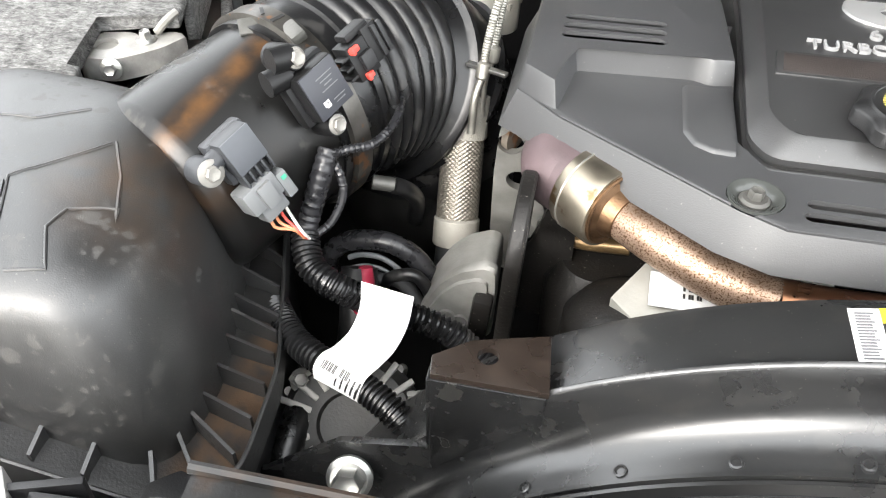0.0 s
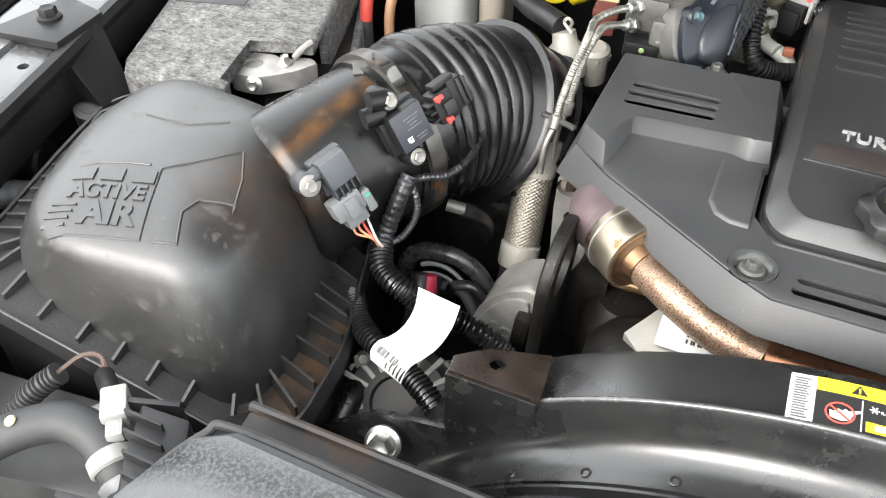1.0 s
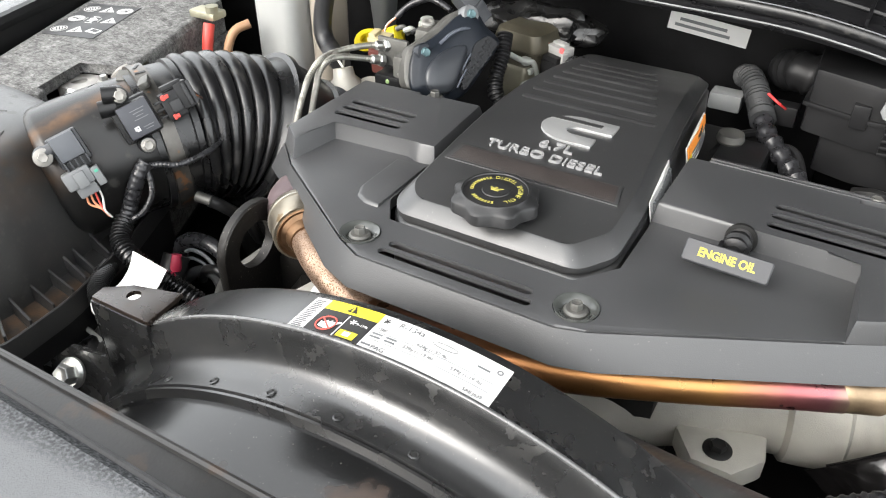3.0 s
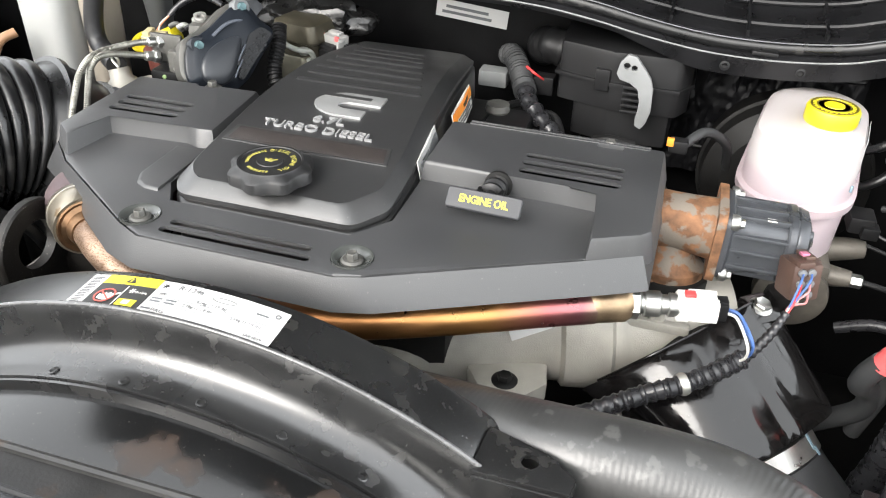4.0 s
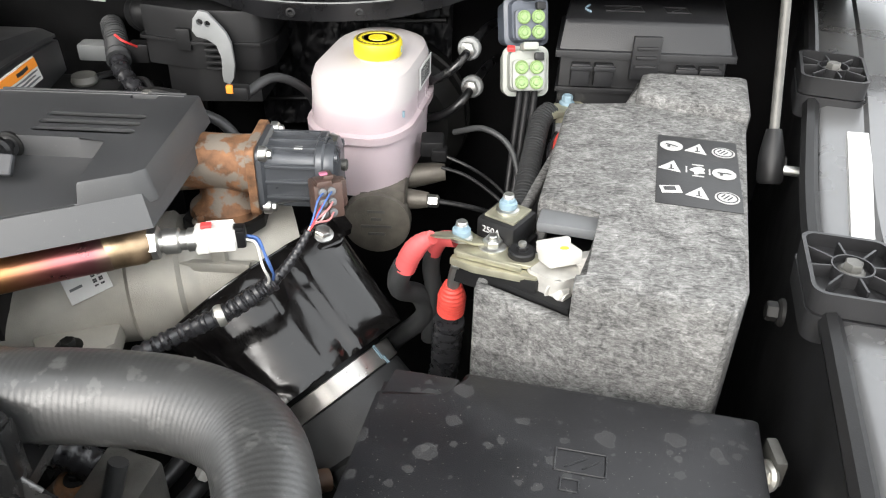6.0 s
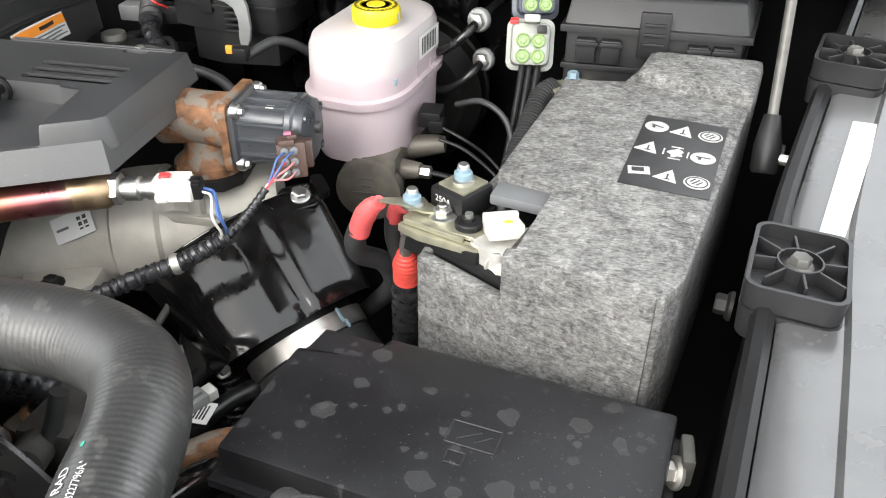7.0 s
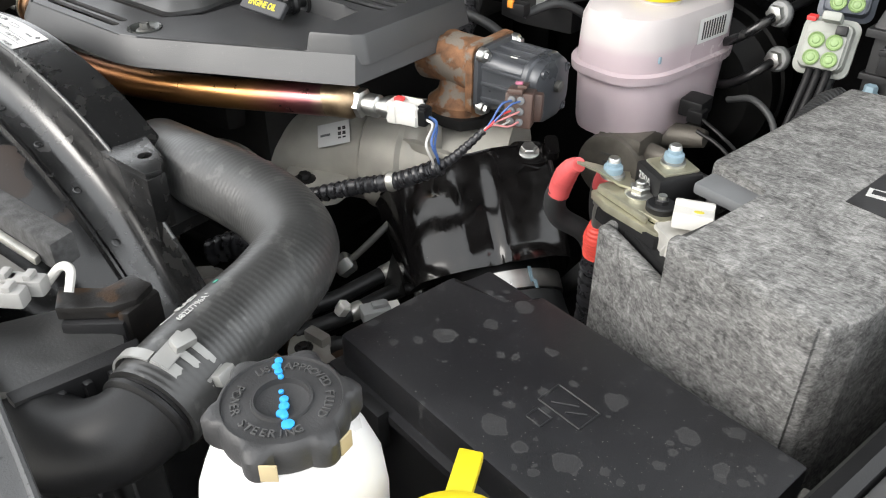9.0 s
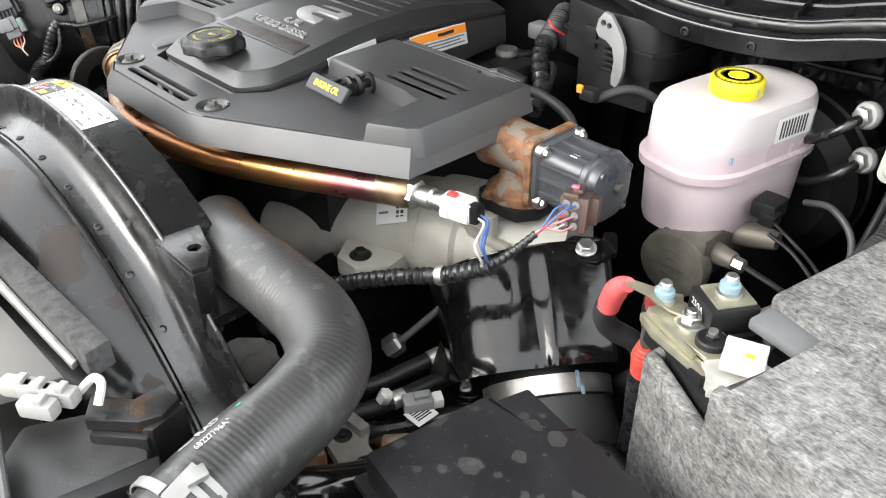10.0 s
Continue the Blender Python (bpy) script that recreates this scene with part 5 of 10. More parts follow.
for line in ([(-0.424, 0.344), (-0.408, 0.354), (-0.386, 0.361), (-0.364, 0.366)], [(-0.398, 0.274), (-0.32, 0.294), (-0.336, 0.33), (-0.352, 0.365), (-0.338, 0.382), (-0.322, 0.402), (-0.312, 0.42)],
             [(-0.313, 0.296), (-0.29, 0.302), (-0.305, 0.33), (-0.302, 0.348), (-0.277, 0.362), (-0.274, 0.352), (-0.29, 0.39), (-0.31, 0.422)], [(-0.374, 0.43), (-0.358, 0.442), (-0.345, 0.452)], [(-0.422, 0.43), (-0.395, 0.428), (-0.374, 0.43)]):
    part("moulded_line", strip(line), AIRBOX, air)
# the box's parting line climbs towards the fender
for o in [q for q in bpy.data.objects if q.parent == air]:
    for v in o.data.vertices:
        if v.co.z > 0.94:
            v.co.z += 0.34 * max(0.0, -0.23 - v.co.x) * min(1.0, max(0.0, (1.13 - v.co.z) / 0.13))
duct = thing("intake_duct", "black plastic intake duct with brown dust streaks", "duct", (-0.27, 0.52, 1.05))
DUST = mat("dusty_duct_plastic", (0.009, 0.0088, 0.0085), 0.32, var=0.25, scale=10, bump=0.12, bscale=900, spots=(0.036, 0.034, 0.031), spot_scale=34, spot_at=0.6, spot_rough=0.5, spec=0.38)
stain(DUST, (-0.279, 0.447, 1.16), (0.3, 0.92, 0.22), 0.002, 0.0145, (0.1, 0.048, 0.017), 0.85)
stain(DUST, (-0.25, 0.45, 1.12), (0.3, 0.92, 0.1), 0.006, 0.03, (0.05, 0.027, 0.012), 0.5)
axis = [(-0.31, 0.458, 1.085), (-0.293, 0.49, 1.092), (-0.27, 0.53, 1.1), (-0.25, 0.565, 1.105), (-0.24, 0.585, 1.106)]
part("tube", tube(axis, lambda f, s: 0.0685 + 0.012 * min(1, f / 0.1) ** 0.5 + 0.002 * f, 60, 48), DUST, duct)
part("clip", join(box((0, 0, 0), (0.02, 0.016, 0.006), 0.002, m=along((-0.262, 0.556, 1.187), (0.2, -0.35, 0.9))), tube([(-0.256, 0.55, 1.184), (-0.246, 0.545, 1.179), (-0.243, 0.534, 1.173)], 0.0012, 12, 6)), CASTD, duct, "grey band end")
bel = thing("air_bellows", "black ribbed rubber bellows between duct and turbo", "bellows", (-0.18, 0.68, 1.0))
baxis = [(-0.256, 0.555, 1.104), (-0.237, 0.593, 1.107), (-0.217, 0.633, 1.104), (-0.197, 0.67, 1.092), (-0.178, 0.701, 1.068), (-0.166, 0.717, 1.035), (-0.162, 0.722, 0.99)]
def ribs(f, s):
    if f < 0.2:
        return 0.0855 if f < 0.17 else 0.089
    if f < 0.52:
        u = (f - 0.2) / 0.32 * 6
        return 0.0825 + 0.0105 * abs(math.sin(math.pi * u)) ** 0.4
    if f < 0.56:
        return 0.086 + (f - 0.52) * 0.3
    return 0.104 if f < 0.58 or 0.7 < f < 0.72 else 0.098
part("tube", tube(baxis, ribs, 240, 48), BELLOWS, bel)
cd = (Vector(baxis[1]) - Vector(baxis[0])).normalized()
DULL = mat("tarnished_band", (0.11, 0.104, 0.095), 0.38, 0.8, var=0.3, scale=60, bump=0.2, spots=(0.25, 0.13, 0.07), spot_scale=50, spot_at=0.6)
band_ = part("clamp", lathe([(0.0855, 0), (0.0905, 0.001), (0.0905, 0.018), (0.0855, 0.019)], Vector(baxis[0]) + cd * 0.008, cd, 60), DULL, bel, "tarnished steel worm clamp")
for a in (86, 97, 108):
    bmx = along(Vector(baxis[0]) + cd * 0.0155, cd)
    q = bmx @ Vector((0.0908 * math.cos(radians(a)), 0.0908 * math.sin(radians(a)), 0.002))
    part("clamp_slot", box((0, 0, 0), (0.012, 0.003, 0.001), m=along(q, q - (Vector(baxis[0]) + cd * 0.0155)) @ Matrix.Rotation(radians(20), 4, "Z")), INK, band_)
part("clamp_housing", box((0, 0, 0), (0.024, 0.013, 0.009), 0.003, m=along(bmx @ Vector((-0.03, 0.085, 0)), (-0.3, -0.3, 1))), CASTD, bel)

# ---- radiator hose ----
hose = thing("radiator_hose", "thick grey-black rubber radiator hose bent to the radiator", "hose", (0.7, 0.32, 1.0))
haxis = [(0.40, 0.43, 1.03), (0.47, 0.402, 1.055), (0.54, 0.384, 1.072), (0.61, 0.38, 1.077), (0.671, 0.375, 1.075), (0.72, 0.352, 1.072), (0.746, 0.305, 1.071), (0.758, 0.245, 1.067), (0.769, 0.2, 1.065), (0.7765, 0.172, 1.061)]
part("tube", tube(haxis, lambda f, s: 0.0362 + 0.0001 * math.sin(s * 1250), 420, 36), HOSE, hose)
hd = (Vector(haxis[-1]) - Vector(haxis[-2])).normalized()
CLAMP = mat("grey_coated_steel", (0.3, 0.3, 0.29), 0.42, 0.4, var=0.1, bump=0.1)
hc = Vector((0.7685, 0.189, 1.0635))
def arc_band(back, r, a0, a1, w, t, n=20):
    """A bent strip round the hose end, set back from it."""
    m = along(hc - hd * back, hd)
    return loft([[m @ Vector((q * math.cos(a), q * math.sin(a), h)) for q, h in ((r, 0), (r + t, 0), (r + t, w), (r, w))] for a in [radians(a0 + (a1 - a0) * i / n) for i in range(n + 1)]])
clamp_ = part("clamp", arc_band(0.0, 0.0366, -275, 82, 0.008, 0.0018, 60), CLAMP, hose, "pale grey spring clamp")
part("loop", arc_band(0.011, 0.0368, -22, 82, 0.0055, 0.0018), CLAMP, clamp_)
part("loop", arc_band(0.021, 0.0368, 18, 70, 0.0055, 0.0018), CLAMP, clamp_)
for back, a0, a1, w in ((0.021, 62, 82, 0.028), (0.021, 14, 26, 0.016), (0.011, -26, -14, 0.018)):
    part("link", arc_band(back, 0.0372, a0, a1, w, 0.002, 8), CLAMP, clamp_)
for back, a in ((0.014, 68), (0.016, 18)):
    q = along(hc - hd * back, hd) @ Vector((0.042 * math.cos(radians(a)), 0.042 * math.sin(radians(a)), 0))
    part("ear", box((0, 0, 0), (0.016, 0.01, 0.009), 0.002, m=along(q, q - (hc - hd * back))), CLAMP, clamp_)
def on_hose(y, side):
    """A place on the hose's back, side degrees off the top, text running along it."""
    way = Vector((-0.24, 0.97, 0.04)).normalized()
    up = Matrix.Rotation(radians(side), 3, way) @ Vector((0, 0, 1))
    return Matrix.Translation(Vector((0.7615, 0.228, 1.066)) + way * (y - 0.228) + up * 0.0367) @ frame_turn(way, up)
HOSE_INK = mat("worn_white_ink", (0.42, 0.42, 0.41), 0.6, var=0.2, scale=200, bump=0.0)
words("RAD", 0.0105, on_hose(0.236, -30), HOSE_INK, hose, extrude=0.0002)
part("dash", box((0, 0, 0), (0.014, 0.0012, 0.0004), m=on_hose(0.217, -32)), HOSE_INK, hose)
words("68227796AA", 0.008, on_hose(0.232, -11), HOSE_INK, hose, extrude=0.0002, width=0.034)
part("paint_dot", box((0, 0, 0), (0.004, 0.0025, 0.0004), m=on_hose(0.262, -20)), mat("green_paint", (0.05, 0.35, 0.25), 0.5), hose)
neck = thing("radiator_neck", "black plastic radiator neck", "pipe", (0.74, 0.14, 1.0))
part("bead", lathe([(0.0315, -0.003), (0.0345, -0.001), (0.0345, 0.002), (0.0315, 0.004)], (0.777, 0.167, 1.06), (0.25, -1, -0.15), 28), BLACK, neck)
part("neck", tube([(0.774, 0.18, 1.062), (0.777, 0.165, 1.059), (0.772, 0.145, 1.053), (0.752, 0.128, 1.045), (0.725, 0.122, 1.038), (0.685, 0.128, 1.03)], lambda f, s: 0.0313 + 0.006 * max(0, f - 0.5), 36, 26), BLACK, neck)

# ---- front fuse box ----
fuse = thing("front_fuse_box", "black fuse box with a flat water-spotted lid", "fuse box", (0.95, 0.4, 0.9))
ff = lambda u, v: (0.781 + u * 0.984 + v * 0.178, 0.337 - u * 0.178 + v * 0.984)
outline = [ff(0, 0), ff(0.325, 0), ff(0.325, 0.165), ff(0.072, 0.165), ff(0.064, 0.126), ff(0.0, 0.126)]
part("lid", join(prism(outline, 0.99, 1.022, 0.006), prism([ff(0.002, 0.13), ff(0.06, 0.13), ff(0.068, 0.166), ff(0.006, 0.166)], 0.99, 1.012, 0.004),
                 prism([ff(-0.008, -0.008), ff(0.333, -0.008), ff(0.333, 0.17), ff(-0.006, 0.17)], 0.982, 0.99, 0.002)), LID, fuse)
part("base", prism([ff(0.004, 0.004), ff(0.32, 0.004), ff(0.32, 0.16), ff(0.004, 0.16)], 0.85, 0.982, 0.003), BLACK, fuse)
part("latch", box((0, 0, 0), (0.03, 0.012, 0.04), 0.003, m=Matrix.Translation((*ff(0.06, -0.012), 0.975)) @ Matrix.Rotation(radians(-10.3), 4, "Z")), BLACK, fuse)
def relief(m, shapes, r=0.0008):
    return join(*[tube([m @ Vector((x, y, 0)) for x, y in s], r, len(s) * 2 if len(s) > 2 else 2, 6) for s in shapes])
for stroke in [[(-0.02, -0.005), (-0.02, 0.018)], [(-0.02, 0.018), (0.02, 0.018)], [(0.02, 0.018), (0.02, -0.005)], [(-0.02, -0.005), (0.02, -0.005)], [(-0.012, 0.0), (0.005, 0.012)], [(0.002, 0.0), (0.014, 0.01)], [(-0.014, -0.024), (0.0, -0.024)], [(-0.014, -0.012), (0.0, -0.012)], [(-0.014, -0.024), (-0.014, -0.012)], [(0.0, -0.024), (0.0, -0.012)]]:
    part("moulded_line", relief(Matrix.Translation((*ff(0.18, 0.075), 1.0225)) @ Matrix.Rotation(radians(-10), 4, "Z"), [stroke]), LID, fuse)

# ---- batteries in fleece jackets ----
PANEL = mat("grey_black_panel", (0.026, 0.026, 0.027), 0.5, var=0.2, scale=60, bump=0.2)
WORN = mat("worn_white_print", (0.4, 0.4, 0.39), 0.6, var=0.2, scale=150, bump=0.0)
def battery(o, a, mirror, z, dz, label, group):
    """o: the front outer corner of the top; a: its turn; mirror: 1 where the engine lies to its left."""
    m = Matrix.Translation((o[0], o[1], 0)) @ Matrix.Rotation(radians(a), 4, "Z") @ Matrix.Diagonal((-mirror, 1, 1, 1))
    root = thing("battery", label, "battery", (*o, 0.85), group)
    zz = lambda v: z + dz * v
    front, inner, notch = ((0.152, 0.008), 0.132, 0.125) if mirror > 0 else ((0.13, -0.006), 0.12, 0.092)
    top = [(0.026, -0.002), front, (inner, notch), (0.203, notch + (0.005 if mirror > 0 else -0.012)), (0.198, 0.365), (0.122, 0.37), (0.118, 0.45), (-0.008, 0.47), (-0.014, 0.45), (0.006, 0.03), (0.013, 0.01)]
    def felt(o2, low, lift=0.0, bev=0.007, sub=True):
        bm = bmesh.new()
        a_ = [bm.verts.new((x, y, zz(y) - low)) for x, y in o2]
        b_ = [bm.verts.new((x, y, zz(y) + lift)) for x, y in o2]
        bm.faces.new(list(reversed(a_))), bm.faces.new(b_)
        for i in range(len(a_)):
            j = (i + 1) % len(a_)
            bm.faces.new((a_[i], a_[j], b_[j], b_[i]))
        bmesh.ops.bevel(bm, geom=[e for e in bm.edges], offset=bev, segments=2, profile=0.6, affect="EDGES")
        bm.transform(m)
        return bm
    part("jacket_top", felt(top, 0.014), FLEECE, root, "mottled grey fleece top flap", 60)
    part("jacket_front", join(felt([(0.02, -0.006), (front[0] + 0.002, front[1] - 0.004), (front[0] + 0.002, front[1] + 0.01), (0.02, 0.008)], 0.24, -0.002, 0.004), felt([(front[0] - 0.002, 0.003), (0.248, 0.036), (0.246, 0.05), (front[0] - 0.002, 0.016)], 0.24, -0.05, 0.004)), FLEECE, root, "mottled grey fleece front flap", 60)
    for flap in (felt([(0.024, -0.005), (0.014, 0.002), (0.004, 0.03), (-0.02, 0.47), (-0.008, 0.47), (0.015, 0.03), (0.022, 0.012), (0.03, 0.006)], 0.24, -0.003, 0.002), felt([(0.237, 0.045), (0.248, 0.045), (0.206, 0.36), (0.195, 0.36)], 0.24, -0.05, 0.004), felt([(0.192, 0.132), (0.203, 0.132), (0.2, 0.36), (0.19, 0.36)], 0.24, -0.006, 0.004), felt([(0.118, 0.45), (-0.02, 0.462), (-0.02, 0.472), (0.118, 0.46)], 0.24, -0.01, 0.004), felt([(0.118, 0.375), (0.114, 0.45), (-0.02, 0.466), (-0.018, 0.36)], 0.03, 0.016, 0.012)):
        part("jacket_side", flap, FLEECE, root, "", 60)
    part("case", felt([(0.012, 0.02), (0.236, 0.055), (0.195, 0.36), (-0.008, 0.45)], 0.26, -0.058, 0.003), BLACK, root, "black battery case")
    part("case_cover", join(felt([(0.155, 0.022), (0.23, 0.05), (0.21, 0.13), (0.135, 0.12)], 0.06, -0.048, 0.004)), BLACK, root)
    if mirror > 0:
        part("handle", felt([(0.128, 0.1), (0.2, 0.102), (0.199, 0.13), (0.128, 0.128)], 0.022, -0.01, 0.004), MIDGREY, root, "grey case edge strip")
    # warning panel with its white symbols
    pc, pl_ = (0.045, 0.15) if mirror > 0 else (0.053, 0.13)
    pm2 = m @ Matrix.Translation((pc, 0.226, zz(0.226) + 0.0006)) @ Matrix.Rotation(math.atan(dz), 4, "X")
    part("warning_panel", box((0, 0, 0), (0.086, pl_, 0.0008), 0.0002, m=pm2), PANEL, root, "dark grey warning panel with white symbols")
    k = pl_ / 0.15
    marks = [(-0.028, 0.05, "disc"), (0.0, 0.049, "tri"), (0.028, 0.047, "ring"), (-0.028, 0.003, "tri"), (0.0, 0.0, "square"), (0.027, -0.001, "disc"), (-0.028, -0.046, "card"), (0.0, -0.047, "tri"), (0.028, -0.05, "ring")]
    for x, y, sort in marks:
        c = pm2 @ Matrix.Translation((-x, y * k, 0))
        if sort in ("disc", "ring"):
            sg = part("symbol", lathe([(0.0125, 0.0004), (0.0125, 0.001), (0.0, 0.001)], c @ Vector((0, 0, 0)), k=24, cap=False), WORN, root)
            if sort == "ring":
                part("symbol_detail", lathe([(0.0108, 0.0011), (0.0108, 0.0013), (0.0093, 0.0013), (0.0093, 0.0011)], c @ Vector((0, 0, 0)), k=24, cap=False), PANEL, sg)
                for q in (-0.003, 0.001, 0.005):
                    part("symbol_detail", box((q, 0, 0.0012), (0.0014, 0.012 - abs(q), 0.0004), m=c @ Matrix.Rotation(radians(35), 4, "Z")), PANEL, sg)
            else:
                part("symbol_detail", box((0, 0.001, 0.0012), (0.014, 0.0016, 0.0004), m=c @ Matrix.Rotation(radians(20 if y > 0.02 else 0), 4, "Z")), PANEL, sg)
                part("symbol_detail", box((0.003, -0.002, 0.0012), (0.003, 0.005, 0.0004), m=c), PANEL, sg)
        elif sort == "tri":
            sg = part("symbol", prism([(-0.012, -0.009), (0.012, -0.009), (0.0, 0.013)], 0.0004, 0.001, m=c @ Matrix.Rotation(radians(12), 4, "Z")), WORN, root)
            part("symbol_detail", box((0, -0.001, 0.0012), (0.0016, 0.008, 0.0004), m=c), PANEL, sg)
            part("symbol_detail", box((0, -0.0065, 0.0012), (0.006, 0.0014, 0.0004), m=c), PANEL, sg)
        elif sort == "card":
            sg = part("symbol", box((0, 0, 0.0007), (0.021, 0.014, 0.0006), m=c @ Matrix.Rotation(radians(-14), 4, "Z")), WORN, root)
            part("symbol_detail", box((0.001, 0.001, 0.0012), (0.012, 0.007, 0.0004), m=c @ Matrix.Rotation(radians(-14), 4, "Z")), PANEL, sg)
        else:
            sg = part("symbol", prism([(0.007 * math.cos(a2) * (1 + 0.25 * math.cos(5 * a2)), 0.008 * math.sin(a2) * (1 + 0.2 * math.sin(4 * a2))) for a2 in [2 * math.pi * j / 30 for j in range(30)]], 0.0004, 0.001, m=c), WORN, root)
            for sx_, sy_ in ((-1, 0), (1, 0), (0, -1), (0, 1)):
                part("symbol_edge", box((0.012 * sx_, 0.012 * sy_, 0.0007), (0.0016 if sx_ else 0.012, 0.012 if sx_ else 0.0016, 0.0006), m=c), WORN, root)
    return root, m, zz


batR, mR, zR = battery((1.122, 0.484), -11.5, 1, 1.104, 0.045, "battery in a mottled grey fleece jacket, terminal clamps exposed", "fleece-jacketed batteries")
batL, mL, zL = battery((-0.552, 0.516), 16, -1, 1.136, 0.03, "battery in a mottled grey fleece jacket, lead clamp at its corner", "fleece-jacketed batteries")

# ---- brake fluid reservoir and master cylinder ----
res = thing("brake_fluid_reservoir", "milky translucent brake fluid reservoir with a yellow cap", "reservoir", (0.756, 0.925, 1.0))
rm = rotz(-10, (0.752, 0.932, 0)) @ Matrix.Diagonal((0.99, 1.3, 1, 1))
part("tank_lower", stack([(0.05, 0.07, 0.04, 0.998), (0.058, 0.078, 0.045, 1.002), (0.061, 0.081, 0.05, 1.012), (0.063, 0.083, 0.05, 1.079), (0.06, 0.08, 0.048, 1.0795)], rm, 8), TANK_LOW, res, "lower half filled with pinkish fluid")
part("tank_upper", stack([(0.062, 0.082, 0.05, 1.078), (0.069, 0.089, 0.053, 1.08), (0.0695, 0.0895, 0.053, 1.09), (0.064, 0.084, 0.05, 1.092), (0.0625, 0.083, 0.05, 1.143), (0.059, 0.079, 0.048, 1.154), (0.05, 0.07, 0.045, 1.16), (0.03, 0.045, 0.03, 1.163)], rm, 8), TANK, res)
part("cap", loft([[(0.763 + r * math.cos(t), 0.9 + r * math.sin(t), z - 0.008) for t in [2 * math.pi * j / 40 for j in range(40)]] for r, z in ((0.022, 1.165), (0.022, 1.173), (0.029, 1.174), (0.03, 1.176), (0.03, 1.19), (0.0285, 1.193), (0.02, 1.1945), (0.019, 1.1925), (0.012, 1.1925), (0.011, 1.195))]), YELLOW, res, "bright yellow screw cap")
part("neck", lathe([(0.027, 0), (0.027, 0.012), (0.022, 0.014)], (0.763, 0.9, 1.154), k=30), TANK, res)
rl = part("label", box((0.0645, 0.02, 1.128), (0.0006, 0.05, 0.03), m=rm), PAPER, res, "white barcode label")
for i in range(9):
    part("print_bar", box((0.0649, 0.002 + 0.0042 * i, 1.128), (0.0004, 0.0022, 0.022), m=rm), INK, rl)
for r0, r1 in ((0.0265, 0.0255), (0.0185, 0.0175), (0.009, 0.008), (0.0055, 0.0045)):
    part("cap_print", lathe([(r0, 0), (r0, 0.0004), (r1, 0.0004), (r1, 0)], (0.763, 0.9, 1.1858), k=36), FADEDINK, res, "printed ring")
for k in range(26):
    a = 2 * math.pi * k / 26
    part("cap_print", box((0, 0, 0), (0.0028 if k % 3 else 0.0015, 0.0042, 0.0003), m=Matrix.Translation((0.763 + 0.022 * math.cos(a), 0.9 + 0.022 * math.sin(a), 1.186)) @ Matrix.Rotation(a + 1.57, 4, "Z")), FADEDINK, res)
part("paint_mark", box((0.763 + 0.0285, 0.893, 1.175), (0.003, 0.003, 0.008), 0.0008), BLUE, res)
part("paint_mark", box((0.06, -0.055, 1.108), (0.003, 0.003, 0.008), 0.0008, m=rm), BLUE, res)
MCAST = mat("brown_grey_casting", (0.13, 0.118, 0.1), 0.5, 0.35, var=0.25, scale=45, bump=0.6, bscale=400)
mc = thing("brake_master_cylinder", "brown-grey cast master cylinder under the reservoir", "master cylinder", (0.77, 0.9, 0.93))
part("body", lathe([(0.036, 0), (0.043, 0.002), (0.044, 0.008), (0.044, 0.02), (0.038, 0.022), (0.038, 0.2)], (0.765, 0.818, 0.968), (0, 1, 0.03), 32), MCAST, mc)
part("neck_block", box((0.772, 0.87, 1.0), (0.06, 0.09, 0.03), 0.008), MCAST, mc)
part("side_boss", tube([(0.775, 0.9, 0.99), (0.83, 0.905, 1.0), (0.85, 0.906, 1.002)], lambda f, s: 0.018 - 0.007 * f, 8, 16), MCAST, mc)
for i, w in enumerate((0.022, 0.014, 0.04, 0.022)):
    part("cast_mark", box((0.765, 0.8175, 0.988 - 0.011 * i), (w, 0.0012, 0.004), 0.0004), CASTD, mc)
part("port", tube([(0.78, 0.86, 0.985), (0.81, 0.85, 0.99), (0.83, 0.846, 0.992)], lambda f, s: 0.016 - 0.006 * f, 8, 16), MCAST, mc)

# ---- rear fuse box ----
rf = thing("rear_fuse_box", "black latched power distribution box", "fuse box", (1.1, 1.0, 1.05))
part("lid", prism([(0.99, 0.95), (1.212, 0.945), (1.24, 1.09), (1.012, 1.09)], 1.162, 1.196, 0.006, top=[(0.997, 0.97), (1.205, 0.965), (1.23, 1.085), (1.018, 1.085)]), FUSEBOX, rf)
part("lid_rim", prism([(0.986, 0.944), (1.216, 0.939), (1.246, 1.095), (1.008, 1.095)], 1.154, 1.163, 0.002), FUSEBOX, rf)
part("base", prism([(0.994, 0.955), (1.208, 0.95), (1.236, 1.085), (1.014, 1.085)], 1.04, 1.153, 0.004), FUSEBOX, rf)
part("base_rim", prism([(0.99, 0.95), (1.212, 0.945), (1.24, 1.088), (1.01, 1.088)], 1.105, 1.112, 0.002), FUSEBOX, rf)
latch_ = part("latch", box((1.1, 0.939, 1.158), (0.036, 0.008, 0.056), 0.002), FUSEBOX, rf)
for z in (1.148, 1.16, 1.172):
    part("latch_bar", box((1.1, 0.934, z), (0.026, 0.005, 0.004), 0.001), FUSEBOX, latch_)
for x in (1.02, 1.05, 1.155, 1.185):
    part("clip", box((x, 0.945, 1.132), (0.024, 0.012, 0.03), 0.002), FUSEBOX, rf)
    part("clip_hook", box((x, 0.938, 1.142), (0.028, 0.004, 0.006), 0.001), FUSEBOX, rf)
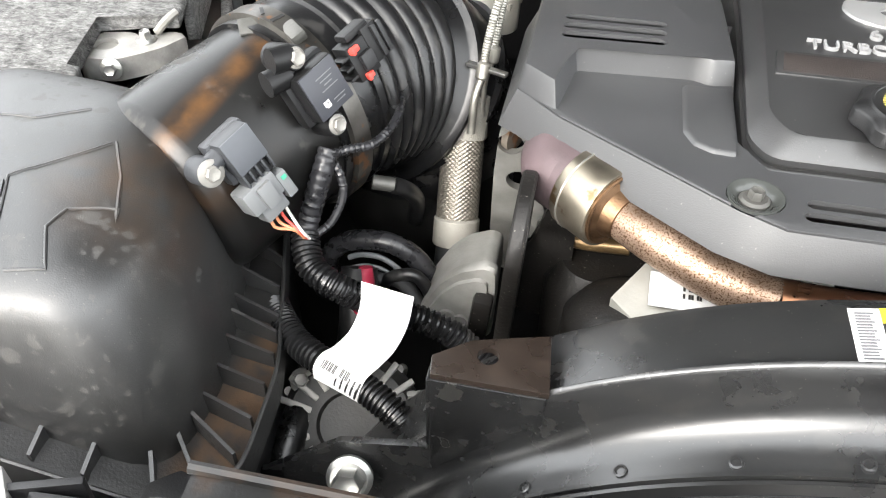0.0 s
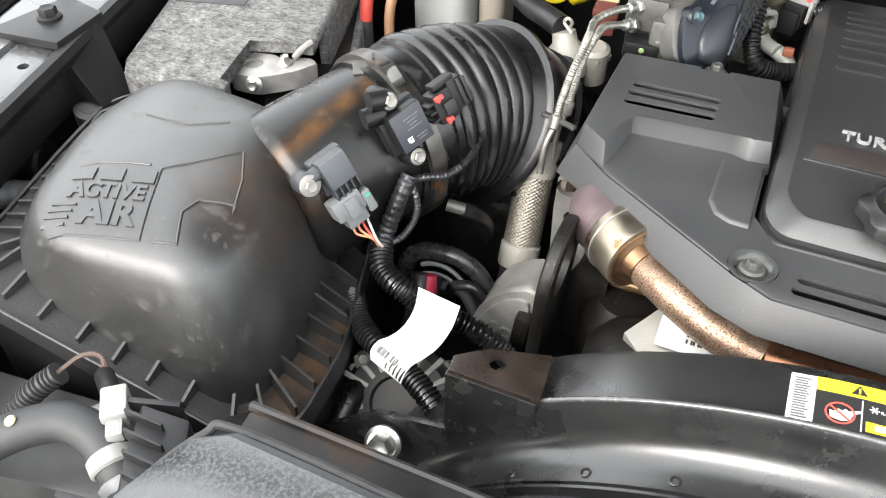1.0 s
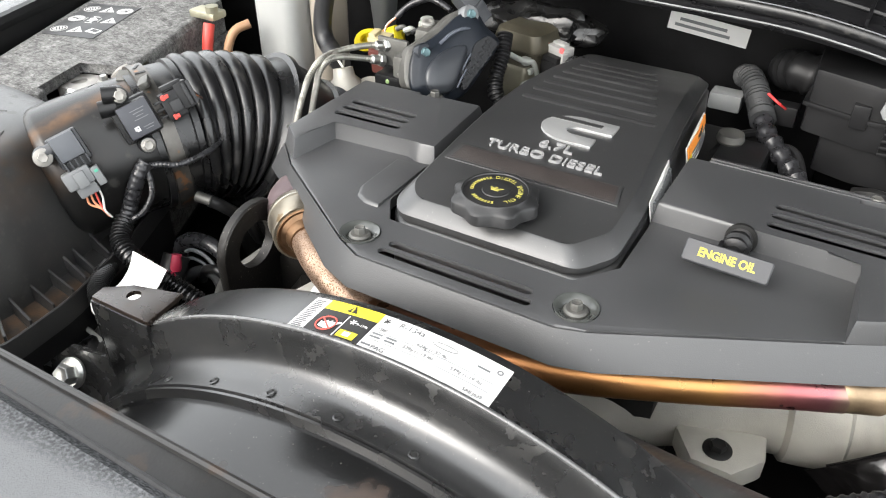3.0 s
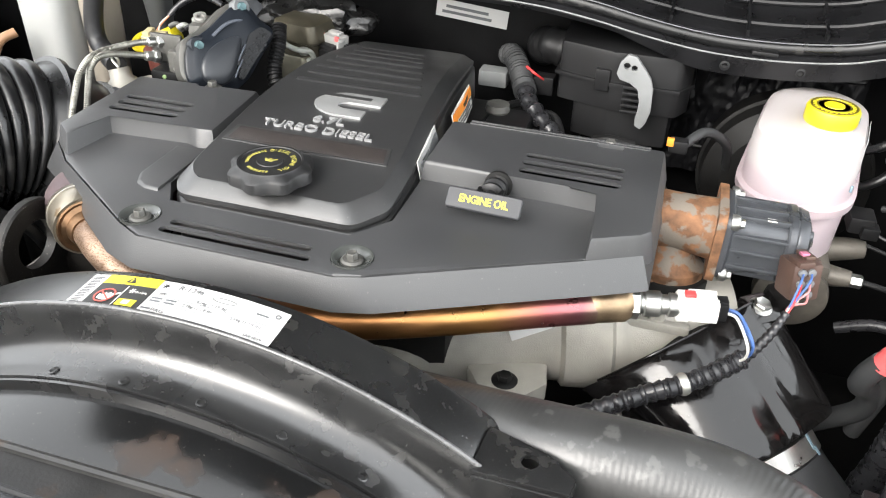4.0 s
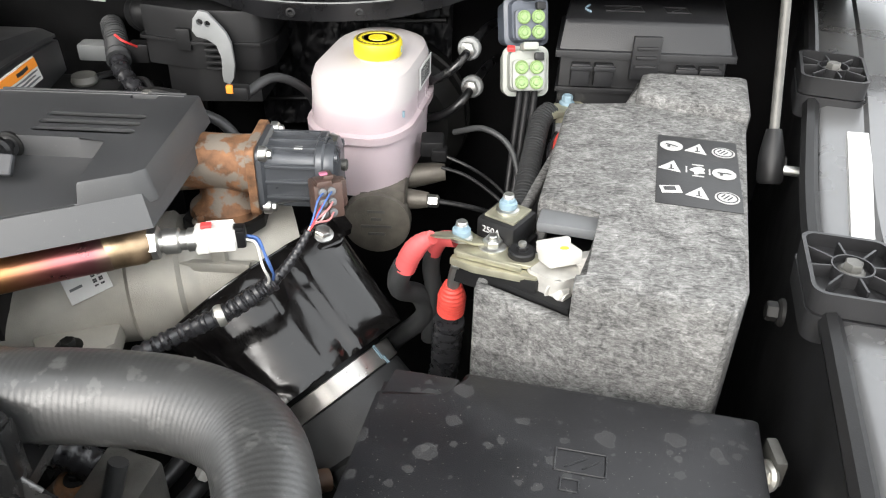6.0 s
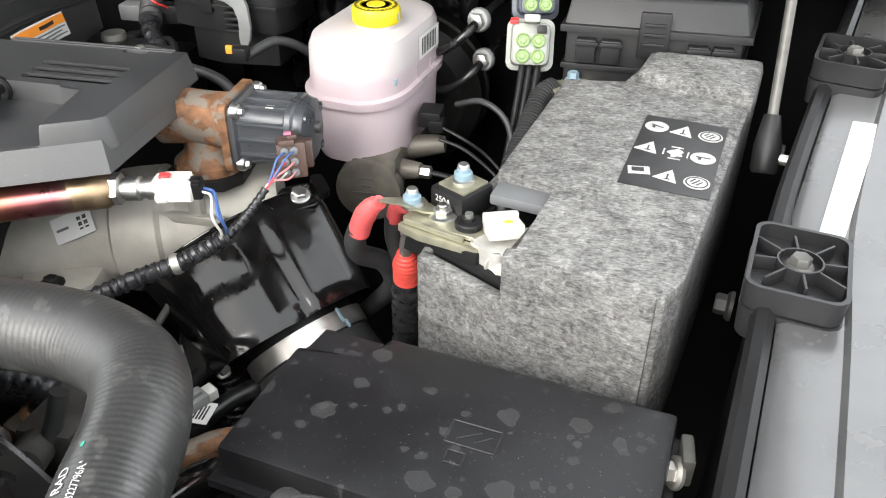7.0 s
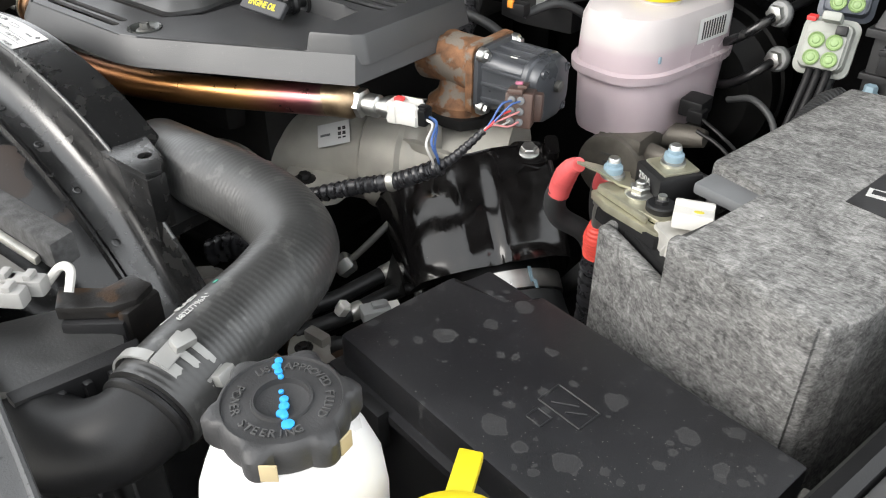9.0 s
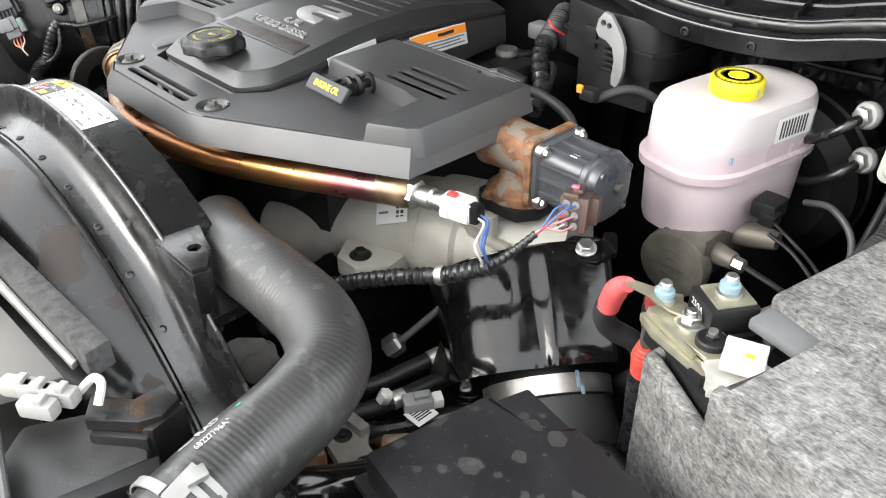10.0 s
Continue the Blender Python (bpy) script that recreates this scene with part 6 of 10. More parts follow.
for x, w in ((1.08, 0.05), (1.15, 0.03)):
    part("moulded_symbol", relief(Matrix.Translation((x, 1.02, 1.1965)), [[(-w / 2, -0.012), (-w / 2, 0.012)], [(-w / 2, 0.012), (w / 2, 0.012)], [(w / 2, 0.012), (w / 2, -0.012)], [(w / 2, -0.012), (-w / 2, -0.012)], [(-w / 4, -0.006), (w / 4, 0.006)]], 0.001), FUSEBOX, rf)
part("paint_mark", tube([(1.035, 1.03, 1.197), (1.028, 1.015, 1.197), (1.033, 1.0, 1.197)], 0.0015, 8, 6), BLUE, rf)

# ---- driver's side: charge pipe, wiring, terminals, bottles ----
intake = thing("intake_elbow", "bare cast aluminium intake elbow with ribs and code label", "intake elbow", (0.5, 0.65, 0.9))
iaxis = [(0.27, 0.585, 0.895), (0.34, 0.62, 0.922), (0.41, 0.652, 0.945), (0.47, 0.68, 0.955), (0.54, 0.7, 0.96), (0.61, 0.72, 0.965), (0.68, 0.745, 0.97)]
part("pipe", tube(iaxis, lambda f, s: 0.05 + 0.02 * min(1, f * 1.6) + (0.006 if 0.58 < f < 0.7 else 0) - (0.003 if f > 0.74 else 0), 90, 36), ALU, intake)
part("foot", prism([(0.42, 0.59), (0.445, 0.556), (0.485, 0.556), (0.51, 0.59), (0.5, 0.65), (0.43, 0.645)], 0.925, 0.95, 0.006), ALU, intake)
part("bolt", bolt((0.465, 0.58, 0.95), r=0.0085, h=0.009), DARK, intake)
part("rib", box((0.61, 0.665, 1.02), (0.016, 0.012, 0.035), 0.003), ALU, intake)
part("rib", box((0.6, 0.66, 1.005), (0.09, 0.01, 0.012), 0.003), ALU, intake)
qn = Vector((0.12, -0.76, 0.64)).normalized()
qm = Matrix.Translation(Vector((0.468, 0.679, 0.955)) + qn * 0.0705) @ frame_turn((0.9, 0.42, 0.33), qn)
tag = part("code_label", box((0, 0, 0), (0.046, 0.03, 0.0008), m=qm), PAPER, intake, "white label with a square of dark dots")
part("dots", bars([(0.012 + 0.0022 * (i - 3), 0.0022 * (j - 3), 0.002, 0.002) for i in range(7) for j in range(7) if (i * 5 + j * 3 + i * j) % 3], qm @ Matrix.Translation((0, 0, 0.0004))), INK, tag)
part("print_bar", bars([(-0.012, 0, 0.014, 0.003)], qm @ Matrix.Translation((0, 0, 0.0004))), MIDGREY, tag)

charge = thing("charge_air_pipe", "rubber charge air pipe with a steel hose clamp", "pipe", (0.7, 0.66, 0.85))
ca, cdir = Vector((0.64, 0.705, 0.965)), Vector((0.63, -0.47, -0.62)).normalized()
cu = Vector((0.63, 0.77, 0.06)).normalized()
cn = cdir.cross(cu).normalized()
part("tube", lathe([(0.05, 0.0), (0.062, 0.01), (0.066, 0.05), (0.066, 0.3)], ca, cdir, 48), BLACK, charge)
part("clamp", lathe([(0.067, 0), (0.0745, 0.001), (0.0745, 0.022), (0.067, 0.023)], ca + cdir * 0.148, cdir, 56), CLAMPB, charge, "bright steel hose clamp")
part("rubber_hose", lathe([(0.0675, 0), (0.0725, 0.003), (0.0735, 0.02), (0.0765, 0.045), (0.0775, 0.056), (0.072, 0.062), (0.071, 0.16)], ca + cdir * 0.17, cdir, 48), RUBBER, charge)
bmk = Matrix.Translation(ca + cdir * 0.16 + (cu * 0.34 + cn * 0.94).normalized() * 0.0748) @ frame_turn(cu, cu * 0.34 + cn * 0.94)
part("paint_mark", join(box((0, 0.004, 0), (0.004, 0.018, 0.001), m=bmk), box((0.004, -0.008, 0), (0.004, 0.01, 0.001), m=bmk)), BLUE, charge)
hs = thing("pipe_heat_shield", "glossy black bent sheet shield over the charge pipe", "shield", (0.69, 0.64, 0.9))
SHIELD = mat("streaked_gloss_black", (0.006, 0.0055, 0.0055), 0.12, var=0.3, scale=60, bump=0.35, bscale=40, spec=0.5, specks=(0.09, 0.09, 0.09), speck_at=0.77, speck_scale=330.0)
top_row = curve([(-0.125, -0.04, 0), (-0.112, 0.0, 0), (-0.08, 0.042, 0), (-0.035, 0.066, 0), (0.0, 0.074, 0), (0.03, 0.076, 0), (0.06, 0.073, 0), (0.086, 0.062, 0), (0.094, 0.02, 0)], 49)
bot_row = curve([(-0.112, 0.015, 0), (-0.1, 0.06, 0), (-0.068, 0.081, 0), (-0.03, 0.088, 0), (0.0, 0.09, 0), (0.03, 0.09, 0), (0.055, 0.086, 0), (0.076, 0.07, 0), (0.084, 0.02, 0)], 49)
sheet_rows = []
for k in range(15):
    f = k / 14
    row = []
    for a_, b_ in zip(top_row, bot_row):
        q = a_.lerp(b_, f ** 0.8)
        crease = 0.0035 * math.exp(-((q.x - 0.012 + 0.01 * f) / 0.007) ** 2) - 0.003 * math.exp(-((q.x + 0.012) / 0.008) ** 2) + 0.002 * math.exp(-((q.x + 0.04) / 0.008) ** 2)
        row.append(ca + cdir * (0.143 * f + (0.004 if k == 0 else 0)) + cu * q.x + cn * (q.y + crease * (0.4 + 0.6 * f) - (0.004 if k == 14 else 0)))
    sheet_rows.append(row + [p - cn * 0.003 for p in reversed(row)])
part("sheet", loft(sheet_rows), SHIELD, hs)
part("hem", tube([p + cdir * -0.001 for p in sheet_rows[0][4:46]], 0.0016, 42, 8), SHIELD, hs)
bn = (cn * 0.85 - cdir * 0.35).normalized()
bo = ca + cdir * 0.012 + cu * 0.055 + cn * 0.0745
part("tab", stack([(0.022, 0.019, 0.012, -0.006), (0.022, 0.019, 0.012, -0.001), (0.019, 0.016, 0.012, 0.0005)], along(bo, bn)), SHIELD, hs)
part("bolt", bolt(bo + bn * 0.001, bn, r=0.0095, h=0.008, washer=1.35), STEEL, hs)
part("lug", stack([(0.008, 0.016, 0.006, -0.004), (0.008, 0.016, 0.006, 0.006)], along(bo + cu * 0.028, bn)), SHIELD, hs)
arm = thing("steel_bracket", "upright zinc steel bracket with folded edges", "bracket", (0.62, 0.605, 0.84))
b0, b1 = Vector((0.601, 0.607, 0.917)), Vector((0.649, 0.588, 0.84))
bz = (b1 - b0).normalized()
bm_ = Matrix.Translation((b0 + b1) / 2) @ frame_turn(bz, cn)
bl_ = (b1 - b0).length
part("strip", stack([(bl_ / 2, 0.0055, 0.003, -0.006), (bl_ / 2, 0.006, 0.003, 0.005), (bl_ / 2 - 0.002, 0.0045, 0.003, 0.006)], bm_), CASTD, arm)
part("edge", stack([(bl_ / 2 - 0.006, 0.0022, 0.002, 0.005), (bl_ / 2 - 0.006, 0.0018, 0.0015, 0.0085)], bm_ @ Matrix.Translation((0, 0.002, 0))), SATIN, arm)
for e in (b0, b1):
    part("lug", lathe([(0.008, -0.008), (0.008, 0.006), (0.006, 0.0075)], e, cn, 18), SATIN, arm)
part("disc", lathe([(0.052, -0.012), (0.054, -0.008), (0.05, 0.0), (0.03, 0.012), (0.0, 0.016)], (b0 + b1) / 2 - Vector((0.012, 0.006, 0.012)), Vector((-0.75, -0.45, 0.2)), 36, cap=False), DARK, arm, "dark domed end plate")
part("boot", tube([b1 + Vector((0.004, 0.002, 0.0)), b1 + Vector((0.012, -0.004, -0.03)), b1 + Vector((0.02, -0.008, -0.07))], lambda f, s: 0.018 + 0.003 * math.sin(s * 700), 50, 18), BELLOWS, arm, "ribbed black rubber boot")
DBLUE = mat("blue_wire", (0.05, 0.11, 0.3), 0.5, var=0.0, bump=0.0)
PINK = mat("pink_wire", (0.5, 0.2, 0.2), 0.5, var=0.0, bump=0.0)
loom = thing("wiring_loom", "taped black wiring loom with coloured wires at its plugs", "wiring", (0.62, 0.57, 1.0))
trunk = [(0.723, 0.615, 1.087), (0.712, 0.598, 1.07), (0.691, 0.58, 1.046), (0.668, 0.567, 1.033), (0.641, 0.555, 1.02), (0.605, 0.54, 1.008), (0.56, 0.52, 0.99), (0.5, 0.5, 0.96)]
part("sleeve", tube(trunk[2:], lambda f, s: 0.0092 + 0.0008 * math.sin(s * 700) + 0.0006 * math.sin(s * 2100), 120, 12), TAPE, loom)
part("band", lathe([(0.0105, -0.004), (0.0115, 0), (0.0105, 0.004)], trunk[4], (0.8, 0.4, 0.2), 16), SATIN, loom)
for i, (mm, dx, dz) in enumerate(((DBLUE, -0.007, 0.011), (DBLUE, 0.002, 0.011), (RED, -0.007, 0.0), (PINK, 0.002, 0.0), (WHITE, -0.007, -0.011), (PINK, 0.002, -0.011))):
    o = cm @ Vector((dx + 0.004, -0.012, dz))
    part("wire", wire([o, o + Vector((-0.003, -0.014, -0.001)), (0.724 + 0.001 * (i % 3), 0.618 + 0.0015 * (i // 3), 1.09 - 0.0015 * (i % 2)), (0.716, 0.603 + 0.001 * (i % 2), 1.076), (0.7, 0.588, 1.055)], 0.0011), mm, loom)
part("spiral_tape", tube([(0.722, 0.612, 1.085), (0.712, 0.598, 1.07), (0.7, 0.587, 1.055), (0.688, 0.578, 1.044)], lambda f, s: 0.0038 + 0.0022 * f + 0.0006 * math.sin(s * 900), 40, 10), TAPE, loom)
part("wire", wire([p_end, p_end + Vector((0.012, -0.002, -0.003)), (0.691, 0.564, 1.08), (0.694, 0.57, 1.06), (0.687, 0.58, 1.043)], 0.0014), DBLUE, loom)
part("wire", wire([p_end + Vector((0, -0.004, -0.002)), p_end + Vector((0.01, -0.006, -0.005)), (0.687, 0.56, 1.078), (0.69, 0.566, 1.058), (0.684, 0.577, 1.042)], 0.0014), WHITE, loom)
part("wire", wire([p_end + Vector((0, 0.003, -0.004)), p_end + Vector((0.01, 0.001, -0.008)), (0.692, 0.568, 1.074), (0.693, 0.573, 1.055), (0.685, 0.582, 1.04)], 0.0012), DBLUE, loom)

term = thing("battery_terminal", "zinc terminal bridge with a fuse block and blue-capped studs", "terminal", (0.91, 0.61, 1.06))
tz = 1.078
part("bridge", join(prism([(0.866, 0.6), (0.882, 0.588), (0.915, 0.582), (0.94, 0.575), (0.952, 0.59), (0.936, 0.614), (0.905, 0.63), (0.878, 0.63)], tz - 0.004, tz, 0.001),
                    prism([(0.862, 0.594), (0.884, 0.58), (0.945, 0.563), (0.95, 0.572), (0.89, 0.592), (0.868, 0.604)], tz - 0.013, tz - 0.005, 0.002)), PLATE, term, "olive zinc plate")
part("tongue", loft([[(0.836, 0.606, 1.09), (0.848, 0.588, 1.098), (0.848, 0.588, 1.1), (0.836, 0.606, 1.092)], [(0.856, 0.613, 1.088), (0.866, 0.594, 1.093), (0.866, 0.594, 1.0955), (0.856, 0.613, 1.0905)],
                     [(0.872, 0.626, 1.081), (0.886, 0.602, 1.082), (0.886, 0.602, 1.0845), (0.872, 0.626, 1.0835)], [(0.88, 0.634, 1.079), (0.898, 0.607, 1.0795), (0.898, 0.607, 1.082), (0.88, 0.634, 1.0815)]]), PLATE, term, "olive zinc cable tongue")
part("rail", box((0, 0, 0), (0.066, 0.004, 0.006), 0.001, m=rotz(-21, (0.9, 0.583, tz - 0.001))), PLATE, term)
part("insulator", prism([(0.866, 0.598), (0.945, 0.56), (0.962, 0.588), (0.884, 0.632)], tz - 0.036, tz - 0.008, 0.003), BLACK, term)
part("stud", join(bolt((0.904, 0.609, tz), r=0.0098, h=0.0085, washer=1.45)), STEEL, term)
part("stud_end", lathe([(0.005, 0.006), (0.005, 0.012), (0.004, 0.013), (0.0, 0.013)], (0.904, 0.609, tz), k=14, cap=False), STEEL, term)
part("nut", join(lathe([(0.0135, 0), (0.0135, 0.005), (0.012, 0.0065), (0.0075, 0.0065)], (0.932, 0.595, tz), k=22), bolt((0.932, 0.595, tz + 0.005), r=0.0062, h=0.006, washer=1.2)), BLACK, term)
part("nut_tip", lathe([(0.004, 0.009), (0.004, 0.0145), (0.0, 0.015)], (0.932, 0.595, tz), k=12, cap=False), STEEL, term)
def blue_stud(o):
    part("stud", lathe([(0.0115, 0), (0.0115, 0.003), (0.0088, 0.004), (0.0088, 0.0085), (0.0058, 0.009), (0.0058, 0.018), (0.0048, 0.0195), (0.0, 0.0195)], o, k=18, cap=False), STEEL, term)
    part("stud_cap", lathe([(0.0089, 0.0045), (0.0094, 0.006), (0.009, 0.0105), (0.0064, 0.0115), (0.0064, 0.015), (0.006, 0.0155)], o, k=18), BLUE, term, "blue thread coating")
blue_stud((0.873, 0.612, 1.084))
fb = Matrix.Translation((0.918, 0.636, 1.086)) @ Matrix.Rotation(radians(-33), 4, "Z")
part("fuse_block", join(box((0, 0, 0), (0.043, 0.046, 0.026), 0.0035, m=fb), box((0, 0, -0.018), (0.05, 0.05, 0.009), 0.003, m=fb), box((0.002, 0.0, -0.028), (0.056, 0.052, 0.01), 0.003, m=fb)), BLACK, term, "black fuse block")
for z in (-0.0145, -0.022):
    part("ridge", box((0, -0.0235, z), (0.046, 0.003, 0.0025), 0.0008, m=fb), BLACK, term)
part("fuse_plate", box((0.0, 0.002, 0.014), (0.034, 0.036, 0.003), 0.001, m=fb), PLATE, term)
blue_stud((0.9185, 0.639, 1.101))
words("250A", 0.0095, fb @ Matrix.Translation((-0.004, -0.0232, 0.003)) @ Matrix.Rotation(radians(90), 4, "X"), PAPER, term, extrude=0.0001)
clampw = thing("lead_clamp", "dull lead battery clamp with a white cover block", "clamp", (0.96, 0.58, 1.06))
part("jaw", join(prism([(q.x, q.y) for q in smooth_outline([Vector(p) for p in ((0.936, 0.572), (0.965, 0.552), (0.998, 0.572), (0.998, 0.6), (0.96, 0.61), (0.94, 0.596))], 0.007)], 1.058, 1.077, 0.003), prism([(0.985, 0.566), (0.999, 0.563), (1.0, 0.6), (0.986, 0.6)], 1.06, 1.081, 0.003)), LEAD, clampw, "pale cast lead jaw")
wb = Matrix.Translation((0.967, 0.582, 1.088)) @ Matrix.Rotation(radians(20), 4, "Z") @ Matrix.Rotation(radians(-14), 4, "X")
blk = part("block", join(box((0, 0, 0), (0.034, 0.028, 0.014), 0.0025, m=wb), box((0, 0.014, 0.006), (0.034, 0.008, 0.012), 0.002, m=wb), box((0.024, -0.004, -0.006), (0.022, 0.018, 0.008), 0.002, m=wb)), WHITE, clampw, "white cover block")
part("paint_dot", lathe([(0.0045, 0), (0.004, 0.0005), (0.0, 0.0006)], wb @ Vector((0.004, -0.002, 0.007)), wb.to_3x3() @ Vector((0, 0, 1)), 12, cap=False), YELLOW_INK, blk)
part("pinch_bolt", join(tube([(0.956, 0.572, 1.062), (0.974, 0.553, 1.058)], 0.0062, 3, 12), lathe([(0.0095, 0), (0.0095, 0.009), (0.007, 0.011)], (0.966, 0.562, 1.06), (0.62, -0.76, -0.1), 6)), LEAD, clampw)
part("washer", lathe([(0.013, 0), (0.013, 0.002), (0.01, 0.0025)], (0.963, 0.5655, 1.0605), (0.62, -0.76, -0.1), 22), LEAD, clampw)
part("post", lathe([(0.016, 0), (0.016, 0.02), (0.013, 0.022)], (0.965, 0.585, 1.04), k=20), SATIN, clampw)
cabA = thing("battery_cable", "thick battery cable with a red rubber sleeve", "cable", (0.82, 0.61, 1.0))
part("sleeve", tube([(0.845, 0.597, 1.093), (0.834, 0.602, 1.083), (0.824, 0.608, 1.066), (0.817, 0.612, 1.046)], lambda f, s: 0.007 + 0.0042 * min(1, f * 1.8) + 0.0003 * math.sin(s * 900), 24, 16), PINKRUB, cabA, "pinkish red sleeve")
part("cable", tube([(0.817, 0.612, 1.05), (0.81, 0.618, 1.028), (0.812, 0.63, 1.005), (0.83, 0.655, 0.98), (0.835, 0.67, 0.94), (0.8, 0.7, 0.88), (0.76, 0.72, 0.82)], 0.0115, 40, 14), RUBBER, cabA)
cabB = thing("battery_cable", "thick battery cable with a red boot and steel lug", "cable", (0.864, 0.62, 0.95))
part("lug", join(tube([(0.872, 0.602, 1.062), (0.868, 0.604, 1.045), (0.866, 0.61, 1.02)], 0.0065, 10, 12), box((0.87, 0.605, 1.06), (0.012, 0.02, 0.006), 0.002)), STEEL, cabB)
part("boot", tube([(0.866, 0.61, 1.03), (0.866, 0.612, 1.018), (0.8655, 0.615, 1.003), (0.865, 0.617, 0.99)], lambda f, s: 0.0085 + 0.0062 * min(1, f * 2.2) + 0.0004 * math.sin(s * 1400), 40, 18), REDRUB, cabB, "bright red rubber boot")
part("cable", tube([(0.864, 0.62, 0.975), (0.862, 0.625, 0.945), (0.86, 0.63, 0.9), (0.85, 0.64, 0.82)], lambda f, s: 0.0165 + 0.0008 * math.sin(s * 500), 30, 14), TAPE, cabB)
cabC = thing("battery_cable", "red-ended black cable behind the terminal", "cable", (0.89, 0.64, 1.0))
part("sleeve", tube([(0.868, 0.628, 1.072), (0.853, 0.636, 1.066), (0.845, 0.645, 1.045)], 0.0085, 10, 14), PINKRUB, cabC)
part("cable", tube([(0.845, 0.645, 1.05), (0.842, 0.652, 1.02), (0.845, 0.66, 0.98), (0.84, 0.68, 0.9)], 0.0095, 20, 12), RUBBER, cabC)

# rear terminal of the same battery and its loom
rt = thing("rear_terminal", "zinc cable lug with a blue-capped bolt behind the battery", "terminal", (1.0, 0.94, 1.08))
part("lug", join(prism([(0.968, 0.925), (0.985, 0.94), (1.02, 0.962), (1.035, 0.945), (1.015, 0.925), (0.985, 0.91)], 1.082, 1.09, 0.002), box((1.015, 0.945, 1.075), (0.045, 0.035, 0.02), 0.003)), PLATE, rt)
part("bolt", bolt((1.008, 0.946, 1.09), r=0.0075, h=0.012, washer=1.4), BLUE, rt)
part("block", box((1.012, 0.93, 1.055), (0.04, 0.03, 0.03), 0.003), MIDGREY, rt)
lc = thing("corrugated_loom", "black corrugated loom tube running down beside the battery", "wiring", (0.95, 0.85, 1.0))
part("tube", conduit([(0.985, 0.93, 1.085), (0.972, 0.91, 1.08), (0.962, 0.87, 1.06), (0.952, 0.82, 1.035), (0.94, 0.76, 1.0), (0.925, 0.7, 0.95)], 0.0125), RUBBER, lc)
part("wire", wire([(1.0, 0.92, 1.06), (0.99, 0.88, 1.06), (0.985, 0.82, 1.05), (0.965, 0.75, 1.02), (0.94, 0.7, 0.98)], 0.003), REDRUB, lc)
part("wire", wire([(0.995, 0.915, 1.06), (0.984, 0.88, 1.055), (0.978, 0.82, 1.045), (0.96, 0.75, 1.015), (0.935, 0.7, 0.97)], 0.004), TAPE, lc)

def seal_plug(o, a, tilt, label, body):
    """A connector with four round seals at its lower front and a hooded shell behind."""
    m = Matrix.Translation(o) @ Matrix.Rotation(radians(a), 4, "Z") @ Matrix.Rotation(radians(tilt), 4, "X")
    fm_ = m @ Matrix.Rotation(radians(90), 4, "X")
    root = thing("round_seal_connector", label, "connector", o, "grey connectors with green seals")
    part("shell", stack([(0.026, 0.028, 0.009, -0.07), (0.026, 0.028, 0.009, -0.03), (0.03, 0.032, 0.011, -0.028), (0.03, 0.032, 0.011, -0.02), (0.025, 0.027, 0.009, -0.018), (0.023, 0.025, 0.008, -0.004)], fm_), body, root)
    part("rim", stack([(0.0205, 0.0195, 0.006, -0.006), (0.0205, 0.0195, 0.006, 0.003), (0.019, 0.018, 0.005, 0.004)], fm_ @ Matrix.Translation((0, -0.006, 0))), body, root)
    part("latch", box((0, -0.004, 0.029), (0.02, 0.03, 0.01), 0.003, m=m), body, root)
    part("slot", box((0.013, -0.0035, 0.017), (0.012, 0.012, 0.01), 0.002, m=m), BLACK, root)
    for x in (-0.0095, 0.0095):
        for z in (-0.0155, 0.0035):
            part("seal", lathe([(0.0088, -0.004), (0.0088, 0.0035), (0.0076, 0.005), (0.0058, 0.0035), (0.0046, 0.0035), (0.0036, 0.005), (0.0, 0.0055)], m @ Vector((x, -0.003, z)), m.to_3x3() @ Vector((0, -1, 0)), 20, cap=False), GREEN, root, "pale green round seal")
    return root
seal_plug((0.953, 0.978, 1.19), 12, -22, "slate-blue connector with four pale green seals", SLATE)
sc = seal_plug((0.952, 0.93, 1.14), 6, -24, "pale grey connector with four green seals and red lock", PALEGREY)
part("lock", box((0.929, 0.944, 1.163), (0.01, 0.012, 0.005), 0.001), RED, sc)
for x in (-0.009, 0.0, 0.01):
    part("cable", tube([(0.952 + x, 0.932, 1.122), (0.952 + x, 0.928, 1.1), (0.948 + x, 0.912, 1.05), (0.942 + x, 0.88, 0.99)], 0.0045, 20, 10), BLACK, sc)
cc = thing("cable", "black cable dropping from the grey connector", "cable", (0.95, 0.9, 1.05))
part("cable", tube([(0.962, 0.965, 1.105), (0.958, 0.95, 1.07), (0.95, 0.92, 1.03), (0.943, 0.88, 0.99), (0.935, 0.82, 0.94), (0.93, 0.78, 0.88)], 0.006, 30, 10), RUBBER, cc)

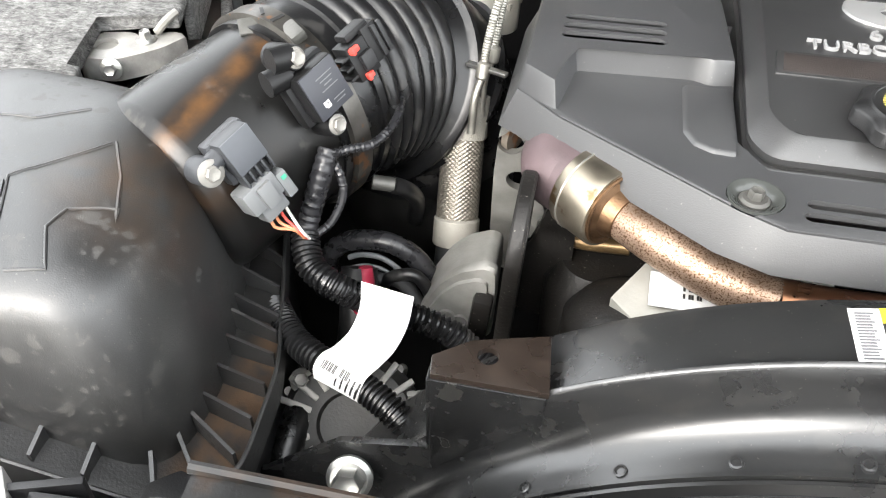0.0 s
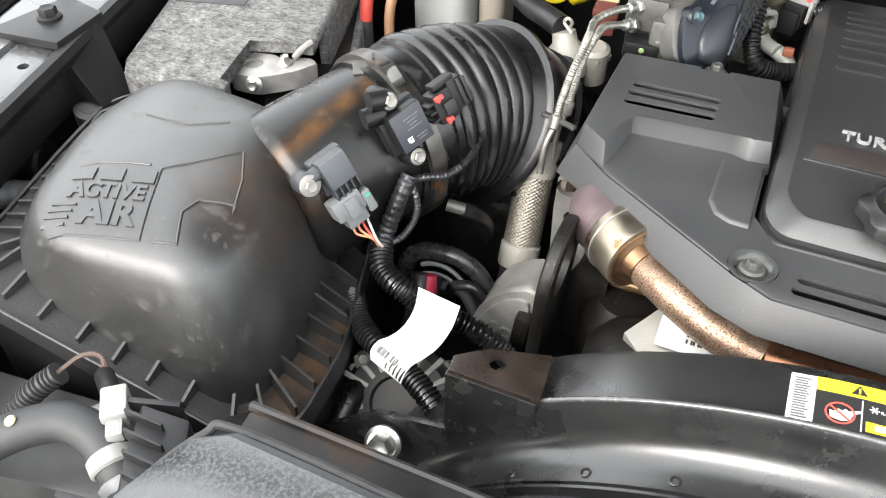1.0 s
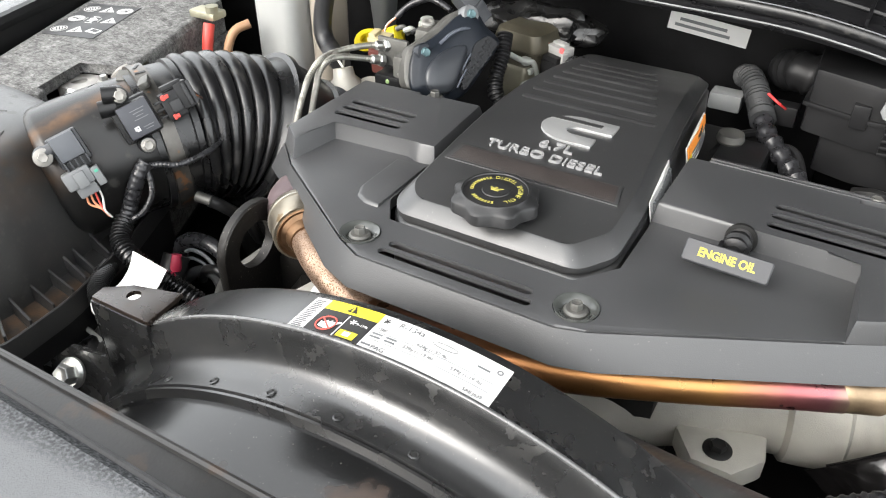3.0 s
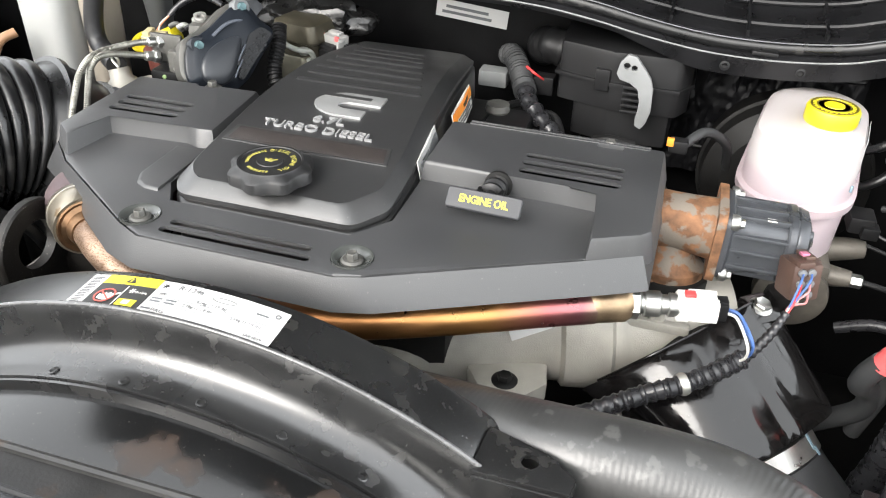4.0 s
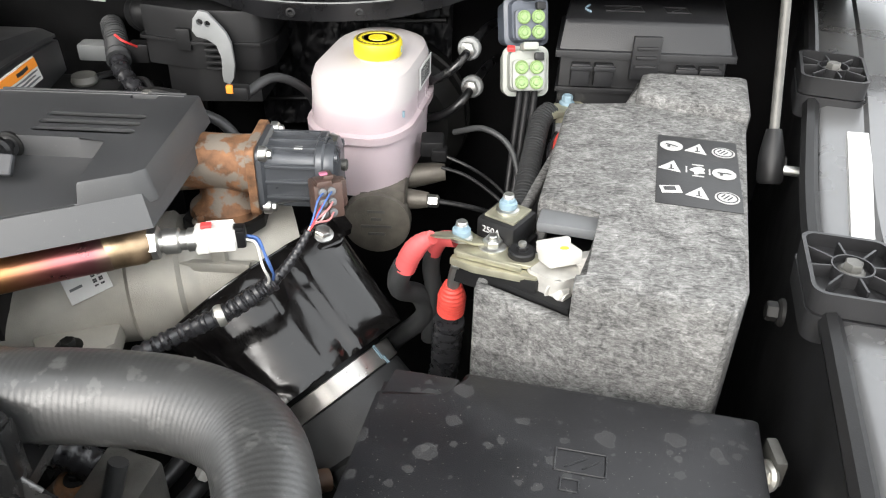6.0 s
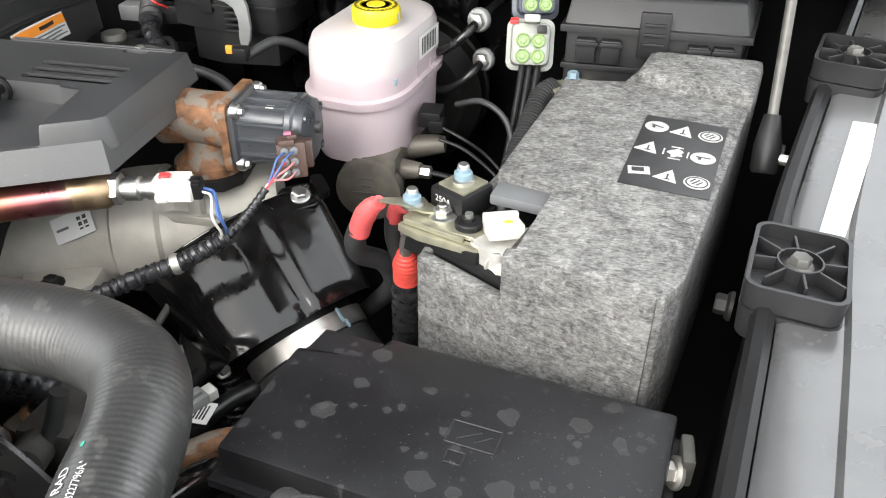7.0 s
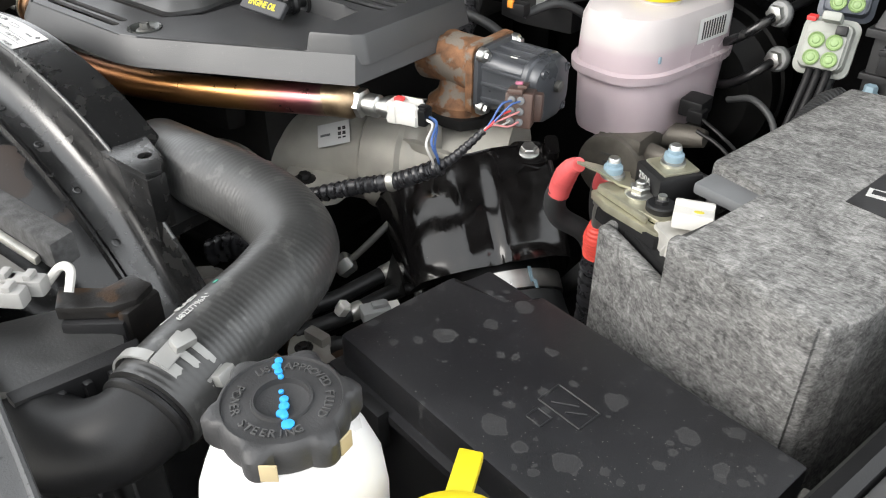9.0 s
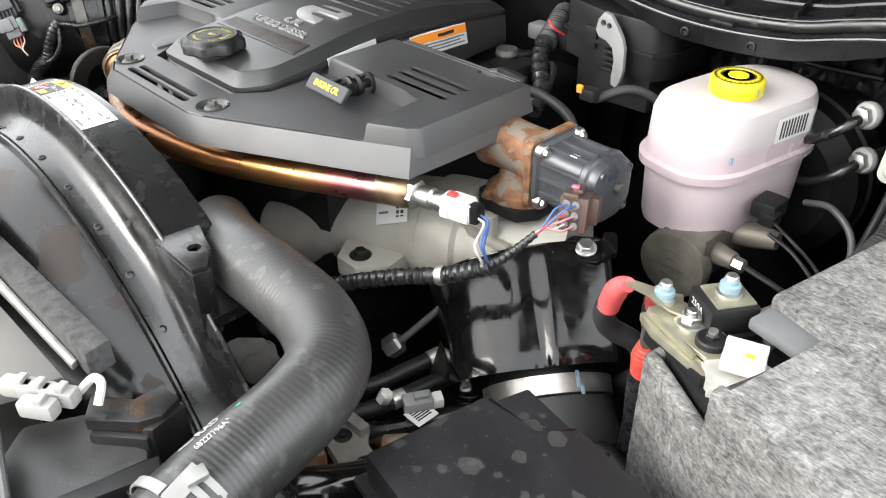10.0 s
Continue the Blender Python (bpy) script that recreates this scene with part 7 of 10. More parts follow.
for o, d in (((0.876, 1.0, 1.142), (0.72, 1.02, 1.03)), ((0.882, 1.015, 1.082), (0.8, 1.0, 0.96))):
    bl = thing("brake_line", "black brake line with a white collar fitting", "pipe", o, "brake lines with white collars")
    o = Vector(o)
    part("collar", lathe([(0.007, 0.006), (0.014, 0.005), (0.016, 0.002), (0.016, -0.004), (0.014, -0.007)], o, (-0.25, -0.9, 0.2), 24), GREY, bl)
    part("nut", lathe([(0.0075, 0), (0.0115, 0.002), (0.0115, 0.012), (0.008, 0.014)], o, (-0.3, -0.9, 0.0), 6), STEEL, bl)
    part("line", tube([o, o + Vector((-0.008, -0.022, -0.006)), o + Vector((-0.025, -0.03, -0.022)), o + Vector((-0.05, -0.02, -0.04)), o + Vector((-0.09, 0.02, -0.06))], 0.006, 24, 12), BELLOWS, bl)
    part("line_end", tube([o + Vector((0.0, 0.0, 0)), o + Vector((0.02, 0.05, 0.01)), o + Vector((0.04, 0.12, 0.0))], 0.006, 8, 10), BELLOWS, bl)
sw = thing("fluid_level_switch", "black level switch plugged into the reservoir side", "switch", (0.83, 0.9, 1.03))
part("plug", join(box((0.832, 0.9, 1.045), (0.03, 0.035, 0.022), 0.004), box((0.842, 0.885, 1.04), (0.02, 0.02, 0.016), 0.003)), BLACK, sw)
part("wire", wire([(0.848, 0.88, 1.04), (0.88, 0.87, 1.03), (0.91, 0.87, 1.01), (0.94, 0.86, 0.985)], 0.0022), BLACK, sw)
part("wire", wire([(0.845, 0.885, 1.02), (0.88, 0.88, 1.01), (0.92, 0.87, 0.985), (0.95, 0.85, 0.96)], 0.0025), BLACK, sw)
lv = thing("brake_pipe", "steel union and thin brake pipe at the master cylinder", "pipe", (0.84, 0.845, 0.98))
part("union", lathe([(0.0065, 0), (0.0085, 0.002), (0.0085, 0.014), (0.006, 0.016)], (0.828, 0.846, 0.991), (1, -0.05, 0), 6), STEEL, lv)
part("pipe", tube([(0.84, 0.846, 0.991), (0.87, 0.843, 0.988), (0.9, 0.845, 0.98), (0.93, 0.86, 0.96)], 0.0036, 16, 8), BLACK, lv)

# power steering and washer bottles in front of the fuse box
ps = thing("power_steering_reservoir", "white power steering bottle with a black lobed cap", "reservoir", (0.925, 0.165, 1.0))
po = Vector((0.9145, 0.1775, 0))
part("bottle", stack([(0.042, 0.048, 0.03, 0.9), (0.0445, 0.05, 0.034, 1.08), (0.0435, 0.049, 0.036, 1.1), (0.041, 0.045, 0.038, 1.115), (0.037, 0.04, 0.036, 1.126), (0.033, 0.034, 0.033, 1.132), (0.03, 0.03, 0.03, 1.135), (0.03, 0.03, 0.03, 1.14)], Matrix.Translation(po)), BOTTLE, ps)
CAPD = mat("dusty_black_cap", (0.03, 0.03, 0.031), 0.5, spec=0.5, var=0.3, scale=40, bump=0.35, bscale=600)
pcap = part("cap", loft([[(po.x + r * (1 + w * max(0, math.cos(6 * t + 0.4)) - w * 0.5) * math.cos(t), po.y + r * (1 + w * max(0, math.cos(6 * t + 0.4)) - w * 0.5) * math.sin(t), z) for t in [2 * math.pi * j / 96 for j in range(96)]]
                         for r, w, z in ((0.032, 0, 1.134), (0.0372, 0.16, 1.135), (0.0384, 0.18, 1.138), (0.0384, 0.18, 1.15), (0.036, 0.15, 1.1535), (0.033, 0.05, 1.1545), (0.0315, 0, 1.1545), (0.031, 0, 1.153), (0.0165, 0, 1.153), (0.016, 0, 1.1545), (0.0145, 0, 1.1545), (0.014, 0, 1.151), (0.012, 0, 1.1505), (0.004, 0, 1.1505))]), CAPD, ps, "black lobed cap with a blue paint stripe")
for a in (-52, 8):
    t = radians(a)
    part("cream_patch", box((0, 0, 0), (0.0012, 0.009, 0.011), 0.0004, m=Matrix.Translation((po.x + 0.0405 * math.cos(t), po.y + 0.0405 * math.sin(t), 1.1435)) @ Matrix.Rotation(t, 4, "Z")), mat("cream_paint", (0.42, 0.34, 0.2), 0.6, var=0.15), pcap, "cream paint patch")
cm2 = []
for body, mid_a in (("POWER STEERING", 270), ("USE APPROVED FLUID", 90)):
    n = len(body)
    for i, ch in enumerate(body):
        if ch != " ":
            a = radians(mid_a + (i - (n - 1) / 2) * (10.5 if mid_a == 270 else -9.0))
            tt = Matrix.Translation((po.x + 0.0245 * math.cos(a), po.y + 0.0245 * math.sin(a), 1.153)) @ Matrix.Rotation(a + (math.pi / 2 if mid_a == 270 else -math.pi / 2), 4, "Z")
            cm2.append(letters(ch, 0.0068, tt, 0.0011))
part("lettering", join(*cm2), mat("worn_black_plastic", (0.07, 0.07, 0.07), 0.5), pcap, "raised black letters round the cap")
sm = Matrix.Translation((po.x, po.y, 0)) @ Matrix.Rotation(radians(54), 4, "Z")
part("paint_stripe", join(*[lathe([(r, 0), (r, 0.0012), (0.0, 0.0016)], sm @ Vector((0.0012 * math.sin(v * 900), v, z)), k=12, cap=False) for r, v, z in
                            ((0.0034, -0.019, 1.153), (0.0022, -0.014, 1.1545), (0.003, -0.009, 1.1512), (0.0028, -0.004, 1.1512), (0.0024, 0.001, 1.1512), (0.0014, 0.007, 1.1512), (0.0016, 0.015, 1.1545), (0.0022, 0.021, 1.153), (0.0026, 0.025, 1.153), (0.0022, 0.029, 1.1535))]), mat("azure_paint", (0.03, 0.3, 0.68), 0.45, var=0.1), pcap, "bright blue paint mark")
wc = thing("washer_filler", "yellow washer filler cap with a printed wiper symbol", "cap", (1.02, 0.185, 1.06))
wo = Vector((1.0165, 0.193, 0))
wcap = part("cap", join(lathe([(0.036, 1.086), (0.0388, 1.088), (0.0388, 1.096), (0.0375, 1.1), (0.031, 1.104), (0.0, 1.1055)], wo, k=48, cap=False), prism([(wo.x - 0.0285, wo.y + 0.027), (wo.x - 0.0155, wo.y + 0.034), (wo.x - 0.029, wo.y + 0.064), (wo.x - 0.0425, wo.y + 0.058)], 1.09, 1.096, 0.0015)), YELLOW, wc)
part("neck", lathe([(0.034, 0.9), (0.034, 1.088)], wo, k=32), YELLOW, wc)
wm = Matrix.Translation((wo.x, wo.y, 1.1057)) @ Matrix.Rotation(radians(24), 4, "Z")
arc_pts = [(0.0175 * u, 0.0105 - 0.0035 * u * u) for u in [-1 + 0.2 * k for k in range(11)]]
edge_pts = arc_pts + [(0.0085, -0.0075), (-0.0085, -0.0075)]
part("symbol", join(*[tube([wm @ Vector((*p, 0)), wm @ Vector((*q, 0))], 0.0006, 2, 6) for p, q in zip(edge_pts, edge_pts[1:] + edge_pts[:1])]), INK, wcap, "black windscreen symbol")
part("symbol_water", prism([(-0.0085, -0.0075), (0.0085, -0.0075), (0.0115, -0.002), (0.009, -0.0008), (0.006, -0.002), (0.003, -0.0008), (0.0, -0.002), (-0.003, -0.0008), (-0.006, -0.002), (-0.009, -0.0008), (-0.0115, -0.002)], -0.0003, 0.0004, m=wm), INK, wcap)
for c0 in (-0.006, 0.006):
    for a2 in range(10, 180, 34):
        q = Vector((c0 + 0.0055 * math.cos(radians(a2)), 0.013 + 0.0048 * math.sin(radians(a2)), 0))
        part("symbol_dash", box((0, 0, 0), (0.0011, 0.0024, 0.0006), m=wm @ Matrix.Translation(q) @ Matrix.Rotation(radians(a2), 4, "Z")), INK, wcap)
for y in (0.0085, 0.0055, 0.0025, -0.0105, -0.013):
    part("symbol_dash", box((0, y, 0), (0.0011, 0.0018, 0.0006), m=wm), INK, wcap)

# driver's fender fittings
def bumper(o, a, label):
    m = Matrix.Translation(o) @ Matrix.Rotation(radians(a), 4, "Z")
    root = thing("hood_bumper_bracket", label, "bracket", o, "ribbed fender brackets")
    pl = part("plate", stack([(0.037, 0.05, 0.013, -0.022), (0.038, 0.051, 0.013, 0.0)], m), FUSEBOX, root)
    cut(pl, stack([(0.0345, 0.0475, 0.011, -0.013), (0.0345, 0.0475, 0.011, 0.02)], m.copy()))
    for a2 in range(0, 360, 45):
        d = Matrix.Rotation(radians(a2 + 10), 4, "Z")
        n = 0.026 if a2 % 90 else 0.022
        part("rib", box((0.016 + n / 2, 0, -0.0065), (n, 0.0022, 0.012), 0.0004, m=m @ d), FUSEBOX, root)
    part("boss", lathe([(0.018, -0.013), (0.018, 0.0), (0.0165, 0.0), (0.0165, -0.007), (0.0, -0.007)], m @ Vector((0, 0, 0)), k=28, cap=False), FUSEBOX, root)
    part("bolt", bolt(m @ Vector((0, 0, -0.006)), r=0.0085, h=0.01, washer=1.35), CASTD, root)
    part("skirt", stack([(0.036, 0.052, 0.013, -0.05), (0.038, 0.052, 0.013, -0.023)], m), FUSEBOX, root)
bumper((1.21, 0.525, 1.126), -13, "black ribbed plastic bracket bolted on the fender ledge")
bumper((1.315, 0.89, 1.174), -17, "black ribbed plastic bracket bolted further back on the ledge")
for o in ((1.172, 0.545, 1.058), (1.24, 0.78, 1.09)):
    sb_ = thing("side_bolt", "grey hex bolt in the fender apron", "bolt", o, "apron bolts")
    part("bolt", bolt(o, (-1, 0.2, 0), r=0.0095, h=0.014, washer=1.4), DARK, sb_)
mk = thing("apron_bolt", "zinc flange bolt with a clip nut low on the apron", "bolt", (1.135, 0.4, 1.0))
part("bolt", bolt((1.128, 0.4, 1.0), (-1, -0.3, 0.3), r=0.009, h=0.012, washer=1.5), SATIN, mk)
part("clip_nut", box((1.136, 0.41, 1.005), (0.01, 0.03, 0.028), 0.003), CASTD, mk)
fl = thing("fender_label", "plain white label on the fender ledge", "label", (1.29, 0.72, 1.12))
part("paper", prism([(1.24, 0.595), (1.261, 0.593), (1.324, 0.775), (1.299, 0.778)], 1.108, 1.12, top=[(1.24, 0.595, 1.1125), (1.261, 0.593, 1.1125), (1.324, 0.775, 1.1385), (1.299, 0.778, 1.1385)]), PAPER, fl)

# ---- passenger's side: sensors and wiring on the duct ----
WIRE = mat("salmon_wire", (0.5, 0.2, 0.1), 0.45, var=0.1)
SENSOR = mat("slate_plastic", (0.035, 0.037, 0.041), 0.45, var=0.15, scale=30, bump=0.2)
PALEPLUG = mat("dull_grey_plug", (0.14, 0.145, 0.148), 0.45, var=0.12, scale=30, bump=0.2)
s1 = thing("temperature_sensor", "black sensor with a grey plug screwed to the duct", "sensor", (-0.23, 0.43, 1.12))
def frame_of(o, x, z):
    """A frame at o whose x and z run near the given ways."""
    x, z = Vector(x).normalized(), Vector(z)
    z = (z - x * z.dot(x)).normalized()
    y = z.cross(x)
    return Matrix.Translation(o) @ Matrix((x, y, z)).transposed().to_4x4()


m1 = frame_of((-0.2226, 0.4343, 1.1602), (0.43, 0.86, 0.28), (0.8, -0.5, 0.33))
part("body", join(box((0.0, 0.0, -0.008), (0.027, 0.029, 0.018), 0.0025, m=m1), box((0.0, -0.004, -0.02), (0.034, 0.036, 0.014), 0.003, m=m1)), SENSOR, s1)
part("face", box((0.0, 0.0005, 0.001), (0.026, 0.027, 0.0015), 0.0006, m=m1), mat("pale_slate_face", (0.07, 0.075, 0.085), 0.42, var=0.12, scale=40, bump=0.15), s1, "slate blue-grey face")
part("ear", join(tube([m1 @ Vector(p) for p in ((-0.012, 0.004, -0.012), (-0.03, 0.002, -0.012))], 0.0075, 4, 16), lathe([(0.0105, -0.022), (0.0105, -0.004), (0.009, -0.002)], m1 @ Vector((-0.026, 0.001, -0.004)), m1.to_3x3() @ Vector((0, 0, 1)), 20)), SENSOR, s1, "grey screw ear")
part("screw", bolt(m1 @ Vector((-0.026, 0.001, -0.0065)), m1.to_3x3() @ Vector((0, 0, 1)), r=0.0058, h=0.005), LEADB, s1)
for k in range(5):
    part("fin", box((-0.012 + 0.006 * k, -0.0195, -0.006), (0.0018, 0.011, 0.012), 0.0005, m=m1), SENSOR, s1)
part("neck", box((0.0, -0.02, -0.01), (0.024, 0.016, 0.012), 0.002, m=m1), BLACK, s1)
part("plug", join(box((-0.008, -0.034, -0.008), (0.03, 0.02, 0.02), 0.003, m=m1), box((-0.006, -0.048, -0.009), (0.022, 0.016, 0.015), 0.002, m=m1), box((0.011, -0.041, -0.006), (0.009, 0.022, 0.014), 0.002, m=m1), box((-0.006, -0.036, 0.003), (0.012, 0.018, 0.004), 0.001, m=m1)), PALEPLUG, s1, "light grey plug")
part("seal_dot", box((0.0115, -0.035, 0.0012), (0.004, 0.003, 0.0015), m=m1), mat("green_seal", (0.05, 0.35, 0.22), 0.5), s1)
for k, mm in enumerate((WIRE, WIRE, REDRUB, WHITE)):
    a = m1 @ Vector((-0.012 + 0.005 * k, -0.056, -0.009))
    part("wire", wire([a, a + Vector((0.004, -0.001, -0.008)), (-0.195 + 0.002 * k, 0.436, 1.092), (-0.19 + 0.0015 * k, 0.44, 1.082)], 0.0012, 14), mm, s1)

s2 = thing("air_flow_sensor", "flat black air flow sensor with a red-locked plug", "sensor", (-0.21, 0.53, 1.14))
m2 = frame_of((-0.1845, 0.501, 1.175), (0.43, 0.86, 0.26), (0.8, -0.5, 0.33))
n2 = (m2.to_3x3() @ Vector((0, 0, 1))).normalized()
part("body", join(box((0.0, 0.0, -0.007), (0.036, 0.039, 0.016), 0.004, m=m2), box((-0.001, 0.0, -0.019), (0.044, 0.046, 0.014), 0.005, m=m2)), BLACK, s2)
part("face", box((0.0, 0.0, 0.001), (0.0335, 0.0365, 0.0015), 0.0006, m=m2), mat("printed_slate_face", (0.034, 0.036, 0.044), 0.4, var=0.12, scale=40, bump=0.1), s2, "printed slate face")
part("dot_code", bars([(-0.0085 + 0.0014 * k, -0.0115 + 0.0014 * q, 0.0013, 0.0013) for k in range(4) for q in range(4) if (k * 3 + q * 5 + k * q) % 4], m2 @ Matrix.Translation((0, 0, 0.0018))), PAPER, s2)
part("print_bar", bars([(0.003, 0.01 - 0.0034 * k, 0.016 - 0.004 * (k % 3), 0.0007) for k in range(4)] + [(0.006, -0.01, 0.012, 0.0007), (0.006, -0.013, 0.009, 0.0007)], m2 @ Matrix.Translation((0, 0, 0.0018))), MIDGREY, s2)
for x, y in ((-0.005, 0.03), (-0.005, -0.03)):
    o = m2 @ Vector((x, y, -0.005))
    part("boss", lathe([(0.0105, -0.03), (0.0095, -0.003), (0.0085, 0.0)], o, n2, 18), BLACK, s2)
    part("screw", bolt(o, n2, r=0.0058, h=0.005, washer=1.35), LEADB, s2)
part("mount", join(tube([m2 @ Vector(p) for p in ((-0.005, 0.031, -0.011), (-0.02, 0.037, -0.013))], 0.0095, 4, 18), tube([m2 @ Vector(p) for p in ((-0.012, 0.02, -0.016), (-0.03, 0.024, -0.018))], 0.0095, 4, 18)), BLACK, s2, "tubular moulded mounts")
m3 = m2 @ Matrix.Translation((0.044, -0.003, -0.008))
part("plug", join(box((-0.004, 0.0, 0.0), (0.022, 0.03, 0.018), 0.002, m=m3), box((0.012, 0.004, 0.0), (0.016, 0.03, 0.02), 0.002, m=m3), box((0.003, 0.019, 0.0), (0.024, 0.006, 0.014), 0.002, m=m3)), BLACK, s2)
part("latch", join(box((-0.002, -0.002, 0.011), (0.012, 0.013, 0.004), 0.001, m=m3), box((0.014, 0.004, 0.0115), (0.004, 0.026, 0.003), 0.0008, m=m3), box((0.02, 0.004, 0.0115), (0.004, 0.026, 0.003), 0.0008, m=m3)), FUSEBOX, s2)
for x, y, w in ((-0.009, 0.011, 0.009), (-0.007, -0.0125, 0.007)):
    part("lock", join(box((x, y, 0.0105), (w, 0.0045, 0.004), 0.001, m=m3), box((x - 0.002, y, 0.0115), (0.003, 0.006, 0.004), 0.0008, m=m3)), REDRUB, s2, "red lock tab")
for k in range(3):
    part("rail", box((-0.017, 0.008 - 0.008 * k, 0.002), (0.01, 0.0022, 0.012), 0.0006, m=m3), BLACK, s2)
part("loom", tube([(-0.165, 0.603, 1.144), (-0.156, 0.597, 1.13), (-0.148, 0.573, 1.123), (-0.148, 0.545, 1.12), (-0.157, 0.52, 1.118), (-0.172, 0.506, 1.12), (-0.186, 0.497, 1.118)], lambda f, s: 0.0036 + 0.0005 * math.sin(s * 1500), 80, 10), TAPE, s2)
for k in range(3):
    part("wire", wire([m3 @ Vector((0.02, 0.006 * k - 0.004, 0.004)), (-0.176 + 0.002 * k, 0.59, 1.168 - 0.003 * k), (-0.168, 0.6, 1.152), (-0.164, 0.603, 1.143)], 0.0011, 14), WIRE if k == 1 else BROWN, s2)

l1 = thing("corrugated_loom", "black corrugated loom tube hanging beside the air box", "wiring", (-0.2, 0.46, 1.05))
part("tape", tube([(-0.186, 0.499, 1.122), (-0.188, 0.489, 1.112), (-0.193, 0.48, 1.093), (-0.198, 0.474, 1.074), (-0.2, 0.465, 1.06)], lambda f, s: 0.0085 + 0.0006 * math.sin(s * 900), 40, 12), TAPE, l1)
part("tube", conduit([(-0.2, 0.466, 1.061), (-0.197, 0.456, 1.054), (-0.188, 0.444, 1.046), (-0.168, 0.436, 1.04), (-0.145, 0.44, 1.025), (-0.115, 0.448, 1.008), (-0.08, 0.452, 0.99), (-0.05, 0.45, 0.965)], 0.0105), BELLOWS, l1)
part("branch", tube([(-0.184, 0.496, 1.116), (-0.176, 0.492, 1.104), (-0.174, 0.487, 1.088), (-0.181, 0.476, 1.07), (-0.193, 0.466, 1.061)], lambda f, s: 0.0034 + 0.0004 * math.sin(s * 1500), 40, 8), TAPE, l1)
l2 = thing("corrugated_loom", "black corrugated loom tube passing through a white tag", "wiring", (-0.16, 0.4, 1.0))
part("tube", conduit([(-0.25, 0.48, 0.985), (-0.215, 0.43, 1.0), (-0.19, 0.402, 1.006), (-0.165, 0.387, 1.007), (-0.13, 0.375, 1.001), (-0.1, 0.36, 0.994), (-0.08, 0.348, 0.98), (-0.06, 0.34, 0.96)], 0.0105), BELLOWS, l2)
l3 = thing("white_tag", "white paper tag folded round a loom tube", "tag", (-0.14, 0.4, 1.03))
fold = [[(-0.142, 0.424, 1.062), (-0.104, 0.432, 1.046)], [(-0.141, 0.413, 1.046), (-0.105, 0.416, 1.032)], [(-0.146, 0.401, 1.032), (-0.111, 0.4, 1.02)], [(-0.155, 0.391, 1.024), (-0.12, 0.386, 1.014)], [(-0.163, 0.383, 1.022), (-0.126, 0.374, 1.014)], [(-0.168, 0.376, 1.014), (-0.13, 0.366, 1.006)], [(-0.168, 0.374, 1.003), (-0.13, 0.364, 0.996)]]
def ribbon(rows, t=0.0006, n=24):
    left, right = curve([r[0] for r in rows], n), curve([r[1] for r in rows], n)
    up = Vector((0, 0, t))
    return loft([[a, b, b - up, a - up] for a, b in zip(left, right)])
part("paper", ribbon(fold), PAPER, l3)
code_bars = []
for u in (0.12, 0.16, 0.19, 0.24, 0.28, 0.31, 0.36, 0.39, 0.52, 0.55, 0.6, 0.64, 0.67):
    quad = [Vector(fold[k][0]).lerp(Vector(fold[k][1]), v) for k, v in ((4, u), (4, u + 0.018), (5, u + 0.018), (5, u))]
    quad = [quad[0].lerp(quad[3], 0.2), quad[1].lerp(quad[2], 0.2), quad[1].lerp(quad[2], 0.8), quad[0].lerp(quad[3], 0.8)]
    code_bars.append(loft([[p + Vector((0, -0.0003, 0.0003)) for p in quad], [p + Vector((0, -0.0011, 0.0011)) for p in quad]]))
part("barcode", join(*code_bars), INK, l3)

flex = thing("flex_pipe", "braided steel flex pipe with plain crimped ends", "pipe", (-0.107, 0.63, 0.95))
fa, fb_ = Vector((-0.109, 0.662, 1.075)), Vector((-0.105, 0.603, 0.958))
fdir = (fa - fb_).normalized()
weave, wm_ = [], along(fb_ + fdir * 0.018, fdir)
for i in range(161):
    z_ = ((fa - fb_).length - 0.04) * i / 160
    weave.append([wm_ @ Vector(((0.0202 + 0.00055 * math.cos(24 * a) * math.cos(z_ * 1500)) * math.cos(a), (0.0202 + 0.00055 * math.cos(24 * a) * math.cos(z_ * 1500)) * math.sin(a), z_)) for a in [2 * math.pi * j / 192 for j in range(192)]])
part("braid", loft(weave), BRAID, flex, "square-woven braided steel sleeve", 80)
part("collar", lathe([(0.0215, 0), (0.0225, 0.002), (0.0225, 0.026), (0.0205, 0.028)], fb_ - fdir * 0.006, fdir, 28), ALU, flex)
part("collar", lathe([(0.0215, 0), (0.0225, 0.002), (0.0225, 0.04), (0.0205, 0.042)], fa - fdir * 0.032, fdir, 28), ALU, flex)
part("pipe", tube([fa, fa + Vector((-0.003, 0.02, 0.01)), (-0.117, 0.72, 1.098), (-0.125, 0.775, 1.104)], lambda f, s: 0.0195 + 0.0025 * f, 20, 20), MOTOR, flex, "dark smooth pipe")
part("tail", tube([fb_, fb_ - fdir * 0.05, (-0.09, 0.56, 0.84)], 0.0185, 10, 18), RUBBER, flex)
DUSTIRON = mat("dusty_black_iron", (0.0075, 0.0066, 0.0058), 0.5, spec=0.35, var=0.45, scale=35, bump=0.6, bscale=300, specks=(0.11, 0.1, 0.085), speck_at=0.72, speck_scale=420.0, detail=9)
eye = thing("lifting_eye", "thick dusty black steel lifting eye with a round hole", "bracket", (-0.035, 0.48, 1.0))
eo = [Vector((0, 0.455, 0.94))] + [Vector((0, 0.494 - 0.05 * math.cos(radians(a)), 1.07 + 0.05 * math.sin(radians(a)))) for a in range(-10, 191, 12)] + [Vector((0, 0.53, 0.94))]
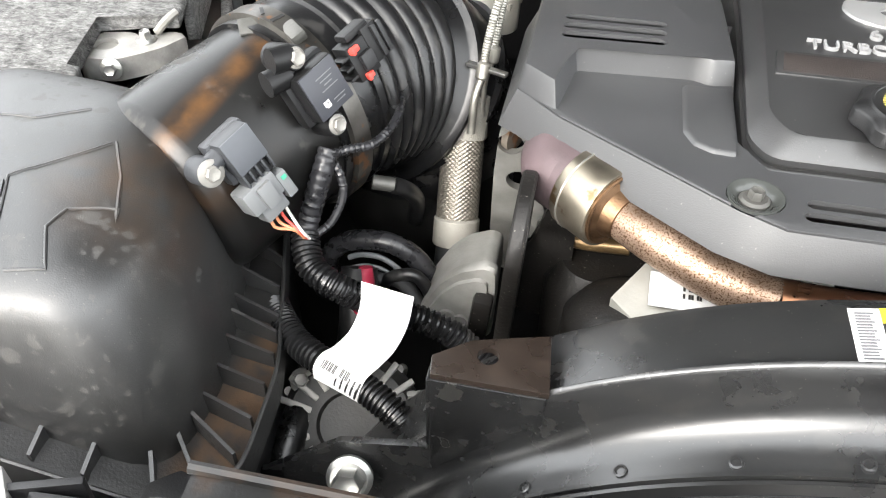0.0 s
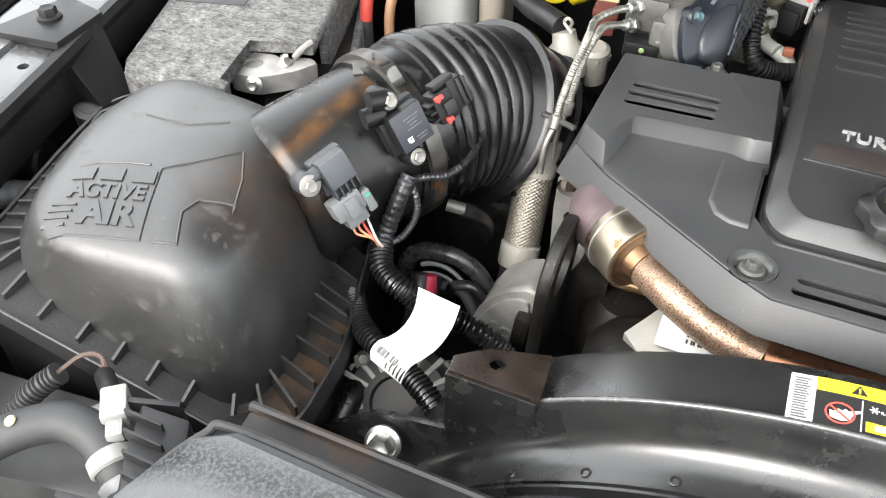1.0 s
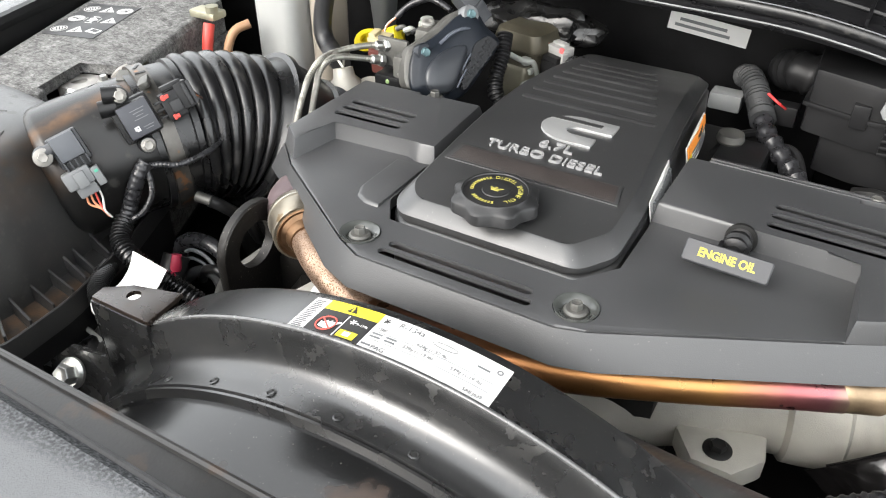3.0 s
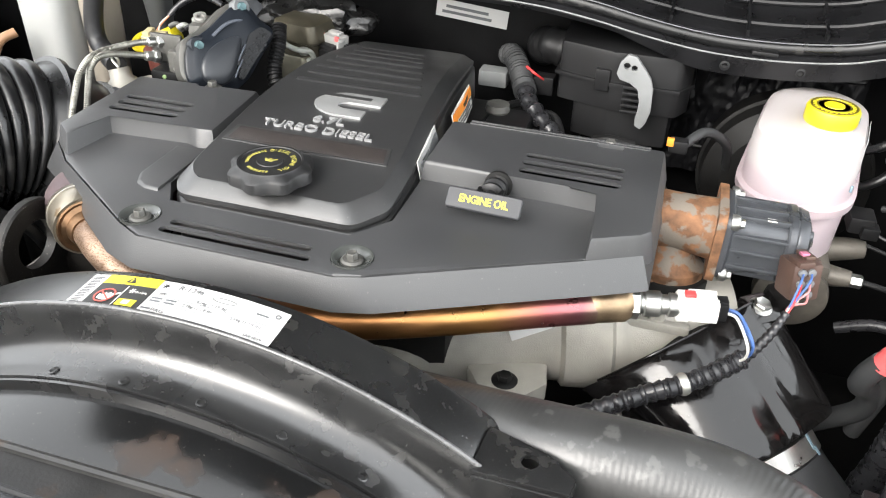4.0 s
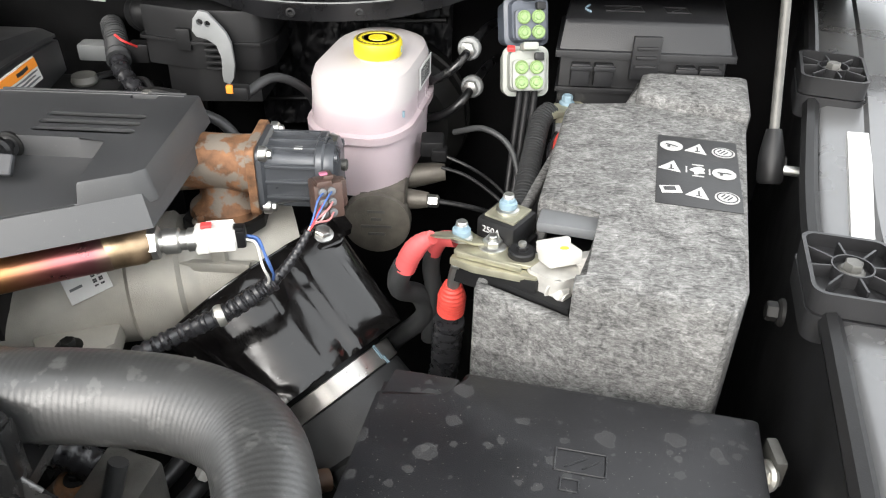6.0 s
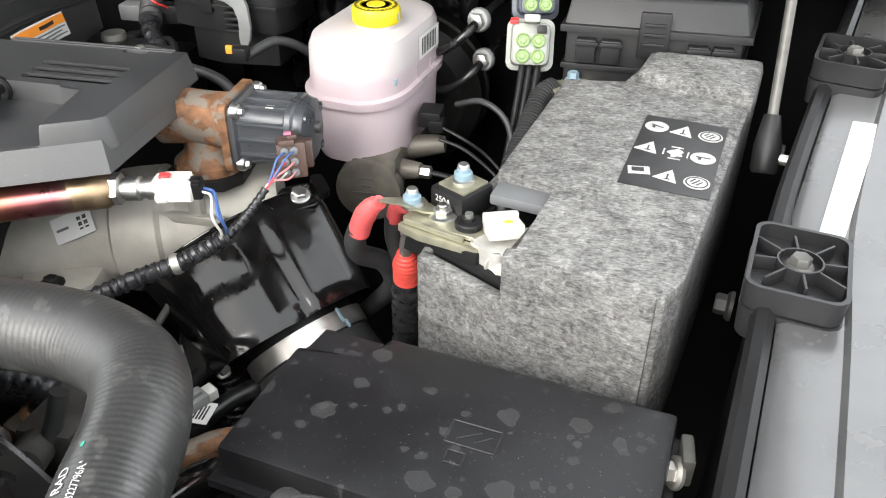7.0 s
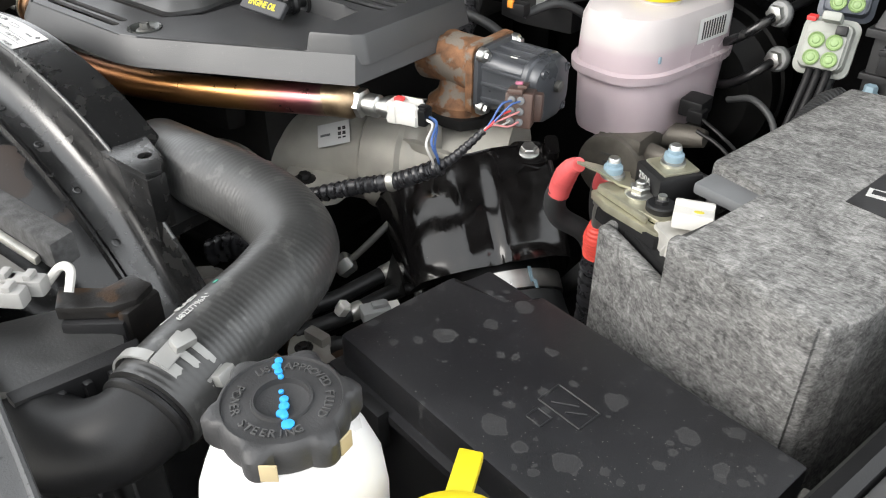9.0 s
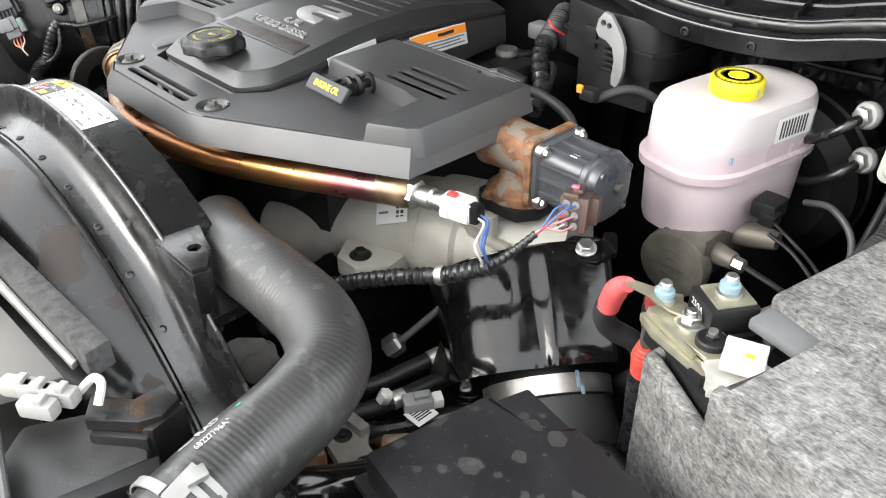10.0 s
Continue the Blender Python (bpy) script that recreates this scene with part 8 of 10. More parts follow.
def eye_ring(x, f):
    return [Vector((x + (p.z - 1.05) * 0.05, 0.492 + (p.y - 0.492) * f, 1.06 + (p.z - 1.06) * f)) for p in eo]
ep = part("plate", loft([eye_ring(-0.041, 0.97), eye_ring(-0.039, 1.0), eye_ring(-0.031, 1.0), eye_ring(-0.029, 0.97)]), DUSTIRON, eye)
cut(ep, lathe([(0.027, -0.05), (0.027, 0.05)], (-0.034, 0.494, 1.07), (1, 0, 0), 36))
web_o = [(-0.034, 1.03), (-0.028, 1.034), (-0.022, 1.05), (-0.016, 1.072), (-0.006, 1.09), (0.004, 1.083), (0.0085, 1.06), (0.009, 1.02), (0.007, 0.95), (-0.036, 0.95)]
part("web", loft([[(x, 0.53 - 0.4 * max(0, x + 0.02) * (1.05 - z) + dy, z) for x, z in web_o] for dy in (-0.003, 0.003)]), DUSTIRON, eye, "curved dusty web of the bracket")
ae = thing("front_mount", "dark cast bracket and housing ahead of the engine", "bracket", (0.02, 0.47, 0.9))
part("housing", stack([(0.05, 0.04, 0.03, 0.75), (0.052, 0.04, 0.03, 1.0), (0.04, 0.03, 0.03, 1.02)], Matrix.Translation((0.04, 0.535, 0))), DUSTIRON, ae)
part("tank", lathe([(0.035, -0.06), (0.05, -0.03), (0.053, 0.0), (0.05, 0.03), (0.036, 0.045), (0.015, 0.052)], (0.06, 0.462, 0.995), (-0.1, 0.3, 1), 32), DUSTIRON, ae)
part("nut", lathe([(0.006, -0.004), (0.008, 0), (0.008, 0.009), (0.0062, 0.0105), (0.0062, 0.018)], (-0.019, 0.558, 1.028), (0.85, -0.4, 0.35), 6), STEEL, ae)
PALECAST = mat("pale_cast_alloy", (0.24, 0.235, 0.22), 0.5, 0.35, var=0.25, scale=35, bump=0.5, bscale=400)
al = thing("alloy_housing", "grey cast alloy housing with round lugs", "housing", (-0.07, 0.48, 0.95))
hx = [(q.x, q.y) for q in smooth_outline([Vector(p) for p in ((-0.122, 0.94), (-0.115, 0.968), (-0.099, 0.998), (-0.082, 1.016), (-0.06, 1.026), (-0.05, 1.022), (-0.049, 0.99), (-0.052, 0.94))], 0.007)]
part("housing", loft([[(-0.085 + (x + 0.085) * f, y, 0.97 + (z - 0.97) * f) for x, z in hx] for f, y in ((0.96, 0.497), (1.0, 0.5), (1.0, 0.506), (0.93, 0.508), (0.93, 0.55))]), PALECAST, al)
part("inner_face", loft([[(-0.083 + (x + 0.083) * f, y, 0.962 + (z - 0.962) * f) for x, z in hx] for f, y in ((0.8, 0.4975), (0.78, 0.4935), (0.6, 0.4925))]), PALECAST, al)
part("post", join(box((-0.062, 0.488, 0.965), (0.017, 0.016, 0.07), 0.005, m=Matrix.Translation((-0.062, 0.488, 0.965)) @ Matrix.Rotation(radians(6), 4, "Y") @ Matrix.Translation((0.062, -0.488, -0.965)))), DUSTIRON, al, "brown-dusty square post")
for x, y, z in ((-0.0905, 0.4925, 0.966), (-0.0785, 0.4925, 0.962)):
    part("lug", lathe([(0.0075, -0.01), (0.0075, 0.004), (0.005, 0.004), (0.0045, -0.002), (0.0, -0.002)], (x, y, z), (0, -1, 0.1), 18, cap=False), PALECAST, al)
ALTD = mat("dark_cast_alloy", (0.04, 0.039, 0.037), 0.5, 0.4, var=0.3, scale=40, bump=0.5, bscale=400)
alt = thing("alternator", "grey cast alternator with a slotted end housing", "alternator", (-0.16, 0.38, 0.88))
ao, ad = Vector((-0.148, 0.388, 0.93)), Vector((0.1, -0.55, 0.83)).normalized()
part("body", lathe([(0.056, -0.09), (0.06, -0.06), (0.06, -0.005), (0.057, 0.008), (0.05, 0.016), (0.026, 0.018), (0.024, 0.012), (0.0, 0.012)], ao, ad, 40, cap=False), ALTD, alt, "dark dusty cast housing")
am_ = along(ao, ad)
for k in range(20):
    r = Matrix.Rotation(2 * math.pi * k / 20, 4, "Z")
    part("fin", box((0.047, 0, 0.0135), (0.03, 0.0055, 0.009), 0.0015, m=am_ @ r), LEADB, alt)
for k in range(14):
    r = Matrix.Rotation(2 * math.pi * k / 14, 4, "Z")
    part("rib", tube([am_ @ r @ Vector((0.0595, 0, 0.0)), am_ @ r @ Vector((0.063, 0, -0.02)), am_ @ r @ Vector((0.0595, 0, -0.045))], 0.004, 10, 8), LEADB, alt)
for a in (20, 140, 260):
    q = am_ @ Vector((0.053 * math.cos(radians(a)), 0.053 * math.sin(radians(a)), 0.012))
    part("bolt", bolt(q, ad, r=0.0062, h=0.007), LEADB, alt)
sh = thing("heat_shield", "pale pressed heat shield with a code label by the pipe", "shield", (0.08, 0.48, 1.0))
part("sheet", prism([(0.04, 0.455), (0.075, 0.5), (0.2, 0.5), (0.2, 0.42), (0.085, 0.42)], 1.03, 1.036, 0.002, top=[(0.04, 0.455, 1.055), (0.075, 0.5, 1.075), (0.2, 0.5, 1.07), (0.2, 0.42, 1.045), (0.085, 0.42, 1.04)]), mat("pale_shield", (0.3, 0.29, 0.26), 0.5, 0.3, var=0.2, scale=25, bump=0.3), sh)
lm = Matrix.Translation((0.102, 0.462, 1.0635)) @ Matrix.Rotation(radians(20), 4, "X")
part("label", box((0, 0, 0), (0.07, 0.028, 0.001), m=lm), PAPER, sh)
part("dots", bars([(-0.004 + 0.002 * (i - 3), 0.002 * (j - 3), 0.0018, 0.0018) for i in range(7) for j in range(7) if (i * 3 + j * 5 + i * j) % 3], lm @ Matrix.Translation((0, 0, 0.0005))), INK, sh)
wall_a = thing("alloy_plate", "dull grey alloy side plate behind the lifting eye", "plate", (-0.02, 0.56, 1.0))
pa = part("plate", loft([[(x, y + 0.25 * (1.03 - z), z) for x, z in ((-0.076, 0.9), (-0.073, 0.96), (-0.072, 1.0), (-0.07, 1.054), (-0.066, 1.1), (-0.02, 1.1), (-0.025, 0.9))] for y in (0.6, 0.612)]), PALECAST, wall_a)
cut(pa, lathe([(0.0115, -0.06), (0.0115, 0.06)], (-0.0475, 0.6, 1.042), (0, 1, -0.2), 28), lathe([(0.0115, -0.06), (0.0115, 0.06)], (-0.056, 0.59, 1.088), (0, 1, -0.2), 28))
part("ear", loft([[(x, y, z) for x, z in ((-0.038, 1.042), (-0.032, 1.045), (-0.024, 1.041), (-0.02, 1.026), (-0.023, 1.006), (-0.029, 1.01), (-0.037, 1.02))] for y in (0.576, 0.584)]), PALECAST, wall_a)
LINE = mat("tarnished_steel", (0.33, 0.32, 0.285), 0.42, 0.8, var=0.25, scale=40, bump=0.2, bscale=500)
for pts in ([(-0.056, 0.785, 1.192), (-0.071, 0.764, 1.195), (-0.084, 0.729, 1.197), (-0.08, 0.69, 1.2), (-0.081, 0.669, 1.189), (-0.086, 0.66, 1.168), (-0.09, 0.651, 1.143), (-0.091, 0.645, 1.128)],
            [(-0.057, 0.775, 1.176), (-0.068, 0.752, 1.184), (-0.0735, 0.72, 1.195), (-0.073, 0.695, 1.199), (-0.077, 0.682, 1.189), (-0.082, 0.679, 1.17), (-0.084, 0.673, 1.15), (-0.086, 0.669, 1.132)]):
    ln = thing("steel_line", "tarnished corrugated steel line with hex fittings", "pipe", pts[3], "corrugated steel lines")
    part("line", tube(pts, lambda f, s: 0.0038 * (1 + 0.08 * math.sin(s * 2600)), 260, 12), LINE, ln)
    way = (Vector(pts[0]) - Vector(pts[1])).normalized()
    part("fitting", join(lathe([(0.0042, -0.012), (0.006, -0.01), (0.006, -0.002), (0.005, 0.0)], pts[0], way, 14), lathe([(0.007, 0), (0.0082, 0.001), (0.0082, 0.007), (0.007, 0.008)], pts[0], way, 6)), STEEL, ln)
    down = (Vector(pts[-1]) - Vector(pts[-2])).normalized()
    part("ferrule", lathe([(0.0042, -0.002), (0.0062, 0.0), (0.0062, 0.012), (0.0045, 0.014)], pts[-1], down, 14), LINE, ln)
    part("tail", tube([Vector(pts[-1]) + down * 0.012, Vector(pts[-1]) + down * 0.03 + Vector((-0.003, -0.004, 0)), Vector(pts[-1]) + Vector((-0.006, -0.02, -0.06))], 0.0036, 12, 10), LINE, ln)
tee = thing("line_clamp", "small bright clip tying the steel line down", "clip", (-0.092, 0.643, 1.12))
part("clip", box((0, 0, 0), (0.04, 0.006, 0.004), 0.0012, m=rotz(-20, (-0.088, 0.644, 1.124))), STEEL, tee)

# intake throttle and the clutter behind the cover
TEAL = mat("teal_bolt", (0.09, 0.15, 0.16), 0.4, 0.5)
THROTTLE_D = mat("blue_grey_rough_plastic", (0.012, 0.0125, 0.014), 0.5, spec=0.4, var=0.3, scale=60, bump=0.8, bscale=400)
th = thing("intake_throttle", "blue-grey fan-shaped throttle cover bolted to a bare alloy flange", "throttle", (0.03, 0.82, 1.1))
to, td = Vector((0.004, 0.782, 1.194)), Vector((0.78, -0.42, 0.46)).normalized()
t1 = Vector((0.15, 0.9, 0.42))
t1 = (t1 - td * t1.dot(td)).normalized()
tmx = Matrix.Translation(to) @ Matrix((t1.cross(td), t1, td)).transposed().to_4x4()
th_o = [Vector(p) for p in ((-0.004, -0.02), (-0.011, -0.004), (-0.007, 0.012), (-0.003, 0.03), (-0.002, 0.05), (-0.001, 0.072), (0.007, 0.09), (0.02, 0.093), (0.034, 0.09), (0.056, 0.094), (0.064, 0.088), (0.066, 0.07), (0.069, 0.045), (0.073, 0.02), (0.071, -0.004), (0.06, -0.02), (0.04, -0.034), (0.022, -0.043), (0.01, -0.036))]
th_c = Vector((0.034, 0.026))
def th_ring(d, z, shift=(0, 0), r=0.01):
    """The cover's outline drawn in by d at height z."""
    pts = [p + (th_c - p).normalized() * min(d, (th_c - p).length * 0.9) for p in th_o]
    return [tmx @ Vector((q.x + shift[0], q.y + shift[1], z)) for q in smooth_outline(pts, r, 4)]
part("housing", loft([th_ring(0.0, -0.004), th_ring(-0.0005, -0.002), th_ring(-0.0005, 0.003), th_ring(0.0015, 0.005), th_ring(0.005, 0.006), th_ring(0.008, 0.0085), th_ring(0.014, 0.0105), th_ring(0.03, 0.0115)]), THROTTLE, th)
dish = [(0.029, -0.032), (0.015, -0.02), (0.0105, 0.0), (0.0135, 0.02), (0.021, 0.038), (0.031, 0.05), (0.04, 0.036), (0.048, 0.018), (0.056, 0.002), (0.055, -0.015), (0.045, -0.026)]
dish_c = Vector((0.033, 0.005))
def dish_ring(f, z):
    return [tmx @ Vector((q.x, q.y, z)) for q in smooth_outline([dish_c + (Vector(p) - dish_c) * f for p in dish], 0.008, 4)]
part("dish", loft([dish_ring(1.0, 0.006), dish_ring(0.99, 0.0125), dish_ring(0.96, 0.0145), dish_ring(0.85, 0.0165), dish_ring(0.55, 0.0185), dish_ring(0.2, 0.019)]), mat("blue_grey_sheen", (0.021, 0.0235, 0.028), 0.36, spec=0.5, var=0.15, scale=14, bump=0.2), th, "smooth raised gear dome")
part("flange", loft([th_ring(0.012, -0.05, (-0.006, 0)), th_ring(0.008, -0.03, (-0.008, 0)), th_ring(0.001, -0.024, (-0.007, 0)), th_ring(0.0, -0.007, (-0.006, 0)), th_ring(0.003, -0.0042, (-0.004, 0))]), CASTD, th, "bare alloy throttle flange")
# Paler slate tube paints the highlight line along the cover's curved band.
part("ridge", tube([tmx @ Vector(p) for p in ((0.005, 0.022, 0.009), (0.006, 0.04, 0.0115), (0.011, 0.055, 0.0115), (0.02, 0.068, 0.009))], 0.0022, 24, 8), SLATE, th)
part("rough_band", loft([[tmx @ Vector((q.x, q.y, z)) for q in smooth_outline([Vector(p) for p in ((0.044, 0.04), (0.036, 0.058), (0.042, 0.08), (0.058, 0.084), (0.061, 0.06), (0.064, 0.03), (0.067, 0.006), (0.06, 0.004), (0.052, 0.02))], 0.005, 3)] for z in (0.004, 0.0128, 0.0135)]), THROTTLE_D, th, "rough dark moulded band")
for k in range(8):
    for j in range(3):
        part("moulded_mark", box((0.048 + 0.0062 * j + 0.0012 * k * (1 if k < 4 else 0.4) - 0.002, 0.073 - 0.0092 * k, 0.0138), (0.0045 - 0.0012 * ((k + j) % 3), 0.006 - 0.0015 * (k % 2), 0.0022), 0.0005, m=tmx), THROTTLE_D, th)
for k, p in enumerate(((0.041, 0.03), (0.05, 0.012))):
    part("scuffed_edge", tube([tmx @ Vector((p[0], p[1] + 0.014, 0.0135)), tmx @ Vector((p[0] + 0.003, p[1], 0.0145)), tmx @ Vector((p[0] + 0.007, p[1] - 0.012, 0.0135))], 0.0013, 10, 6), SLATE, th)
for x, y in ((0.0, 0.0), (0.009, 0.082)):
    q = tmx @ Vector((x, y, 0.003))
    part("lug", lathe([(0.0125, -0.012), (0.0125, 0.002), (0.0105, 0.005)], q, td, 18), THROTTLE if y < 0.05 else MIDGREY, th)
    part("bolt", bolt(q + td * 0.004, td, r=0.0055, h=0.005, washer=1.3), TEAL, th)
part("shaft_block", join(box((-0.014, 0.852, 1.185), (0.05, 0.05, 0.04), 0.01), box((-0.02, 0.8, 1.166), (0.03, 0.06, 0.045), 0.008)), CASTD, th)
for o, r, d in (((-0.026, 0.845, 1.206), 0.009, (0.1, -0.2, 1)), ((-0.008, 0.86, 1.207), 0.0075, (0.1, -0.3, 1)), ((-0.022, 0.795, 1.186), 0.008, (-0.3, -0.5, 0.8)), ((-0.022, 0.775, 1.17), 0.0085, (-0.5, -0.8, 0.2))):
    part("boss", lathe([(r, -0.01), (r, 0.004), (r * 0.8, 0.0055), (r * 0.5, 0.0055), (r * 0.45, 0.002), (0.0, 0.002)], o, d, 16, cap=False), PALECAST, th)
part("plug", join(box((0.0, 0, 0.0), (0.036, 0.026, 0.022), 0.003, m=tmx @ Matrix.Translation((0.002, 0.101, -0.012))), box((0.022, 0.0, 0.002), (0.016, 0.022, 0.018), 0.003, m=tmx @ Matrix.Translation((0.002, 0.101, -0.012))), box((0.008, 0.0, 0.012), (0.004, 0.02, 0.004), 0.001, m=tmx @ Matrix.Translation((0.002, 0.101, -0.012)))), SENSOR, th, "slate grey plug")
part("plug_loom", conduit([(0.055, 0.905, 1.19), (0.062, 0.885, 1.17), (0.066, 0.86, 1.142), (0.078, 0.852, 1.122), (0.1, 0.865, 1.112), (0.13, 0.88, 1.11)], 0.0095, pitch=0.005), BLACK, th)
for i, mm in enumerate((RED, GREEN)):
    o = tmx @ Vector((-0.014, 0.108 + 0.004 * i, -0.01 - 0.003 * i))
    part("wire", wire([o, o + Vector((-0.008, 0.0, 0.006)), o + Vector((-0.02, -0.002, 0.002)), o + Vector((-0.03, 0.0, 0.0))], 0.0018, 16), mm, th)
part("wire_sleeve", tube([(-0.02, 0.893, 1.212), (-0.04, 0.9, 1.216), (-0.06, 0.9, 1.219), (-0.085, 0.893, 1.208), (-0.1, 0.882, 1.192)], lambda f, s: 0.0042 + 0.0003 * math.sin(s * 1500), 30, 10), TAPE, th)
for i, mm in enumerate((WIRE, WHITE)):
    part("wire", wire([(-0.098, 0.884, 1.194), (-0.106 - 0.002 * i, 0.872, 1.184), (-0.108 + 0.004 * i, 0.858, 1.176)], 0.0013, 12), mm, th)
pf = thing("pipe_fitting", "pale grey two-branch pipe fitting beside the throttle", "fitting", (0.08, 0.93, 1.12))
part("fitting", join(lathe([(0.0065, -0.012), (0.0085, -0.01), (0.0085, 0.006), (0.006, 0.008), (0.006, 0.02)], (0.069, 0.945, 1.128), (0.0, 0.1, 1), 16), tube([(0.07, 0.944, 1.12), (0.08, 0.93, 1.112), (0.096, 0.918, 1.11)], 0.0085, 12, 14), box((0.07, 0.94, 1.132), (0.026, 0.012, 0.008), 0.003)), PALEGREY, pf)
part("elbow", tube([(0.096, 0.918, 1.11), (0.11, 0.913, 1.102), (0.115, 0.905, 1.085)], 0.009, 12, 14), PALEGREY, pf)
part("tip", box((0.108, 0.906, 1.118), (0.012, 0.008, 0.01), 0.002), mat("rust_wire_tip", (0.3, 0.1, 0.06), 0.5), pf, "rust-red wire tip")
cn = thing("sensor_connector", "oxide-red connector with a cream end", "connector", (-0.1, 0.84, 1.15))
cmx = frame_of((-0.098, 0.842, 1.151), (1, 0.1, 0), (-0.15, -0.1, 1))
part("shell", join(box((0, 0, 0), (0.025, 0.024, 0.046), 0.005, m=cmx), box((0.0, -0.004, 0.006), (0.03, 0.018, 0.012), 0.003, m=cmx)), mat("oxide_red", (0.085, 0.022, 0.016), 0.5, var=0.2), cn)
part("end", join(box((0, 0, 0.026), (0.028, 0.026, 0.007), 0.002, m=cmx), box((-0.008, 0, 0.031), (0.01, 0.02, 0.006), 0.0015, m=cmx)), mat("cream_plastic", (0.4, 0.34, 0.2), 0.5, var=0.08), cn)
yc = thing("oil_dipstick_loop", "yellow plastic dipstick loop", "dipstick", (-0.17, 0.95, 1.12))
part("loop", lathe([(0.02, -0.004), (0.022, 0), (0.02, 0.004), (0.012, 0.004), (0.011, 0), (0.012, -0.004)], (-0.19, 0.94, 1.124), (0.15, -0.5, 1), 24), YELLOW, yc)
part("barrel", lathe([(0.01, -0.022), (0.0165, -0.018), (0.0175, 0.0), (0.0165, 0.018), (0.01, 0.022)], (-0.155, 0.945, 1.13), (0.75, 0.2, 0.4), 20), YELLOW, yc)
sv = thing("alloy_valve_body", "tarnished plate with hex ports and grey fittings", "valve", (-0.05, 0.79, 1.15))
part("plate", join(box((-0.044, 0.79, 1.184), (0.044, 0.006, 0.036), 0.002), box((-0.026, 0.788, 1.165), (0.012, 0.008, 0.012), 0.003)), CASTD, sv, "tarnished steel plate")
part("body", join(box((-0.04, 0.782, 1.15), (0.04, 0.03, 0.022), 0.005), box((-0.045, 0.81, 1.155), (0.04, 0.036, 0.05), 0.008)), BLACK, sv)
part("mark", lathe([(0.003, 0), (0.002, 0.001), (0.0, 0.001)], (-0.039, 0.7665, 1.154), (0, -1, 0.2), 12, cap=False), GREEN, sv, "small green dot")
part("knob", join(lathe([(0.010, -0.02), (0.0115, -0.008), (0.0115, 0.0), (0.0085, 0.002), (0.0085, 0.006), (0.005, 0.007)], (-0.041, 0.866, 1.2), (0, -0.1, 1), 18), lathe([(0.014, -0.022), (0.014, -0.014)], (-0.041, 0.866, 1.2), (0, -0.1, 1), 18)), PALEGREY, sv)
for i in range(4):
    part("hose_end", tube([(-0.06 + 0.012 * i, 0.85 + 0.004 * (i % 2), 1.186), (-0.064 + 0.012 * i, 0.845, 1.196), (-0.074 + 0.012 * i, 0.843, 1.192)], 0.0035, 10, 8), (CASTD, PALEGREY, BLACK, CASTD)[i], sv)
part("port", join(lathe([(0.017, -0.03), (0.019, 0.0), (0.019, 0.012), (0.014, 0.016), (0.0, 0.016)], (-0.1, 0.815, 1.108), (0, -0.15, 1), 18, cap=False), lathe([(0.02, -0.004), (0.021, 0.0), (0.021, 0.004)], (-0.1, 0.815, 1.112), (0, -0.15, 1), 6)), ALU, sv, "pale hex cap")
oc_ = thing("outlet_cap", "pale rough alloy outlet where the black hose joins", "fitting", (-0.13, 0.8, 1.12))
part("cap", lathe([(0.02, -0.03), (0.023, -0.02), (0.024, -0.004), (0.021, 0.006), (0.015, 0.012), (0.0135, 0.024)], (-0.129, 0.798, 1.117), (-0.3, 0.2, 1), 24), ALU, oc_)
part("clip", tube([(-0.128, 0.795, 1.148), (-0.124, 0.79, 1.158), (-0.129, 0.788, 1.163), (-0.133, 0.79, 1.156), (-0.122, 0.786, 1.148)], 0.0018, 20, 8), SATIN, oc_, "wire hose clip")
part("stub", tube([(-0.17, 0.79, 1.098), (-0.15, 0.795, 1.108)], 0.0125, 4, 16), LEADB, oc_, "sleeved side stub")
wl1 = thing("washer_tank", "tall frosted coolant bottle behind the bellows", "bottle", (-0.32, 0.95, 1.0))
part("bottle", stack([(0.04, 0.055, 0.022, 0.85), (0.042, 0.058, 0.022, 1.1), (0.043, 0.06, 0.022, 1.34), (0.036, 0.052, 0.02, 1.36)], rotz(0, (-0.342, 0.958, 0))), WASHER, wl1)
part("neck", stack([(0.018, 0.03, 0.014, 1.0), (0.021, 0.034, 0.016, 1.3), (0.018, 0.03, 0.014, 1.32)], rotz(0, (-0.278, 0.962, 0))), mat("yellowed_bottle", (0.27, 0.24, 0.2), 0.42, var=0.2, scale=12, bump=0.1, sss=0.15), wl1, "yellowed translucent neck")
part("shoulder", stack([(0.012, 0.014, 0.008, 1.1), (0.018, 0.02, 0.012, 1.17), (0.035, 0.035, 0.025, 1.28), (0.04, 0.04, 0.03, 1.36)], rotz(0, (-0.2, 1.0, 0))), mat("smoky_bottle", (0.06, 0.062, 0.062), 0.4, var=0.2, scale=12, bump=0.1), wl1, "smoky grey shoulder")
fh = thing("filler_hose", "bent black rubber hose in front of the frosted bottle", "hose", (-0.2, 0.87, 1.14))
part("hose", tube([(-0.17, 0.885, 1.36), (-0.195, 0.88, 1.27), (-0.215, 0.875, 1.2), (-0.219, 0.87, 1.163), (-0.212, 0.865, 1.144), (-0.195, 0.855, 1.136), (-0.165, 0.825, 1.142), (-0.139, 0.804, 1.143)], 0.0135, 50, 16), FUSEBOX, fh)
tb = thing("turbo_inlet", "dark turbo inlet casting under the bellows", "turbocharger", (-0.13, 0.76, 0.9))
